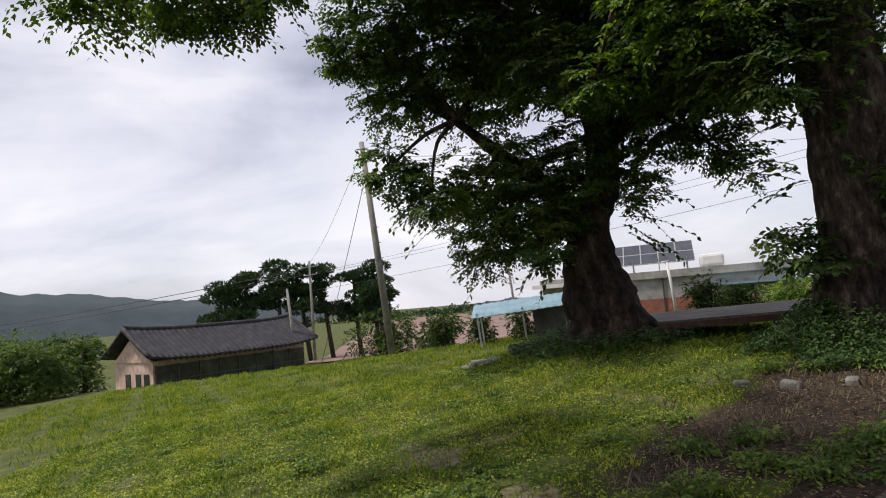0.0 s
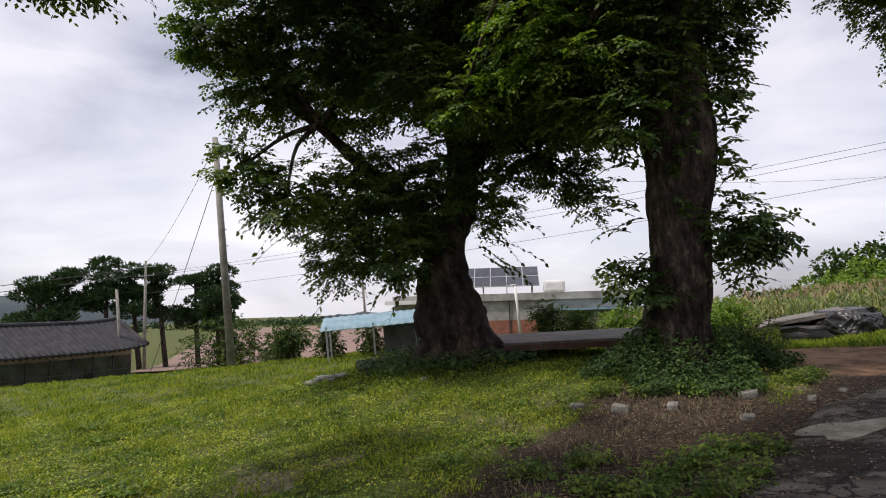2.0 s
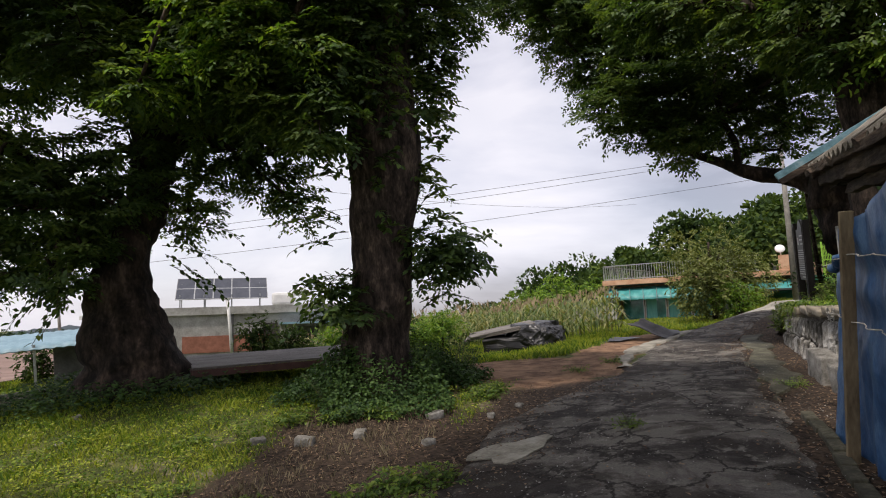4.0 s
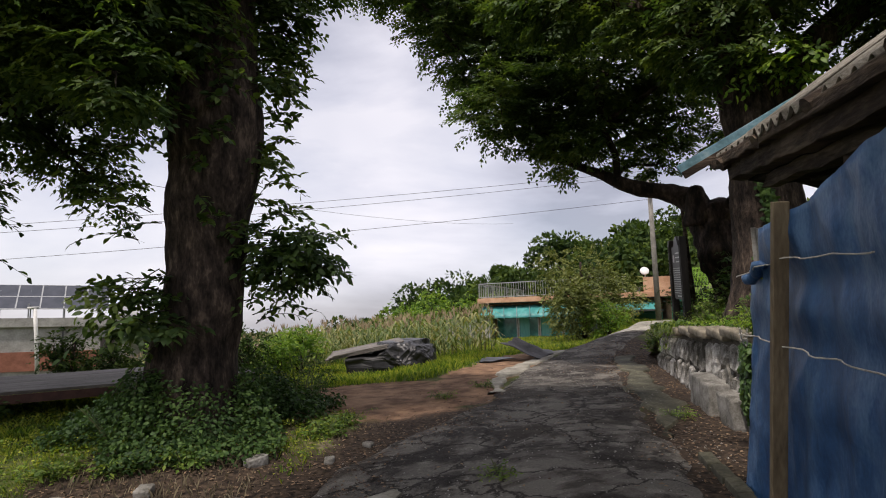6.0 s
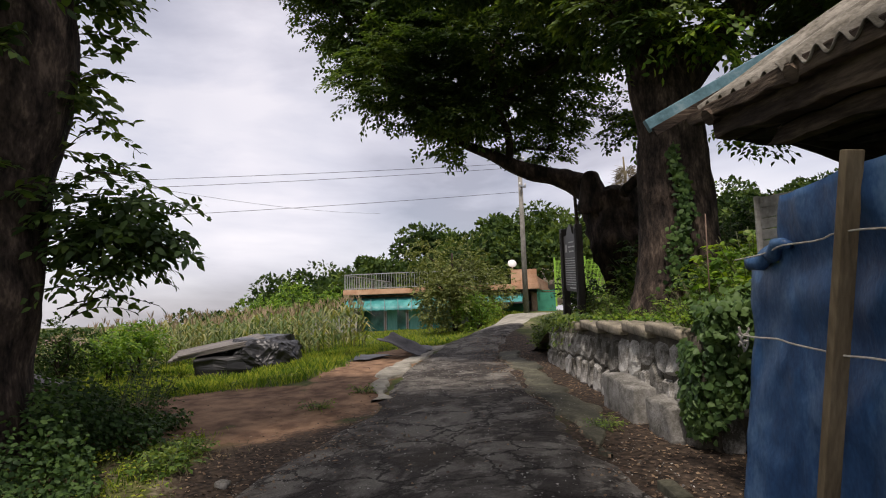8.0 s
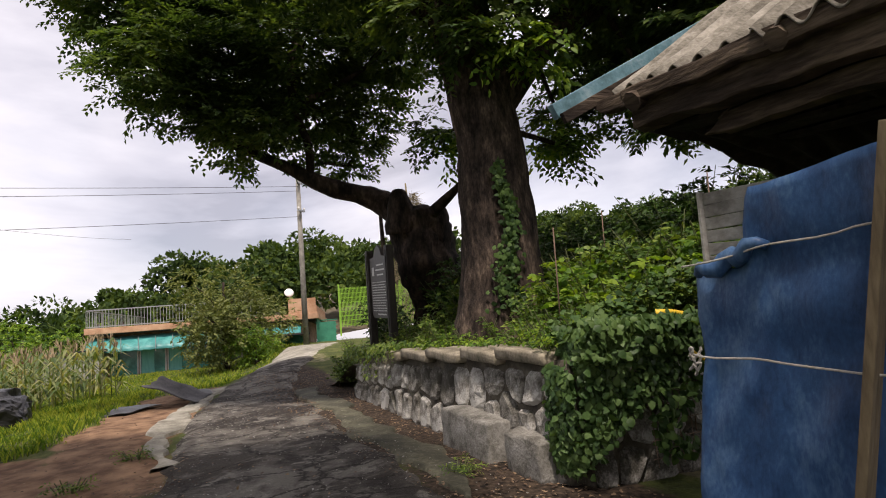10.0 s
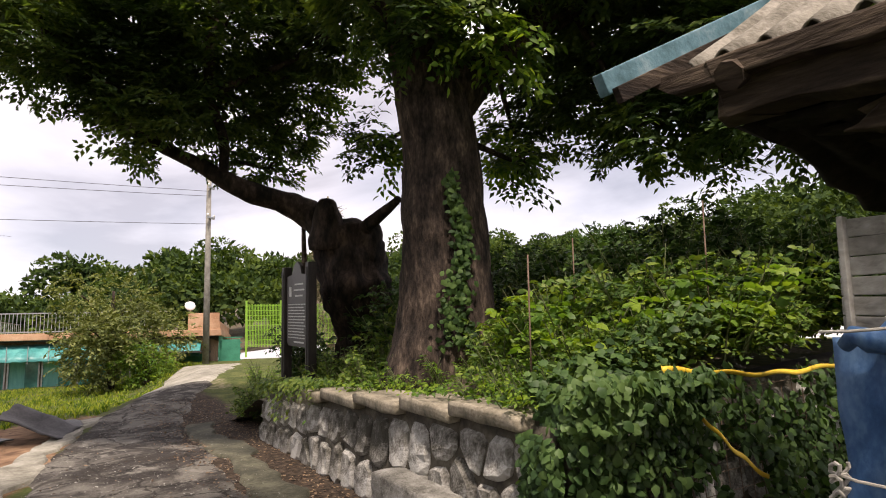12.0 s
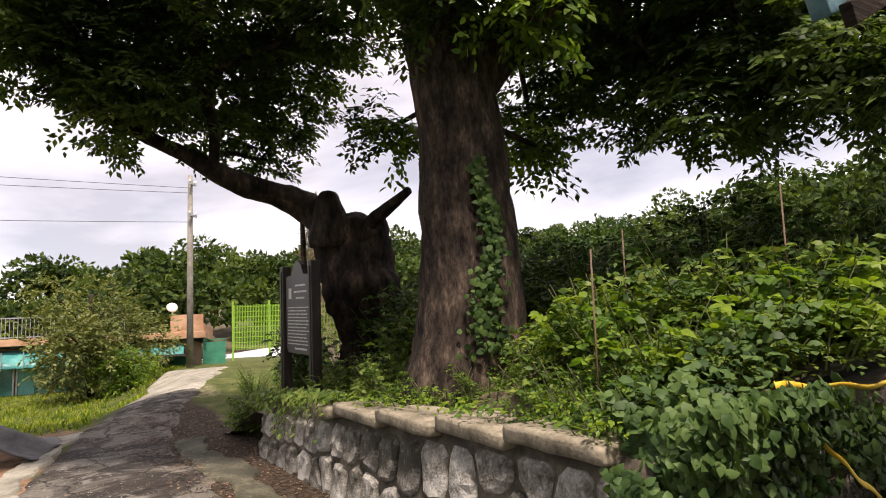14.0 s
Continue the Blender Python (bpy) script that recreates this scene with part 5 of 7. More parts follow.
set_part(sol, "door", DARKBROWN, [((0.8, 0.08, 1.5), (8.9, -0.03, 1.6))])
set_part(sol, "awning", BLUEROOF, [((4.4, 1.2, 0.1), (11.6, -0.6, 2.3))], "blue awning")
set_part(sol, "window", DARKGLASS, [((1.2, 0.08, 0.8), (11.0, -0.03, 1.7))])
set_part(sol, "drainpipe", DARKBASE, [((0.08, 0.08, 2.2), (6.9, -0.1, 1.9))])
bm = bmesh.new()
tube(bm, [(5.0, 19.68, -0.8), (5.0, 19.68, 0.5), (4.98, 19.68, 1.30)], [0.05, 0.045, 0.045], 10)
box(bm, (0.22, 0.06, 0.06), pose(4.94, 19.68, 1.32))
tagged(part("garden_post", bm, WHITE, flat=False), "slim white painted garden post with short crosspiece", "post")

# tiled-roof house below the field
han = thing("tiled_house", "long tiled-roof house with glazed veranda and pink brick gable", "house")
han.matrix_world = pose(-21.35, 34.95, -2.75, 0, 0, 61) @ Matrix.Diagonal((0.89, 0.78, 1, 1))
set_part(han, "wall", PINKBRICK, [((13.2, 5.6, 2.75), (6.7, 3.1, 1.37))], "pink brick wall")
for i in range(8):
    pane = set_part(han, "veranda_pane", DARKGLASS, [((1.52, 0.05, 2.2), (1.0 + i * 1.62, 0.12, 1.35))], "dark veranda glass")
    set_part(han, "pane_bar", DARKBASE, [((0.09, 0.10, 2.3), (0.2 + i * 1.62, 0.09, 1.35)), ((1.55, 0.08, 0.07), (1.0 + i * 1.62, 0.085, 1.55))], parent=pane)
for y in (1.2, 2.4, 3.9):
    set_part(han, "gable_window", DARKGLASS, [((0.05, 0.7, 1.3), (0.07, y, 1.35))], "dark window with brown frame")


def hip(x, s):
    """Roof slope from the eave (s = 0) up to the ridge (s = 1)."""
    lift = 0.28 * (abs(x - 6.75) / 7.4) ** 4
    return (x, -0.6 + 3.7 * s, 2.72 + 1.75 * s ** 1.12 + lift)


bm = sheet(hip, -0.6, 14.1, 0, 1, 30, 8, -0.12)
part("roof", bm, TILE, han, "grey glazed tile roof slope")
bm = sheet(lambda x, s: (hip(x, s)[0], 6.8 - (hip(x, s)[1] + 0.6) , hip(x, s)[2]), -0.6, 14.1, 0, 1, 30, 8, 0.12)
part("roof", bm, TILE, han)
for i in range(34):
    x = -0.45 + i * 0.43
    bm = bmesh.new()
    tube(bm, [Vector(hip(x, s / 6)) + Vector((0, -0.02, 0.03)) for s in range(7)], [0.13] * 7, 6)
    part("roof_rib", bm, TILE, han, flat=False)
bm = bmesh.new()
tube(bm, [Vector(hip(-0.6 + 14.7 * i / 20, 1)) + Vector((0, 0, 0.14)) for i in range(21)], [0.17] * 21, 8)
part("ridge", bm, TILE, han, "dark ridge tiles", False)
for x in (-0.6, 14.1):
    bm = bmesh.new()
    tube(bm, [Vector(hip(x, s / 8)) + Vector((0, 0, 0.1)) for s in range(9)], [0.15] * 9, 8)
    part("verge_tiles", bm, TILE, han, flat=False)
bm = bmesh.new()
a, b, c = bm.verts.new((0.02, 0.3, 2.7)), bm.verts.new((0.02, 5.9, 2.7)), bm.verts.new((0.02, 3.1, 4.25))
a2, b2, c2 = bm.verts.new((0.2, 0.3, 2.7)), bm.verts.new((0.2, 5.9, 2.7)), bm.verts.new((0.2, 3.1, 4.25))
for f in ((a, b, c), (c2, b2, a2), (a, a2, b2, b), (b, b2, c2, c), (c, c2, a2, a)):
    bm.faces.new(f)
part("gable", bm, PINKBRICK, han)

# small open shelter with a blue roof behind the old tree
kiosk = thing("shelter", "small open shelter with a pale blue sheet roof", "shelter", (0.4, 17.6, gz(0.4, 17.6)))
bm = sheet(lambda x, s: (x + 0.0, 0.9 - 1.9 * s, 1.12 - 0.28 * s + 0.01 * math.cos(x * 30)), -1.35, 1.4, 0, 1, 50, 3, 0.02)
part("roof", bm, BLUEROOF, kiosk, "pale blue sheet roof", False)
for x, y in ((-1.2, -0.85), (1.2, -0.85), (-1.2, 0.8), (1.2, 0.8), (0.0, -0.85)):
    set_part(kiosk, "post", METAL, [((0.05, 0.05, 1.0), (x, y, 0.45))])
set_part(kiosk, "side_panel", GREYTARP, [((0.9, 0.04, 0.9), (0.75, 0.75, 0.45))])

DECKRED = material("deck_red", [(0.05, 0.022, 0.018), (0.10, 0.045, 0.035)], 4, 0.8, 0.3, 30)
# wooden deck round the trees
deck = thing("deck", "low grey timber deck platform with a dark red fascia", "deck", (4.75, 12.7, gz(4.75, 12.7) - 0.12))
deck.rotation_euler = (0, radians(2.6), radians(-6))
for i in range(16):
    set_part(deck, "plank", DECKWOOD, [((3.9, 0.135, 0.035), (0.0, -1.1 + i * 0.145, 0.53))])
set_part(deck, "fascia", DECKRED, [((3.92, 0.04, 0.11), (0, -1.19, 0.455)), ((0.04, 2.3, 0.11), (-1.96, -0.02, 0.455))], "dark red fascia board")
for x in (-1.8, 0, 1.8):
    for y in (-1.1, 1.0):
        set_part(deck, "leg", DARKBASE, [((0.1, 0.1, 0.75), (x, y, 0.1))])

# utility poles and their wires


def utility_pole(name, label, x, y, z0, top, lean=(0, 0), arms=()):
    t = thing(name, label, "utility pole", (x, y, z0))
    bm = bmesh.new()
    h = top - z0
    tube(bm, [(0, 0, -0.3), (lean[0] * 0.5, lean[1] * 0.5, h / 2), (lean[0], lean[1], h)], [0.135, 0.115, 0.09], 14)
    part("pole", bm, POLECON, t, flat=False)
    for zz, ln in arms:
        set_part(t, "crossarm", METAL, [((ln, 0.07, 0.07), (lean[0], lean[1] - 0.1, h - zz))])
        for s in (-0.45, 0.45):
            bm = bmesh.new()
            tube(bm, [(lean[0] + s * ln, lean[1] - 0.1, h - zz + 0.03), (lean[0] + s * ln, lean[1] - 0.1, h - zz + 0.16)], [0.035, 0.045], 8)
            part("insulator", bm, WHITE, t, flat=False)
    for i in range(5):
        set_part(t, "step_bolt", METAL, [((0.28 if i % 2 else 0.24, 0.025, 0.025), (0.05, 0, 2.2 + i * 0.55))])
    return t


utility_pole("utility_pole", "tall grey concrete utility pole at a field edge", -4.22, 21.65, -0.35, 7.15)
utility_pole("utility_pole", "grey concrete utility pole beside a concrete drive", 28.9, 16.85, -1.35, 6.65, (0.05, 0.0), ((0.35, 0.5), (1.6, 0.6)))
utility_pole("utility_pole", "distant utility pole with crossarms among pines", -17.3, 52.4, -3.2, 5.9, (0.7, 0), ((0.5, 1.6), (1.2, 1.2)))
utility_pole("utility_pole", "short pale concrete utility pole behind a tiled house", -16.3, 45.3, -3.0, 3.5)
utility_pole("utility_pole", "slim utility pole far behind the shelter", 0.3, 60.0, -3.2, 3.8, (0, 0), ((0.4, 1.4),))


def wire(name, a, b, sag, r, label):
    bm = bmesh.new()
    a, b = Vector(a), Vector(b)
    tube(bm, [a + (b - a) * (i / 20) - Vector((0, 0, sag * 4 * (i / 20) * (1 - i / 20))) for i in range(21)], [r] * 21, 5)
    return tagged(part(name, bm, CABLE, flat=False), label, "cable", "overhead wires")


for z, dz, s in ((6.15, -1.7, 0.5), (5.95, -1.6, 0.65), (4.8, -1.6, 0.55)):
    wire("overhead_wire", (28.9, 16.8, z), (-14, 44, z - 0.2 + dz), s, 0.009, "thin dark overhead wire strung from a utility pole")
wire("overhead_wire", (-4.2, 21.6, 6.9), (-17, 52.4, 5.4), 0.5, 0.009, "thin dark overhead wire strung from a utility pole")
wire("guy_wire", (-4.2, 21.6, 6.0), (-9.0, 28.5, -1.0), 0.05, 0.012, "taut steel guy wire bracing a utility pole")
for z in (3.9, 3.4):
    wire("overhead_wire", (-17, 52.4, z + 1.4), (-95, 62, z + 2.6), 1.0, 0.03, "thin dark overhead wire strung across the valley")
wire("overhead_wire", (-4.2, 21.6, 6.6), (40, 35, 6.0), 1.0, 0.008, "thin dark overhead wire strung across the field")

# heaps beside the lane
heap = thing("covered_pile", "stack of timber panels half covered with black plastic", "pile", (12.3, 15.9, gz(12.3, 15.9)))
heap.rotation_euler = (0, 0, radians(-38))
bm = bmesh.new()
box(bm, (2.1, 1.4, 0.46), pose(0.15, 0, 0.25), 0.06)
bmesh.ops.subdivide_edges(bm, edges=bm.edges[:], cuts=5, use_grid_fill=True)
for v in bm.verts:
    v.co += noise.noise_vector(v.co * 3.1) * 0.07 + noise.noise_vector(v.co * 8) * 0.04
part("wrapped_bale", bm, BLACKTARP, heap, "bale wrapped in black plastic")
for i in range(3):
    bm = bmesh.new()
    box(bm, (1.9, 1.25, 0.035), pose(-0.5 + 0.07 * i, 0.02 * i, 0.58 + 0.05 * i, 0, -8, 3 * i), 0.006)
    part("panel", bm, DECKWOOD, heap, "grey weathered board")
bm = bmesh.new()
bmesh.ops.create_icosphere(bm, subdivisions=5, radius=1.0, matrix=pose(0.62, 0.0, 0.34) @ Matrix.Diagonal((0.85, 0.85, 0.62, 1)))
for v in bm.verts:
    q = v.co.copy()
    v.co += noise.noise_vector(q * 2.4) * 0.15
    v.co += (q - Vector((0.62, 0, 0.3))).normalized() * (0.16 * (0.25 - abs(noise.noise(q * 3.4))) + 0.09 * (0.25 - abs(noise.noise(q * 7.5 + Vector((3, 1, 0))))))
    v.co.z = min(max(v.co.z, 0.0), 0.80 + 0.05 * noise.noise(q * 3))
part("plastic_cover", bm, BLACKTARP, heap, "crumpled glossy black plastic", True)
DARKMAT = material("dark_mat", [(0.022, 0.020, 0.022), (0.045, 0.042, 0.044), (0.085, 0.08, 0.08)], 3.5, 0.7, 0.5, 40)
for i, (x, y, rz, w, d, tilt) in enumerate(((13.75, 11.9, 20, 1.35, 0.95, 24), (13.0, 12.35, 5, 1.0, 0.5, 3), (14.5, 12.2, 50, 0.9, 0.6, 12))):
    bm = sheet(lambda a, b, k=i: (a + 0.08 * noise.noise(Vector((b * 4, k, 2))), b + 0.07 * noise.noise(Vector((a * 4, k, 5))), 0.07 * noise.noise(Vector((a * 2.2, b * 2.2, k))) + 0.02 * math.sin(a * 7 + k)), -w / 2, w / 2, -d / 2, d / 2, 20, 14, 0.014)
    ob = part("rubber_mat", bm, DARKMAT if i == 0 else BLACKTARP, flat=False)
    ob.matrix_world = pose(x, y, gz(x, y) + 0.05 + d * 0.5 * math.sin(radians(tilt)), tilt, 0, rz)
    tagged(ob, "crumpled dark sheet of matting tipped on bare earth" if i == 0 else "torn black sheet lying on bare earth", "mat", "discarded sheets")

# lime-green mesh fence
fence = thing("mesh_fence", "bright lime-green mesh fence panels on yellow posts", "fence", (25.2, 13.6, -0.2))
fence.rotation_euler = (0, 0, radians(-62))
for i in range(3):
    bm = bmesh.new()
    for k in range(22):
        box(bm, (0.02, 0.012, 1.45), pose(0.05 + i * 1.15 + k * 0.05, 0, 0.95))
    for k in range(9):
        box(bm, (1.1, 0.012, 0.02), pose(0.575 + i * 1.15, 0, 0.3 + k * 0.165))
    part("mesh_panel", bm, LIME, fence)
for i in range(4):
    set_part(fence, "post", LIME, [((0.06, 0.06, 1.9), (i * 1.15, 0, 0.85))])
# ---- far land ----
# distance haze is mixed into the ridges' bluish colour
HAZERIDGE = material("haze_ridge", [(0.018, 0.030, 0.038), (0.028, 0.044, 0.052), (0.04, 0.056, 0.06)], 0.01, 1.0, 0, 0.06)
SOIL = material("red_soil", [(0.13, 0.082, 0.064), (0.175, 0.113, 0.09), (0.22, 0.15, 0.118)], 0.25, 0.95, 0.3, 4)


def ridge(name, a0, a1, dist, peak, seed, mat, label):
    """A long far ridge seen between two bearings (degrees to the left of ahead)."""
    V, F = [], []
    k = 160
    for i in range(k + 1):
        f = i / k
        a = radians(a0 + (a1 - a0) * f)
        h = peak(f) + 5 * noise.noise(Vector((f * 9, seed, 0))) + 2.2 * noise.noise(Vector((f * 40, seed, 1))) + 1.0 * noise.noise(Vector((f * 130, seed, 1)))
        for dd, hh in ((0, -8), (60, h * 0.55), (130, h), (300, -8)):
            px, py = -math.sin(a) * (dist + dd), math.cos(a) * (dist + dd)
            V.append((px, py, hh - 3 - far_fall(px, py)))
    for i in range(k):
        for j in range(3):
            q = i * 4 + j
            F.append((q, q + 4, q + 5, q + 1))
    return tagged(arrays(name, V, F, mat, flat=False), label, "hills", kind="structure")


ridge("backdrop_hills", 60, 12, 620, lambda f: 62 - 52 * max(0, f - 0.25) ** 0.9 * 1.25, 2.0, HAZERIDGE, "long wooded ridge on the horizon, haze painted in as blue-green")
ridge("backdrop_hills_low", 24, -38, 420, lambda f: -2 + 9 * math.exp(-((f - 0.45) / 0.16) ** 2), 5.0, HAZERIDGE, "low wooded rise on the horizon")

bm_v, bm_f = [], []
for i in range(41):
    for j in range(25):
        x, y = -17 + 60 * i / 40, 47 + 190 * j / 24
        px = x * (1 + (y - 47) / 90) + 0.03 * (y - 47)
        bm_v.append((px, y, gz(px, y) + 0.12 + 0.03 * math.sin(x * 8)))
for i in range(40):
    for j in range(24):
        q = i * 25 + j
        bm_f.append((q, q + 25, q + 26, q + 1))
tagged(arrays("field_soil", bm_v, bm_f, SOIL, flat=False), "bare reddish ploughed field in the valley", "field", kind="structure")


def wood(name, label, spots, mat, leaf=0.42, per=420, squat=0.8, trunks=True):
    """Far trees, too many to count: uneven leafy crowns on short trunks."""
    P, O, Tr = [], [], bmesh.new()
    for x, y, z, r in spots:
        for _ in range(5):
            c = np.array([x, y, z]) + rng.normal(size=3) * np.array([r * 0.45, r * 0.45, r * 0.3 * squat])
            rr = r * rng.uniform(0.35, 0.65)
            d = unit(rng.normal(size=(per // 5, 3)))
            P.append(c + d * (rr * rng.uniform(0.5, 1.0, (len(d), 1)) ** 0.5) * np.array([1, 1, squat]))
            O.append(d)
        if trunks:
            limb(Tr, [(x, y, z - r * 1.9, r * 0.09), (x + 0.1 * r, y, z - r * 0.6, r * 0.07), (x, y, z, r * 0.04)], 2, 5, 0)
    P, O = np.concatenate(P), np.concatenate(O)
    v, f = leaf_mesh(P, O + rng.normal(size=P.shape) * 0.8, O * 1.2 + np.array([0, 0, 0.5]) + rng.normal(size=P.shape) * 0.3, leaf * rng.uniform(0.6, 1.3, len(P)), leaf * 0.7)
    ob = tagged(arrays(name, v, f, mat), label, "trees", kind="stuff")
    if trunks:
        part("trunk_mass", Tr, BARK, ob)["kind"] = "stuff"
    else:
        Tr.free()
    return ob


def hill_height(u, n):
    return -7.4 + 9.0 * smooth(26, -12, n) + 4.5 * smooth(-12, -65, n) + 0.07 * (u - 60)


# wooded hill: its ground and its trees
hu, hn = np.meshgrid(np.arange(44, 120, 3.0), np.arange(-110, 34, 3.0))
hx, hy = hu * CU - hn * SU, hu * SU + hn * CU
hi = np.arange(hu.size).reshape(hu.shape)
hf = np.stack([hi[:-1, :-1], hi[1:, :-1], hi[1:, 1:], hi[:-1, 1:]], -1).reshape(-1, 4)
tagged(arrays("ground_hill", np.stack([hx, hy, hill_height(hu, hn) - 1.5], -1).reshape(-1, 3), hf, EARTH, flat=False), "wooded hillside behind the houses", "hill", kind="structure")
spots = []
rh = random.Random(5)
for ring in range(3):
    for k in range(31):
        u, n = 47 + ring * 7.0 + rh.uniform(-2.5, 2.5), 20 - (k + 0.5 * (ring % 2)) * 3.2 + rh.uniform(-0.9, 0.9)
        h = float(hill_height(u, n))
        r = rh.uniform(2.3, 3.6)
        p = un(u, n)
        spots.append((p.x, p.y, h + r * (0.45 + 0.2 * ring) + rh.uniform(-0.4, 0.7), r))
wood("woodland", "dense mixed green woodland covering a hillside", spots, LEAF_WOOD, 0.42, 1700, trunks=False)
spots = []
for k in range(90):
    u, n = rh.uniform(8, 30), rh.uniform(-34, -14)
    if n > -1.3 * (u - 7):
        continue
    p = un(u, n)
    r = rh.uniform(1.2, 2.0)
    spots.append((p.x, p.y, float(terrace_height(u, n)) + r * 0.9 - 0.10 * (n + 14), r))
wood("woodland", "light green vine-covered trees on a rising slope", spots, LEAF_WOOD, 0.22, 900, trunks=False)
spots = []
for k in range(170):
    a, d = radians(rh.uniform(-30, 52)), rh.uniform(225, 340)
    x, y = -math.sin(a) * d, math.cos(a) * d
    spots.append((x, y, gz(x, y) + rh.uniform(0.6, 1.6), rh.uniform(2.0, 3.4)))
for k in range(46):
    a, d = radians(rh.uniform(20, 56)), rh.uniform(75, 150)
    x, y = -math.sin(a) * d, math.cos(a) * d
    spots.append((x, y, gz(x, y) + rh.uniform(0.6, 1.4), rh.uniform(1.6, 2.6)))
wood("treeline", "distant belt of low trees across the valley", spots, LEAF_PINE, 0.9, 130, trunks=False)


def pine(x, y, z0, h, r, seed):
    t = thing("pine_tree", "tall pine with bare trunk and flat spreading crown", "tree", (x, y, z0), "pines behind the tiled house")
    rr = random.Random(seed)
    bm = bmesh.new()
    lx, ly = rr.uniform(-.6, .6), rr.uniform(-.6, .6)
    limb(bm, [(0, 0, -0.3, 0.24), (lx * 0.4, ly * 0.3, h * 0.5, 0.18), (lx, ly, h * 0.95, 0.07)], 5, 8, 0.05)
    part("trunk", bm, BARK, t, flat=False)
    P, O = [], []
    for k in range(13):
        a, zz = rr.uniform(0, 6.3), h * rr.uniform(0.48, 1.0)
        rad = r * (1.1 - 0.6 * (zz / h - 0.5) * 2 * rr.uniform(0.6, 1)) * rr.uniform(0.2, 0.95)
        c = np.array([lx * zz / h + math.cos(a) * rad, ly * zz / h + math.sin(a) * rad, zz])
        n_ = 420
        d = unit(rng.normal(size=(n_, 3)))
        P.append(c + d * (rng.uniform(0.3, 1, (n_, 1)) ** 0.5) * np.array([1.0, 1.0, 0.42]) * rr.uniform(0.7, 1.25))
        O.append(d)
        bm = bmesh.new()
        limb(bm, [(lx * zz / h * 0.8, ly * zz / h * 0.8, zz - 0.8, 0.08), tuple(c * 0.6 + np.array([0, 0, zz * 0.4 - 0.2])) + (0.05,), (*c, 0.03)], 3, 5, 0)
        part("bough", bm, BARK, t, flat=False)
    P, O = np.concatenate(P), np.concatenate(O)
    v, f = leaf_mesh(P, O + np.array([0, 0, 0.5]) + rng.normal(size=P.shape) * 0.5, rng.normal(size=P.shape), 0.34 * rng.uniform(0.6, 1.2, len(P)), 0.12)
    arrays("crown", v, f, LEAF_PINE, t)


for i, (x, y, zt) in enumerate(((-25.5, 53.5, 5.2), (-23.3, 54.5, 6.0), (-21.3, 55.5, 6.3), (-19.0, 56.5, 5.6), (-17.0, 57.0, 5.9), (-14.6, 58.0, 4.6), (-13.0, 58.8, 5.2), (-12.0, 57.0, 3.6))):
    z0 = gz(x, y)
    pine(x, y, z0, zt - z0, 1.9, i)


def leafy_tree(name, label, x, y, z0, h, r, mat, seed, leaf=0.11, n=5200, stems=1, group="", low=0.25):
    """A small broad tree or bush: stems, boughs and an uneven leafy crown."""
    t = thing(name, label, "bush" if low < 0.2 else "tree", (x, y, z0), group)
    rr = random.Random(seed)
    tips = []
    for k in range(stems):
        bm = bmesh.new()
        a = rr.uniform(0, 6.3)
        ex, ey = math.cos(a) * r * 0.3 * (stems > 1), math.sin(a) * r * 0.3 * (stems > 1)
        limb(bm, [(ex * 0.2, ey * 0.2, -0.1, 0.03 * h), (ex * 0.6, ey * 0.6, h * 0.35, 0.024 * h), (ex, ey, h * 0.75, 0.01 * h)], 4, 8, 0.06, seed)
        part("trunk" if low >= 0.2 else "stem", bm, BARK, t, flat=False)
        tips.append((ex, ey))
    blobs = []
    for k in range(11):
        a, q = rr.uniform(0, 6.3), rr.uniform(0.1, 0.85)
        zz = h * rr.uniform(low, 0.86)
        wide = math.sin(math.pi * min(1, (zz / h - low) / (1 - low) * 0.75 + 0.22))
        blobs.append((math.cos(a) * r * q * wide, math.sin(a) * r * q * wide, zz, r * rr.uniform(0.28, 0.46)))
        ex, ey = tips[k % stems]
        bm = bmesh.new()
        b = blobs[-1]
        limb(bm, [(ex * 0.5, ey * 0.5, zz * 0.55, 0.012 * h), ((ex + b[0]) / 2, (ey + b[1]) / 2, zz * 0.85, 0.009 * h), (b[0], b[1], b[2], 0.004 * h)], 3, 5, 0)
        part("bough", bm, BARK, t, flat=False)
    A, O = in_blobs(blobs, n / 8 / sum(b[3] ** 2 for b in blobs), 0.3)
    v, f = twig_leaves(A, O * 0.8 + rng.normal(size=A.shape) * 0.5, leaf * 2.4, 8, leaf, leaf * 0.5, 0.25)
    arrays("crown", v, f, mat, t)
    return t


LEAF_OLIVE = material("leaf_olive", [(0.065, 0.085, 0.026), (0.12, 0.145, 0.042), (0.19, 0.205, 0.075)], 0.5, 0.6, 0, 5, spec=0.2, through_light=0.25, island=0.4)
leafy_tree("persimmon_tree", "rounded dusty-green fruit tree before a teal-fronted house", 25.9, 18.85, gz(25.9, 18.85), 4.7, 2.9, LEAF_OLIVE, 1, 0.15, 15000)
leafy_tree("bush", "bright round bush beside the lane", 24.75, 16.9, gz(24.75, 16.9), 1.25, 1.15, LEAF_BRIGHT, 2, 0.1, 4500, 3, low=0.1)
leafy_tree("bush", "dense dark green bush at the foot of a pole", -4.9, 25.0, gz(-4.9, 25.0), 1.9, 1.7, LEAF_WOOD, 3, 0.13, 6000, 3, low=0.1)
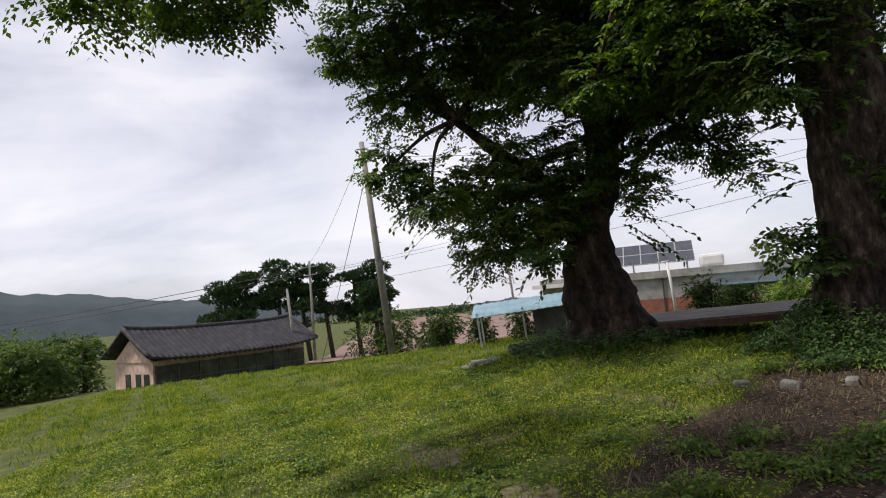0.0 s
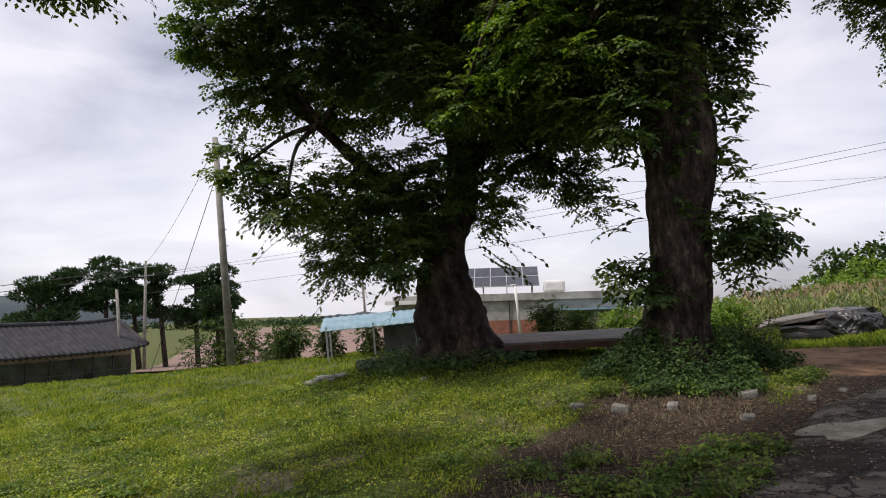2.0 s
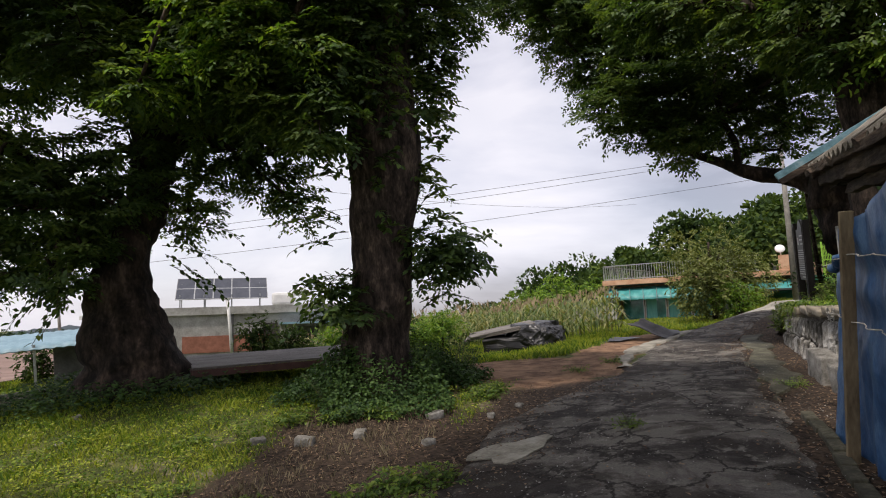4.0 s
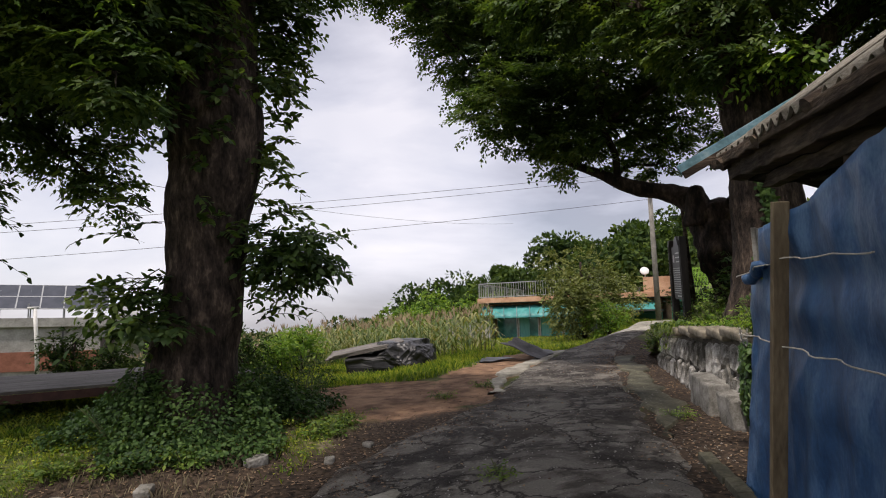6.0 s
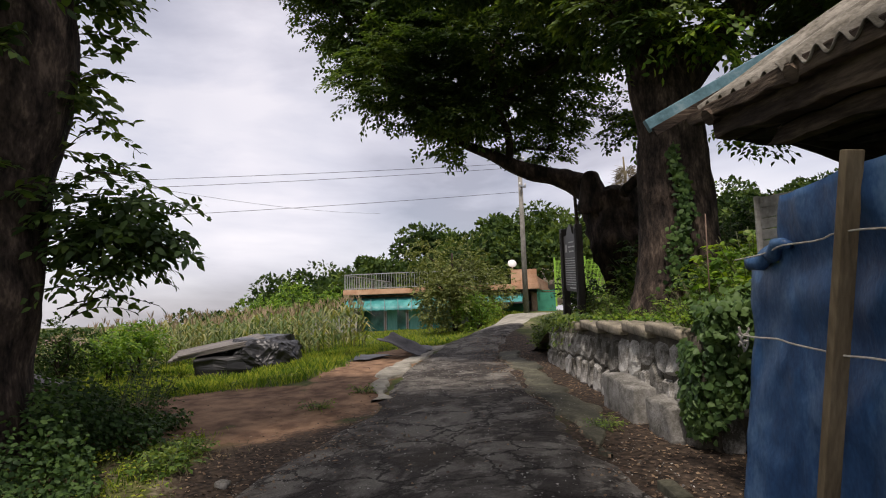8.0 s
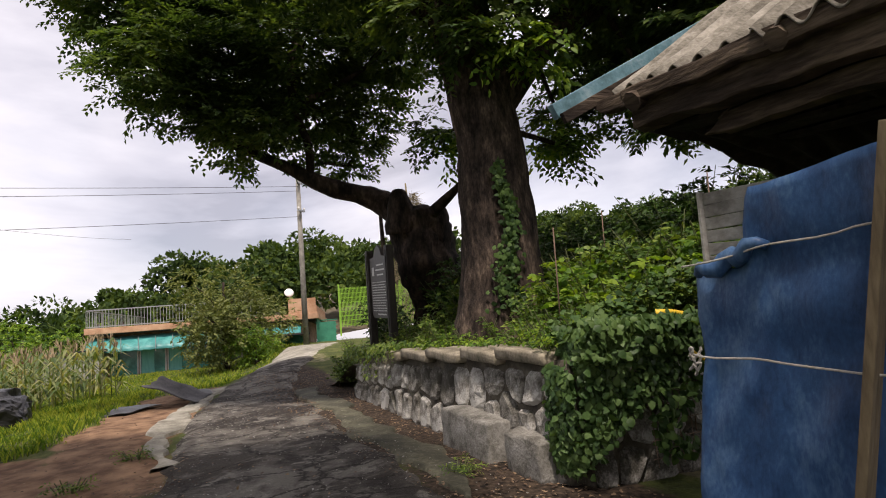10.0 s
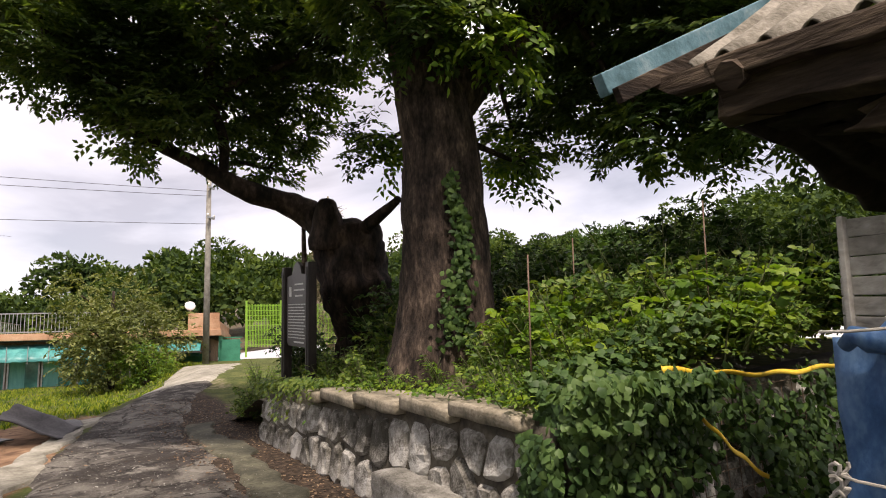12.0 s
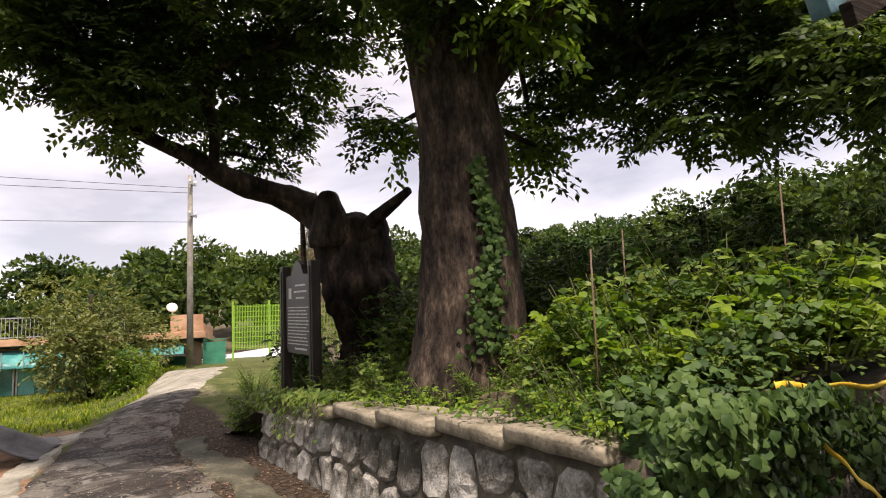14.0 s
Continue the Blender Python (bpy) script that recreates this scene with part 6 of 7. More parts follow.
leafy_tree("bush", "scrubby bush behind the field edge", -2.9, 24.0, gz(-2.9, 24.0), 1.4, 1.2, LEAF_WOOD, 13, 0.12, 4500, 3, low=0.1)
for i, (x, y, h, r) in enumerate(((-21.3, 24.0, 3.3, 2.2), (-24.0, 26.0, 3.0, 2.1), (-19.4, 23.6, 2.6, 1.6), (-20.2, 27.5, 3.2, 1.9))):
    leafy_tree("garden_tree", "dark rounded garden tree below the field", x, y, gz(x, y) - 0.3, h, r, LEAF, 20 + i, 0.15, 7000, 2, "garden trees", 0.2)
for i, (x, y) in enumerate(((6.0, 17.2), (7.4, 17.4), (8.8, 16.8), (10.0, 17.4), (5.0, 16.6), (11.0, 18.0))):
    leafy_tree("garden_shrub", "bushy green garden shrub by a low house", x, y, gz(x, y), 0.95 + 0.2 * (i % 3), 0.75, LEAF_BRIGHT if i % 2 else LEAF_WOOD, 40 + i, 0.1, 2600, 3, "garden shrubs", 0.1)
for i, (x, y) in enumerate(((-0.9, 19.0), (0.4, 19.4), (1.4, 19.2), (-2.2, 20.2))):
    leafy_tree("garden_shrub", "tall weedy shrub around a small shelter", x, y, gz(x, y), 1.0, 0.6, LEAF_WOOD, 60 + i, 0.1, 2000, 3, "weedy shrubs", 0.1)
for i, (x, y, h) in enumerate(((24.5, 30.5, 3.0), (22.0, 33.0, 2.6), (28.0, 31.5, 3.8), (19.5, 35.0, 2.2), (31.0, 29.0, 4.2))):
    leafy_tree("hedge_tree", "rounded green tree behind the corn field", x, y, gz(x, y) - 0.4, h, 2.4, LEAF_WOOD if i % 2 else LEAF_BRIGHT, 70 + i, 0.2, 4200, 2, "trees behind the corn", 0.15)
# bare brown dead conifer beyond the notice board
dead = thing("dead_conifer", "dead brown conifer draped with dry vines", "tree", (27.0, 11.2, gz(27.0, 11.2)))
DRY = material("dry_twigs", [(0.10, 0.08, 0.045), (0.17, 0.14, 0.08), (0.25, 0.21, 0.13)], 2, 0.95, 0, 12, island=0.4)
bm = bmesh.new()
limb(bm, [(0, 0, -0.2, 0.16), (0.1, 0, 2.6, 0.12), (0.05, 0.1, 6.0, 0.03)], 5, 8, 0.05)
part("trunk", bm, DRY, dead, flat=False)
k = 5200
zz = rng.uniform(0.4, 5.6, k)
aa = rng.uniform(0, 6.3, k)
rad = (1.35 - 0.2 * zz) * rng.uniform(0.1, 1, k) ** 0.6
P = np.stack([np.cos(aa) * rad, np.sin(aa) * rad, zz], -1)
v, f = leaf_mesh(P, np.stack([np.cos(aa), np.sin(aa), rng.uniform(-1.4, 0.1, k)], -1) + rng.normal(size=P.shape) * 0.3, rng.normal(size=P.shape), rng.uniform(0.2, 0.5, k), 0.022)
tagged(arrays("twig_mass", v, f, DRY, dead), kind="stuff")

# corn field
CORN = material("corn_leaf", [(0.07, 0.11, 0.03), (0.13, 0.17, 0.05), (0.26, 0.25, 0.11)], 0.7, 0.6, 0, 6, through_light=0.3, island=0.5)
TASSEL = material("corn_tassel", [(0.26, 0.19, 0.11), (0.38, 0.30, 0.19)], 3, 0.9, 0, 12)
A, D, Ln, ST = [], [], [], bmesh.new()
TA, TD = [], []
for i in range(15):
    for j in range(46):
        u, n = 22.5 + i * 0.55 + rh.uniform(-.15, .15) + 0.12 * j * 0.2, 2.3 + j * 0.33 + rh.uniform(-.1, .1)
        if n < 2.6 + 0.25 * (i - 4) or (i > 4 and j % 2):
            continue
        p = un(u, n)
        g = gz(p.x, p.y)
        h = rh.uniform(1.15, 1.5)
        if i < 5:
            tube(ST, [(p.x, p.y, g - 0.03), (p.x + rh.uniform(-.05, .05), p.y, g + h)], [0.014, 0.007], 4, caps=False)
        for q in range(9):
            a = rh.uniform(0, 6.3)
            A.append((p.x, p.y, g + h * (0.15 + 0.8 * q / 9)))
            D.append((math.cos(a), math.sin(a), rh.uniform(0.5, 1.4)))
            Ln.append(rh.uniform(0.45, 0.8))
        for q in range(6):
            TA.append((p.x, p.y, g + h))
            TD.append((rh.uniform(-.5, .5), rh.uniform(-.5, .5), 1.0))
A, D, Ln = np.array(A), unit(np.array(D)), np.array(Ln)
# each blade arches over: a rising half and a falling half
S = unit(np.cross(D, np.array([0, 0, 1.0])))
mid = A + D * Ln[:, None] * 0.5
tip = mid + unit(D * np.array([1, 1, 0.1]) + DOWN * 0.55) * Ln[:, None] * 0.55
w = 0.033
V = np.stack([A - S * w * 0.6, A + S * w * 0.6, mid + S * w, mid - S * w, tip], 1).reshape(-1, 3)
F = (np.array([[0, 1, 2], [0, 2, 3], [3, 2, 4]])[None] + (np.arange(len(A)) * 5)[:, None, None]).reshape(-1, 3)
corn = tagged(arrays("corn_field", V, F, CORN), "dense stand of tall drying corn plants", "corn", kind="stuff")
part("stalk_mass", ST, CORN, corn)["kind"] = "stuff"
TA, TD = np.array(TA), np.array(TD)
v, f = leaf_mesh(TA, TD, rng.normal(size=TA.shape), 0.26, 0.03)
tagged(arrays("tassel_mass", v, f, TASSEL, corn, label="pale brown corn tassels"), kind="stuff")
# ---- plants on the terrace and at the trees' feet ----
def lookup(a, x, y):
    """A ground mask's value at places, from the nearest grid point."""
    i, j = np.clip(np.searchsorted(xs, x), 0, nx - 1), np.clip(np.searchsorted(ys, y), 0, ny - 1)
    return a[j, i]


def turf(x, y):
    u, n = to_un(x, y)
    lane = (n < lane_edge_left(u) + 0.25) & (u > -8)
    m = (1 - np.clip(1.6 * lookup(dirt, x, y) + 1.25 * lookup(litter, x, y), 0, 1)) * (1 - 0.75 * lookup(worn, x, y))
    return np.where(lane, 0.0, m)


CREEPER = material("creeper_leaf", [(0.03, 0.065, 0.02), (0.06, 0.115, 0.034), (0.10, 0.165, 0.05)], 1.5, 0.5, 0, 14, through_light=0.25, island=0.4, spec=0.2)
WEED = material("weed_leaf", [(0.05, 0.10, 0.02), (0.095, 0.16, 0.03), (0.16, 0.215, 0.04)], 1.2, 0.5, 0, 14, through_light=0.3, island=0.5, spec=0.2)
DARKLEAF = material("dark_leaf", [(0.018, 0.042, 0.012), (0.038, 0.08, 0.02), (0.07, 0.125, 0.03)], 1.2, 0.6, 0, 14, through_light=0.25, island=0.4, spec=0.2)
STEM = material("stem_green", [(0.06, 0.08, 0.03), (0.12, 0.13, 0.05)], 3, 0.8, 0, 20)


def shrub(name, label, h, spread, stems, leaf, mat, seed, per=13, group="", wide=0.5):
    """A many-stemmed leafy plant: each stem carries leaves from its foot to its tip."""
    t = thing(name, label, "plant", (0, 0, 0), group)
    rr = random.Random(seed)
    bm = bmesh.new()
    A, D, L = [], [], []
    for k in range(stems):
        a, q = rr.uniform(0, 6.3), rr.uniform(0.1, 1) ** 0.7
        foot = np.array([math.cos(a) * spread * 0.35 * q, math.sin(a) * spread * 0.35 * q, -0.03])
        way = np.array([math.cos(a) * 0.5 * q, math.sin(a) * 0.5 * q, 1.0])
        way /= np.linalg.norm(way)
        hh = h * rr.uniform(0.6, 1.05) * (1.1 - 0.35 * q)
        limb(bm, [(*foot, 0.008), (*(foot + way * hh * 0.5), 0.006), (*(foot + way * hh + np.array([math.cos(a), math.sin(a), 0]) * 0.12 * hh), 0.003)], 2, 4, 0)
        for s in range(int(4 + hh / 0.16)):
            f = 0.12 + 0.88 * (s + rr.random()) / (4 + hh / 0.16)
            b = rr.uniform(0, 6.3)
            A.append(foot + way * hh * f + np.array([math.cos(a), math.sin(a), 0]) * 0.12 * hh * f * f)
            D.append((math.cos(b), math.sin(b), rr.uniform(0.0, 0.6)))
            L.append(leaf * rr.uniform(1.9, 4.2) * (1.15 - 0.5 * f))
    tagged(part("stem_mass", bm, STEM, t), kind="stuff")
    A, D, L = np.array(A), np.array(D), np.array(L)
    v, f = twig_leaves(A, D, L, per, leaf, leaf * wide, 0.3, 0.9, name == "terrace_shrub")
    arrays("foliage", v, f, mat, t)
    return t


def scatter(thing_, spots, r):
    """The first stands at the first spot; copies, turned, at the others."""
    first = True
    for x, y, z in spots:
        m = pose(x, y, z, 0, 0, r.uniform(0, 360))
        if first:
            thing_.matrix_world = m
            first = False
        else:
            copy_thing(thing_, m)


rp = random.Random(11)


def terrace_spots(k, u0, u1, n0, n1):
    out = []
    for _ in range(k):
        u, n = rp.uniform(u0, u1), rp.uniform(n0, n1)
        if any((un(u, n).to_2d() - Vector(c)).length < q for c, q in ((TREE3, 0.62), ((13.9, 7.05), 0.5))) or (14.4 < u < 16.1 and n > -2.3):
            continue
        p = un(u, n)
        out.append((p.x, p.y, float(terrace_height(u, n))))
    return out


for i, (nm, lab, h, sp, st, lf, mt, k, reg, wd) in enumerate((
    ("weed_clump", "leafy green weeds growing thickly on the terrace", 0.55, 0.7, 16, 0.075, WEED, 26, (9.9, 17, -3.1, -1.95), 0.55),
    ("weed_clump", "low bright yellow-green herbs on the terrace edge", 0.42, 0.6, 18, 0.05, LEAF_BRIGHT, 16, (9.8, 12.6, -2.8, -1.9), 0.5),
    ("terrace_shrub", "broad-leaved green shrub on the terrace", 0.9, 0.9, 15, 0.105, WEED, 20, (9.7, 14, -4.6, -2.7), 0.6),
    ("weed_clump", "mixed weeds over the edge of the side wall", 0.5, 0.7, 18, 0.075, WEED, 22, (9.6, 10.3, -6.2, -2.3), 0.55),
    # next two: sun at the front and tree shade put into leaf colour
    ("terrace_shrub", "lime-leaved shrub, coloured bright for the light it catches", 0.85, 0.7, 11, 0.11, LEAF_BRIGHT, 7, (9.8, 11.6, -3.8, -2.3), 0.75),
    ("terrace_shrub", "leafy shrub, coloured dark for the shade of an old tree", 1.2, 1.1, 16, 0.10, DARKLEAF, 18, (12.4, 17.2, -5.2, -2.5), 0.55),
    ("tall_shrub", "tall dark shrub with upright leafy shoots on the terrace", 1.55, 1.2, 20, 0.115, DARKLEAF, 24, (11.0, 17, -8.2, -4.6), 0.55),
    ("tall_shrub", "tall green shrub with big leaves at the back", 1.1, 1.1, 16, 0.12, DARKLEAF, 12, (9.5, 13, -7.0, -4.3), 0.65),
    ("tall_shrub", "dark leafy shrub leaning over a side wall", 1.0, 1.0, 16, 0.11, DARKLEAF, 9, (9.6, 10.4, -7.5, -3.4), 0.55),
    ("verge_weed", "pale grassy weeds on the bank beside the lane", 0.6, 0.7, 22, 0.06, LEAF_BRIGHT, 20, (16.6, 26, -4.0, -2.0), 0.3),
)):
    sh = shrub(nm, lab, h, sp, int(st * 1.15), lf * 0.8, mt, 100 + i, 7, f"{nm} {i}", wd)
    if nm == "verge_weed":
        spots = []
        for _ in range(k):
            u = rp.uniform(15.7, 25)
            n = -2.15 - 3.1 * float(smooth(16.5, 28, u)) - rp.uniform(0, 1.8)
            p = un(u, n)
            spots.append((p.x, p.y, max(float(terrace_height(u, n)), gz(p.x, p.y))))
        scatter(sh, spots, rp)
    else:
        scatter(sh, terrace_spots(k, *reg), rp)
for i, (u, n, hh) in enumerate(((14, -11, 3.0), (17, -10, 3.2), (11, -11, 2.6), (20, -9.5, 3.2), (9.5, -12.5, 3.0), (8.2, -14, 3.4), (23, -10, 3.4), (19, -13, 4.0))):
    p = un(u, n)
    leafy_tree("thicket_tree", "dense leafy thicket tree at the back of the terrace", p.x, p.y, float(terrace_height(u, n)) - 0.1, hh * 0.55, 1.7, DARKLEAF if i % 2 else LEAF_WOOD, 80 + i, 0.13, 6500, 3, "thicket trees", 0.08)


def carpet(name, label, P, N, leaf, mat, wide=0.9, kind="stuff", lift=0.5, tilt=0.4):
    """Overlapping leaves lying along a surface."""
    k = len(P)
    d = unit(rng.normal(size=(k, 3)) + DOWN * lift)
    d = unit(d - N * np.sum(d * N, 1, keepdims=True) * 0.8)
    v, f = leaf_mesh(P + N * rng.uniform(0.01, 0.09, (k, 1)), d, N + rng.normal(size=(k, 3)) * tilt, leaf * rng.uniform(0.6, 1.25, k), leaf * wide * rng.uniform(0.7, 1.1, k), True)
    return tagged(arrays(name, v, f, mat), label, "plant", kind=kind)


# creeper spilling over the wall's corner
k = 2300
s, q = rng.uniform(0, 1, k), rng.uniform(0, 1, k)
uu = 9.52 + 0.32 * s ** 1.2 * (1 - 0.45 * q) + rng.normal(size=k) * 0.04
zz = 0.78 - 1.0 * q
nn = -1.62 - 0.16 * (zz > 0.5) + 0.13 * np.sin(uu * 6 + zz * 4) * 0.25 + 0.05 * (1 - q)
P1 = np.stack([uu * CU - nn * SU, uu * SU + nn * CU, zz], -1)
N1 = np.tile(np.array([-SU * 0.9 - CU * 0.3, CU * 0.9 - SU * 0.3, 0.45]), (k, 1))
n2 = -1.6 - 1.1 * rng.uniform(0, 1, k) ** 1.4
z2 = 0.85 - rng.uniform(0, 1, k) ** 1.6 * np.interp(n2, [-2.7, -2.2, -1.6], [0.2, 0.6, 1.0])
u2 = 9.50 - 0.12 * rng.uniform(0, 1, k) - 0.1 * (z2 > 0.6)
P2 = np.stack([u2 * CU - n2 * SU, u2 * SU + n2 * CU, z2], -1)
N2 = np.tile(np.array([-CU, -SU, 0.5]), (k, 1))
u3, n3 = rng.uniform(9.5, 11.0, 1600), rng.uniform(-3.2, -1.75, 1600)
P3 = np.stack([u3 * CU - n3 * SU, u3 * SU + n3 * CU, terrace_height(u3, n3) + rng.uniform(0.05, 0.38, 1600) * np.exp(-((u3 - 9.7) / 0.7) ** 2)], -1)
N3 = np.tile(np.array([-0.4, 0.1, 0.9]), (1600, 1))
carpet("creeper", "grey-green creeper with ivy-shaped leaves spilling over a wall", np.concatenate([P1, P2, P3]), unit(np.concatenate([N1, N2, N3])), 0.074, CREEPER, 0.95, tilt=0.55)
# dark creeper over the side wall
k = 3600
n4 = rng.uniform(-6.3, -2.2, k)
z4 = 0.85 - 1.05 * rng.uniform(0, 1, k) ** 0.8
keep = vnoise(n4 * 2.6, z4 * 3.4, 2) > -0.35
n4, z4 = n4[keep], z4[keep]
u4 = 9.50 - 0.10 * rng.uniform(0, 1, len(n4)) - 0.08 * (0.7 - z4)
carpet("creeper", "dark creeper covering a stone side wall", np.stack([u4 * CU - n4 * SU, u4 * SU + n4 * CU, z4], -1), np.tile(unit(np.array([-CU, -SU, 0.4])), (len(n4), 1)), 0.085, DARKLEAF, 0.8, tilt=0.6)
# trailing growth along the wall's top
k = 1500
uu = rng.uniform(13.3, 15.7, k)
q = rng.uniform(0, 1, k) ** 2
nn = -1.95 + 0.42 * rng.uniform(0, 1, k)
zz = wall_top(uu) + 0.10 - q * 0.42 * (0.4 + 0.6 * (np.sin(uu * 4) > 0)) * (nn > -1.66)
carpet("trailing_weeds", "small weeds trailing over the top of a stone wall", np.stack([uu * CU - nn * SU, uu * SU + nn * CU, zz], -1), np.tile(unit(np.array([-0.4, 0.6, 0.7])), (k, 1)), 0.07, WEED, 0.6)
k = 700
uu, nn = rng.uniform(9.7, 13.4, k), -1.98 + 0.42 * rng.uniform(0, 1, k) ** 2.2
keep = np.sin(uu * 5.1) + np.sin(uu * 11) > -0.3
carpet("trailing_weeds", "sprigs of weeds growing over capping slabs", np.stack([uu * CU - nn * SU, uu * SU + nn * CU, wall_top(uu) + 0.09], -1)[keep], np.tile(unit(np.array([-0.2, 0.3, 0.9])), (int(keep.sum()), 1)), 0.055, LEAF_BRIGHT, 0.6)
# ivy up the great trunk
k = 520
zz = rng.uniform(0.9, 2.7, k)
ang = radians(200) + 0.12 * np.sin(zz * 4) + rng.normal(size=k) * 0.16 * (3.2 - zz) / 2
rad = np.interp(zz, [0.9, 1.5, 2.2, 3.0], [0.64, 0.56, 0.50, 0.47])
Nn = np.stack([np.cos(ang), np.sin(ang), 0.1 * np.ones(k)], -1)
carpet("ivy", "strip of ivy climbing a furrowed tree trunk", np.stack([11.7 + np.cos(ang) * rad, 5.55 + np.sin(ang) * rad, zz], -1), Nn, 0.075, DARKLEAF, 0.9)
# ivy and weeds round the near tree's foot
k = 15000
rr_, aa = rng.uniform(0.35, 1.0, k) ** 0.8 * 1.6, rng.uniform(0, 6.283, k)
rr_ = rr_ * (1 + 0.25 * np.sin(aa * 3 + 1) + 0.15 * np.sin(aa * 7))
x, y = 5.05 + np.cos(aa) * rr_ * 0.95, 9.5 + np.sin(aa) * rr_ * 0.8
hgt = 0.5 * np.exp(-((rr_ - 0.7) / 0.55) ** 2) + 0.12
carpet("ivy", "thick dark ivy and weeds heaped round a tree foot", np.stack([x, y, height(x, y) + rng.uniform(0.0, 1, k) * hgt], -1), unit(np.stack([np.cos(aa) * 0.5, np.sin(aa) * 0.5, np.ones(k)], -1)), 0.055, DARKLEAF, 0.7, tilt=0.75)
k = 4200
rr_, aa = 0.8 + rng.uniform(0, 1, k) * 0.75, rng.uniform(0, 6.283, k)
x, y = 1.9 + np.cos(aa) * rr_ * 1.25, 12.4 + np.sin(aa) * rr_ * 0.9
carpet("ground_weeds", "low dark weeds round an old tree foot", np.stack([x, y, height(x, y) + rng.uniform(0, 0.22, k)], -1), np.tile(np.array([0, -0.2, 1.0]), (k, 1)), 0.08, DARKLEAF, 0.6)
sh = shrub("ground_weed", "broad-leaved weeds in the turf", 0.20, 0.5, 14, 0.06, WEED, 300, 7, "broad-leaved weeds", 0.5)
spots = [(x, y, gz(x, y)) for x, y in ((2.6, 5.6), (3.0, 5.9), (2.3, 5.2), (3.4, 6.1), (2.0, 5.6), (2.8, 5.1), (3.2, 5.4), (1.6, 6.2), (2.2, 6.4), (3.7, 5.9), (0.9, 6.9), (-0.8, 5.6), (1.3, 5.2), (-2.4, 7.4), (5.9, 8.3), (6.3, 8.6), (-5.6, 10.8), (-4.3, 11.4), (3.9, 8.6), (4.4, 8.3), (3.5, 9.0))]
for _ in range(70):
    x, y = rp.uniform(-9, 5), rp.uniform(5.2, 16)
    if float(turf(np.array([x]), np.array([y]))[0]) > 0.5:
        spots.append((x, y, gz(x, y) - 0.06))
scatter(sh, spots, rp)
sh = shrub("tall_weed", "upright weed with narrow leaves beside a tree", 0.85, 0.35, 5, 0.06, DARKLEAF, 301, 8, "upright weeds", 0.35)
scatter(sh, [(x, y, gz(x, y)) for x, y in ((5.9, 9.1), (6.05, 9.35), (6.3, 9.6), (6.5, 9.9), (6.1, 10.3), (6.8, 10.4), (7.2, 10.9), (6.6, 11.2), (7.6, 11.3), (4.1, 9.2))], rp)
sh = shrub("tall_weed", "coarse roadside weed beside the lane", 0.16, 0.3, 9, 0.05, WEED, 302, 6, "roadside weeds", 0.3)
scatter(sh, [(p.x, p.y, gz(p.x, p.y) + 0.02) for p in (un(8.05, 0.78), un(12.2, 2.0), un(13.2, 1.5), un(21, 1.6), un(22.5, 1.0), un(24, 0.3), un(26, -0.5), un(19, 2.2), un(10.3, -0.95))], rp)


def blades(name, label, region, count, h0, h1, w, mat, mask, seed):
    """Grass: single bent blades, thickest where mask allows."""
    x0, x1, y0, y1 = region
    x, y = rng.uniform(x0, x1, count), rng.uniform(y0, y1, count)
    keep = rng.uniform(0, 1, count) < mask(x, y)
    x, y = x[keep], y[keep]
    k = len(x)
    a, b = rng.uniform(0, 6.283, k), rng.uniform(0, 6.283, k)
    tuft = 0.75 + 0.55 * vnoise(x * 2.1, y * 2.1, seed) + 0.55 * vnoise(x * 6.3, y * 6.9, seed)
    h = rng.uniform(h0, h1, k) * np.clip(tuft, 0.25, 1.7)
    z = height(x, y) - 0.01
    dx, dy = np.cos(a) * h * 0.45, np.sin(a) * h * 0.45
    wx, wy = np.cos(b) * w, np.sin(b) * w
    P = np.stack([np.stack([x - wx, y - wy, z], -1), np.stack([x + wx, y + wy, z], -1), np.stack([x + dx * 0.35 + wx * 0.7, y + dy * 0.35 + wy * 0.7, z + h * 0.6], -1), np.stack([x + dx, y + dy, z + h * 0.95], -1)], 1).reshape(-1, 3)
    F = (np.array([[0, 1, 2], [0, 2, 3]])[None] + (np.arange(k) * 4)[:, None, None]).reshape(-1, 3)
    return tagged(arrays(name, P, F, mat), label, "grass", kind="stuff")


blades("grass", "short green turf grass with clover", (-8, 8, 2.5, 14), 230000, 0.03, 0.095, 0.0042, GRASS, turf, 1.0)
blades("grass", "long soft meadow grass", (-16, 9, 9, 23), 140000, 0.05, 0.13, 0.0065, GRASS, lambda x, y: turf(x, y) * smooth(8.5, 12, y + 0.1 * x), 2.0)
blades("grass", "rank green grass beside bare earth", (6.5, 17, 11, 20), 60000, 0.05, 0.15, 0.008, GRASS, lambda x, y: turf(x, y) * (to_un(x, y)[1] > 1.4), 3.0)
blades("grass", "rough verge grass between lane and corn", (12, 31, 9, 27), 70000, 0.05, 0.16, 0.011, GRASS, lambda x, y: turf(x, y) * (to_un(x, y)[0] > 13.0) * (to_un(x, y)[0] < 36), 5.0)
blades("grass", "dry thin grass on leaf litter", (0, 8, 3, 9), 15000, 0.04, 0.13, 0.0025, DRY, lambda x, y: lookup(litter, x, y) * 0.8 * (to_un(x, y)[1] > lane_edge_left(to_un(x, y)[0]) + 0.5), 4.0)
k = 210000
x, y = rng.uniform(-8, 7, k), 3 + 10 * rng.uniform(0, 1, k) ** 1.3
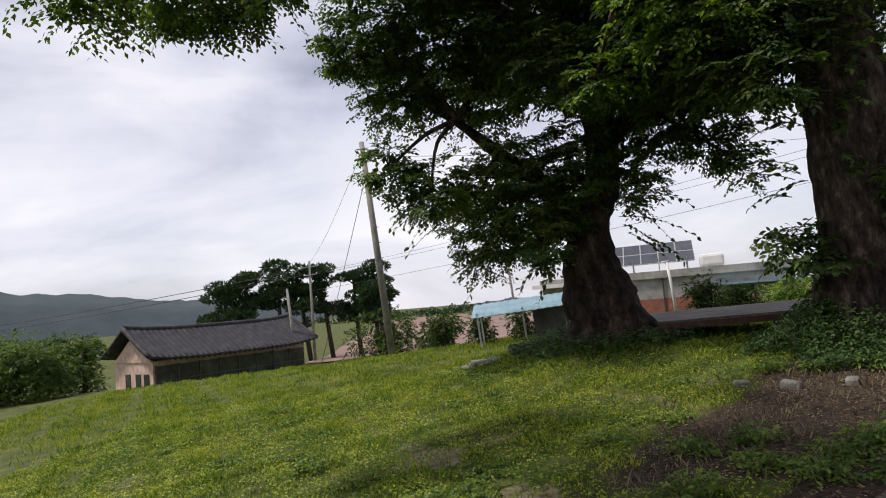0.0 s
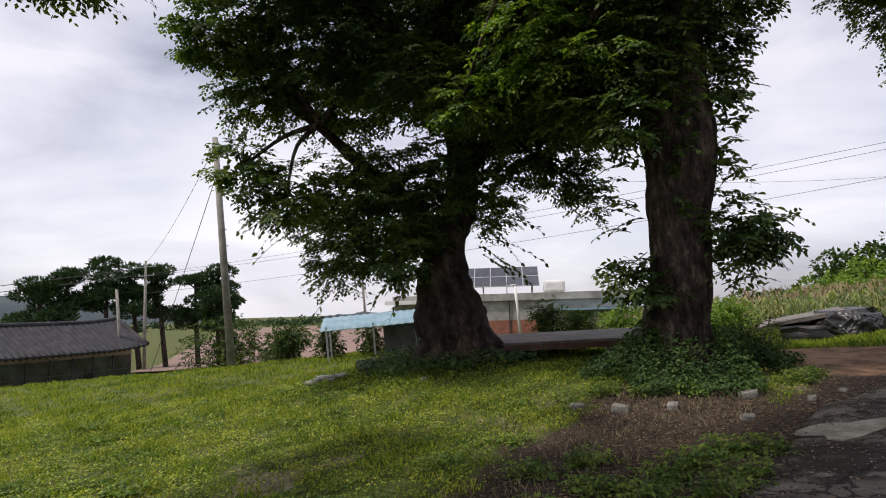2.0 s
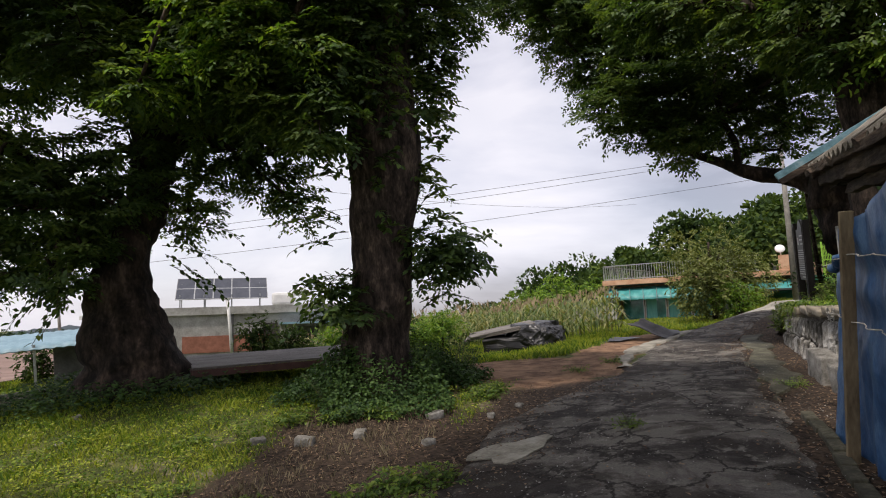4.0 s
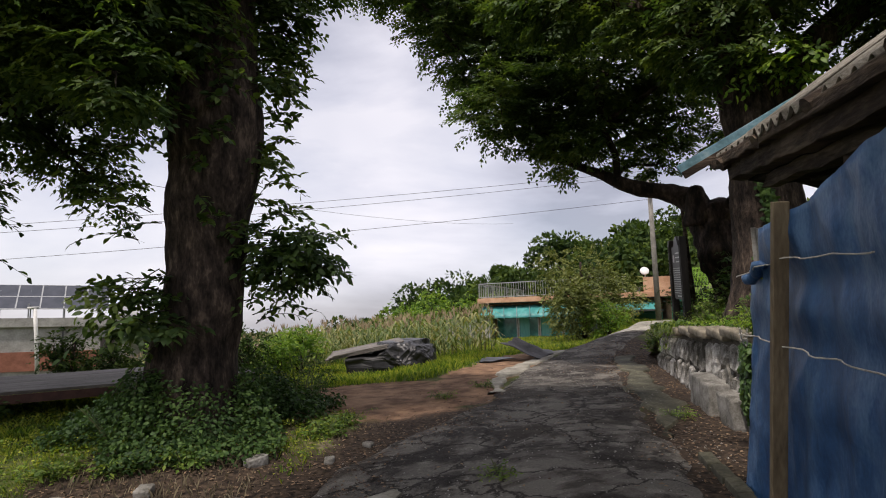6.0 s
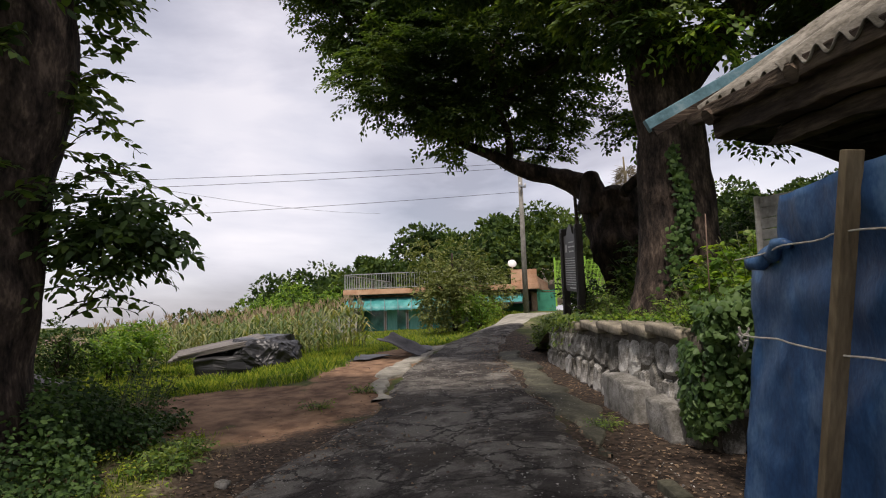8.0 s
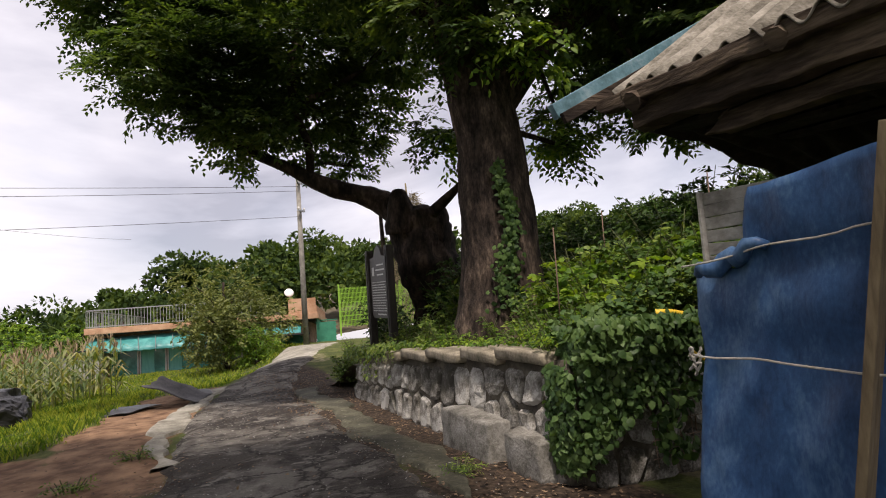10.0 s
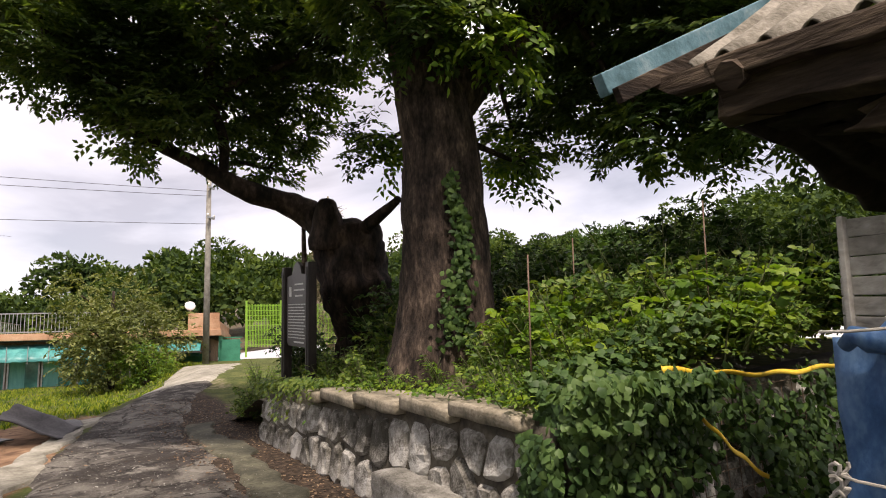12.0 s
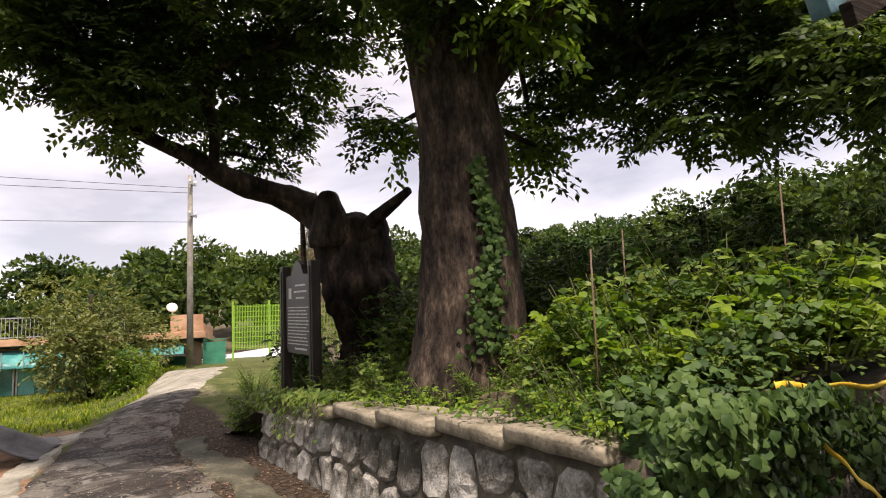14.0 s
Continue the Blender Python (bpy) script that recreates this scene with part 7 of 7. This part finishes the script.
tuft = np.clip(0.5 + 0.6 * vnoise(x * 4.3, y * 4.3, 7) + 0.5 * vnoise(x * 11, y * 9.7, 3), 0, 1)
keep = rng.uniform(0, 1, k) < turf(x, y) * (0.15 + 0.85 * tuft)
x, y, tuft = x[keep], y[keep], tuft[keep]
v, f = leaf_mesh(np.stack([x, y, height(x, y) + (0.02 + 0.10 * tuft) * rng.uniform(0.2, 1, len(x))], -1), rng.normal(size=(len(x), 3)) * np.array([1, 1, 0.2]), np.array([0, 0, 1.0]) + rng.normal(size=(len(x), 3)) * 0.5, rng.uniform(0.02, 0.05, len(x)), 0.026)
tagged(arrays("clover", v, f, GRASS), "small-leaved clover and herbs in the turf", "plant", kind="stuff")
# fallen leaves
DEADLEAF = material("dead_leaf", [(0.05, 0.03, 0.02), (0.12, 0.075, 0.045), (0.22, 0.15, 0.09)], 2, 0.9, 0, 12, island=0.6)
k = 42000
uu, nn = rng.uniform(2, 20, k), rng.uniform(-2.0, 6, k)
x, y = uu * CU - nn * SU, uu * SU + nn * CU
keep = rng.uniform(0, 1, k) < np.clip(0.95 * lookup(litter, x, y) + 0.05, 0, 1)
x, y, uu, nn = x[keep], y[keep], uu[keep], nn[keep]
on_lane = (nn > lane_edge_right(uu)) & (nn < lane_edge_left(uu))
v, f = leaf_mesh(np.stack([x, y, height(x, y) + 0.012 + 0.03 * on_lane], -1), rng.normal(size=(len(x), 3)) * np.array([1, 1, 0.15]), np.array([0, 0, 1.0]) + rng.normal(size=(len(x), 3)) * 0.25, rng.uniform(0.02, 0.05, len(x)), 0.022)
tagged(arrays("fallen_leaves", v, f, DEADLEAF), "brown fallen leaves and twigs on bare earth", "leaves", kind="stuff")

# grit on the lane
GRIT = material("grit", [(0.10, 0.095, 0.085), (0.22, 0.21, 0.19), (0.34, 0.33, 0.30)], 5, 0.95, 0, 20, island=0.6)
k = 13000
uu, nn = rng.uniform(2.5, 19, k), rng.uniform(-1.6, 2.4, k)
keep = (nn > lane_edge_right(uu) - 0.4) & (nn < lane_edge_left(uu)) & (rng.uniform(0, 1, k) < 0.55 + 0.45 * vnoise(uu * 1.6, nn * 2.2, 3))
uu, nn = uu[keep], nn[keep]
x, y = uu * CU - nn * SU, uu * SU + nn * CU
v, f = leaf_mesh(np.stack([x, y, height(x, y) + 0.034], -1), rng.normal(size=(len(x), 3)) * np.array([1, 1, 0.1]), np.array([0, 0, 1.0]) + rng.normal(size=(len(x), 3)) * 0.4, rng.uniform(0.008, 0.028, len(x)), rng.uniform(0.006, 0.02, len(x)))
tagged(arrays("grit", v, f, GRIT), "loose pale grit scattered over a worn lane", "gravel", kind="stuff")

# ---- loose stones and small things ----
for i, (x, y, s) in enumerate(((4.88, 7.85, 0.13), (5.4, 7.4, 0.08), (1.1, 11.1, 0.10), (3.3, 8.1, 0.14), (2.9, 8.6, 0.11), (3.9, 7.9, 0.12), (6.0, 7.6, 0.07), (0.9, 10.2, 0.07), (4.3, 7.0, 0.09))):
    tagged(rough_block("loose_stone", (s * 1.6, s * 1.1, s * 0.8), (x, y, gz(x, y) + s * 0.25), i * 47, GREYSTONE, seed=i * 2.1, amp=0.02, cuts=2, bevel=0.02), "rough pale stone lying on bare earth", "stone", "loose stones")
tagged(rough_block("kerb_block", (0.75, 0.22, 0.2), (0.35, 13.1, gz(0.35, 13.1) + 0.06), -8, CAPSTONE, seed=3.0, amp=0.015), "old concrete kerb block in the grass", "stone")
for i in range(7):
    x, y = -0.85 + 0.17 * (i % 4) + 0.05 * math.sin(i * 3), 12.6 + 0.16 * (i // 4) + 0.04 * math.cos(i)
    tagged(rough_block("rubble_slab", (0.32, 0.2, 0.05), (x, y, gz(x, y) + 0.035 + 0.04 * (i % 2)), i * 37, GREYSTONE, seed=i, amp=0.012, cuts=1, bevel=0.01), "flat grey slab of rubble stacked in the grass", "stone", "rubble slabs")
# pale patch in the asphalt
bm = bmesh.new()
c = un(7.35, 1.85)
g = gz(c.x, c.y)
ring = []
for i in range(18):
    a = 2 * math.pi * i / 18
    r = 0.34 * (1 + 0.2 * math.sin(a * 3 + 1) + 0.12 * math.sin(a * 5))
    px, py = c.x + math.cos(a) * r * 1.3, c.y + math.sin(a) * r * 0.8
    ring.append(bm.verts.new((px, py, gz(px, py) + 0.036)))
bm.faces.new(ring)
r2 = bmesh.ops.extrude_face_region(bm, geom=list(bm.faces))
for v in [q for q in r2["geom"] if isinstance(q, bmesh.types.BMVert)]:
    v.co.z += 0.014
tagged(part("road_patch", bm, CONCRETE), "pale cracked repair patch in the asphalt lane", "patch", kind="structure")
# yellow tape, wire mesh and stakes at the terrace corner
YELLOW = material("yellow_tape", [(0.55, 0.36, 0.02), (0.72, 0.50, 0.04)], 4, 0.6, 0.1, 30)
RUSTWIRE = material("rusty_wire", [(0.10, 0.06, 0.04), (0.18, 0.12, 0.085)], 8, 0.8, 0, 40)
corner, endA, endB = un(9.36, -2.30, 0.92), un(9.22, -4.3, 0.84), un(9.1, -2.95, 0.22)
for j, e in enumerate((endA, endB)):
    bm = sheet(lambda a, b, e=e, j=j: corner + (e - corner) * a + Vector((0, 0, b - 0.05 * math.sin(math.pi * a) + 0.01 * math.sin(a * 25 + j))) + Vector((0.02 * math.sin(a * 9 + b * 30), 0, 0)), 0, 1, -0.016, 0.016, 30, 2, 0.002)
    tagged(part("barrier_tape", bm, YELLOW, flat=False), "slack yellow plastic tape tied at a terrace corner", "tape", "yellow tape")
mesh_ = thing("wire_mesh", "rusty wire mesh leaning against a stone wall", "fence", un(9.3, -3.1, gz(*un(9.3, -3.1).to_2d())))
for i in range(15):
    bm = bmesh.new()
    n = -2.2 - 0.13 * i
    tube(bm, [un(9.36, n, -0.25) - mesh_.location, un(9.44, n + 0.02, 0.75 + 0.1 * math.sin(i)) - mesh_.location], [0.003] * 2, 4)
    part("wire", bm, RUSTWIRE, mesh_)
for i in range(8):
    bm = bmesh.new()
    tube(bm, [un(9.355 + 0.012 * i, -2.15, -0.18 + 0.13 * i) - mesh_.location, un(9.355 + 0.012 * i, -4.1, -0.18 + 0.13 * i) - mesh_.location], [0.003] * 2, 4)
    part("wire", bm, RUSTWIRE, mesh_)
for i, (u, n, h) in enumerate(((9.5, -2.75, 1.15), (10.35, -2.1, 1.25), (9.9, -3.6, 1.3), (11.0, -3.2, 1.2))):
    bm = bmesh.new()
    p = un(u, n)
    z = float(terrace_height(u, n)) - 0.1 if u > 9.6 else gz(p.x, p.y)
    tube(bm, [(p.x, p.y, z), (p.x + 0.03, p.y, z + h * (1.0 if u > 9.6 else 1.1))], [0.007, 0.006], 6)
    tagged(part("stake", bm, RUSTWIRE, flat=False), "thin garden stake standing among terrace weeds", "stake", "garden stakes")
# ---- stones of the terrace walls ----
set_stones(wall_a, A1, A0, da, oa, lambda f: front_top(1 - f), lambda f: front_base(1 - f), 1)
set_stones(wall_b, B0, B1, db, ob_, side_top, side_base, 2)

# ---- set the whole place upright ----
UPRIGHT = (house, lean, barn, sol, han)
for ob in [o for o in scene.objects if o.parent is None and o.type in {"MESH", "EMPTY"}]:
    if ob in UPRIGHT:
        ob.matrix_basis = Matrix.Translation(LEVEL @ ob.location - ob.location) @ ob.matrix_basis
    else:
        ob.matrix_basis = LEVEL @ ob.matrix_basis
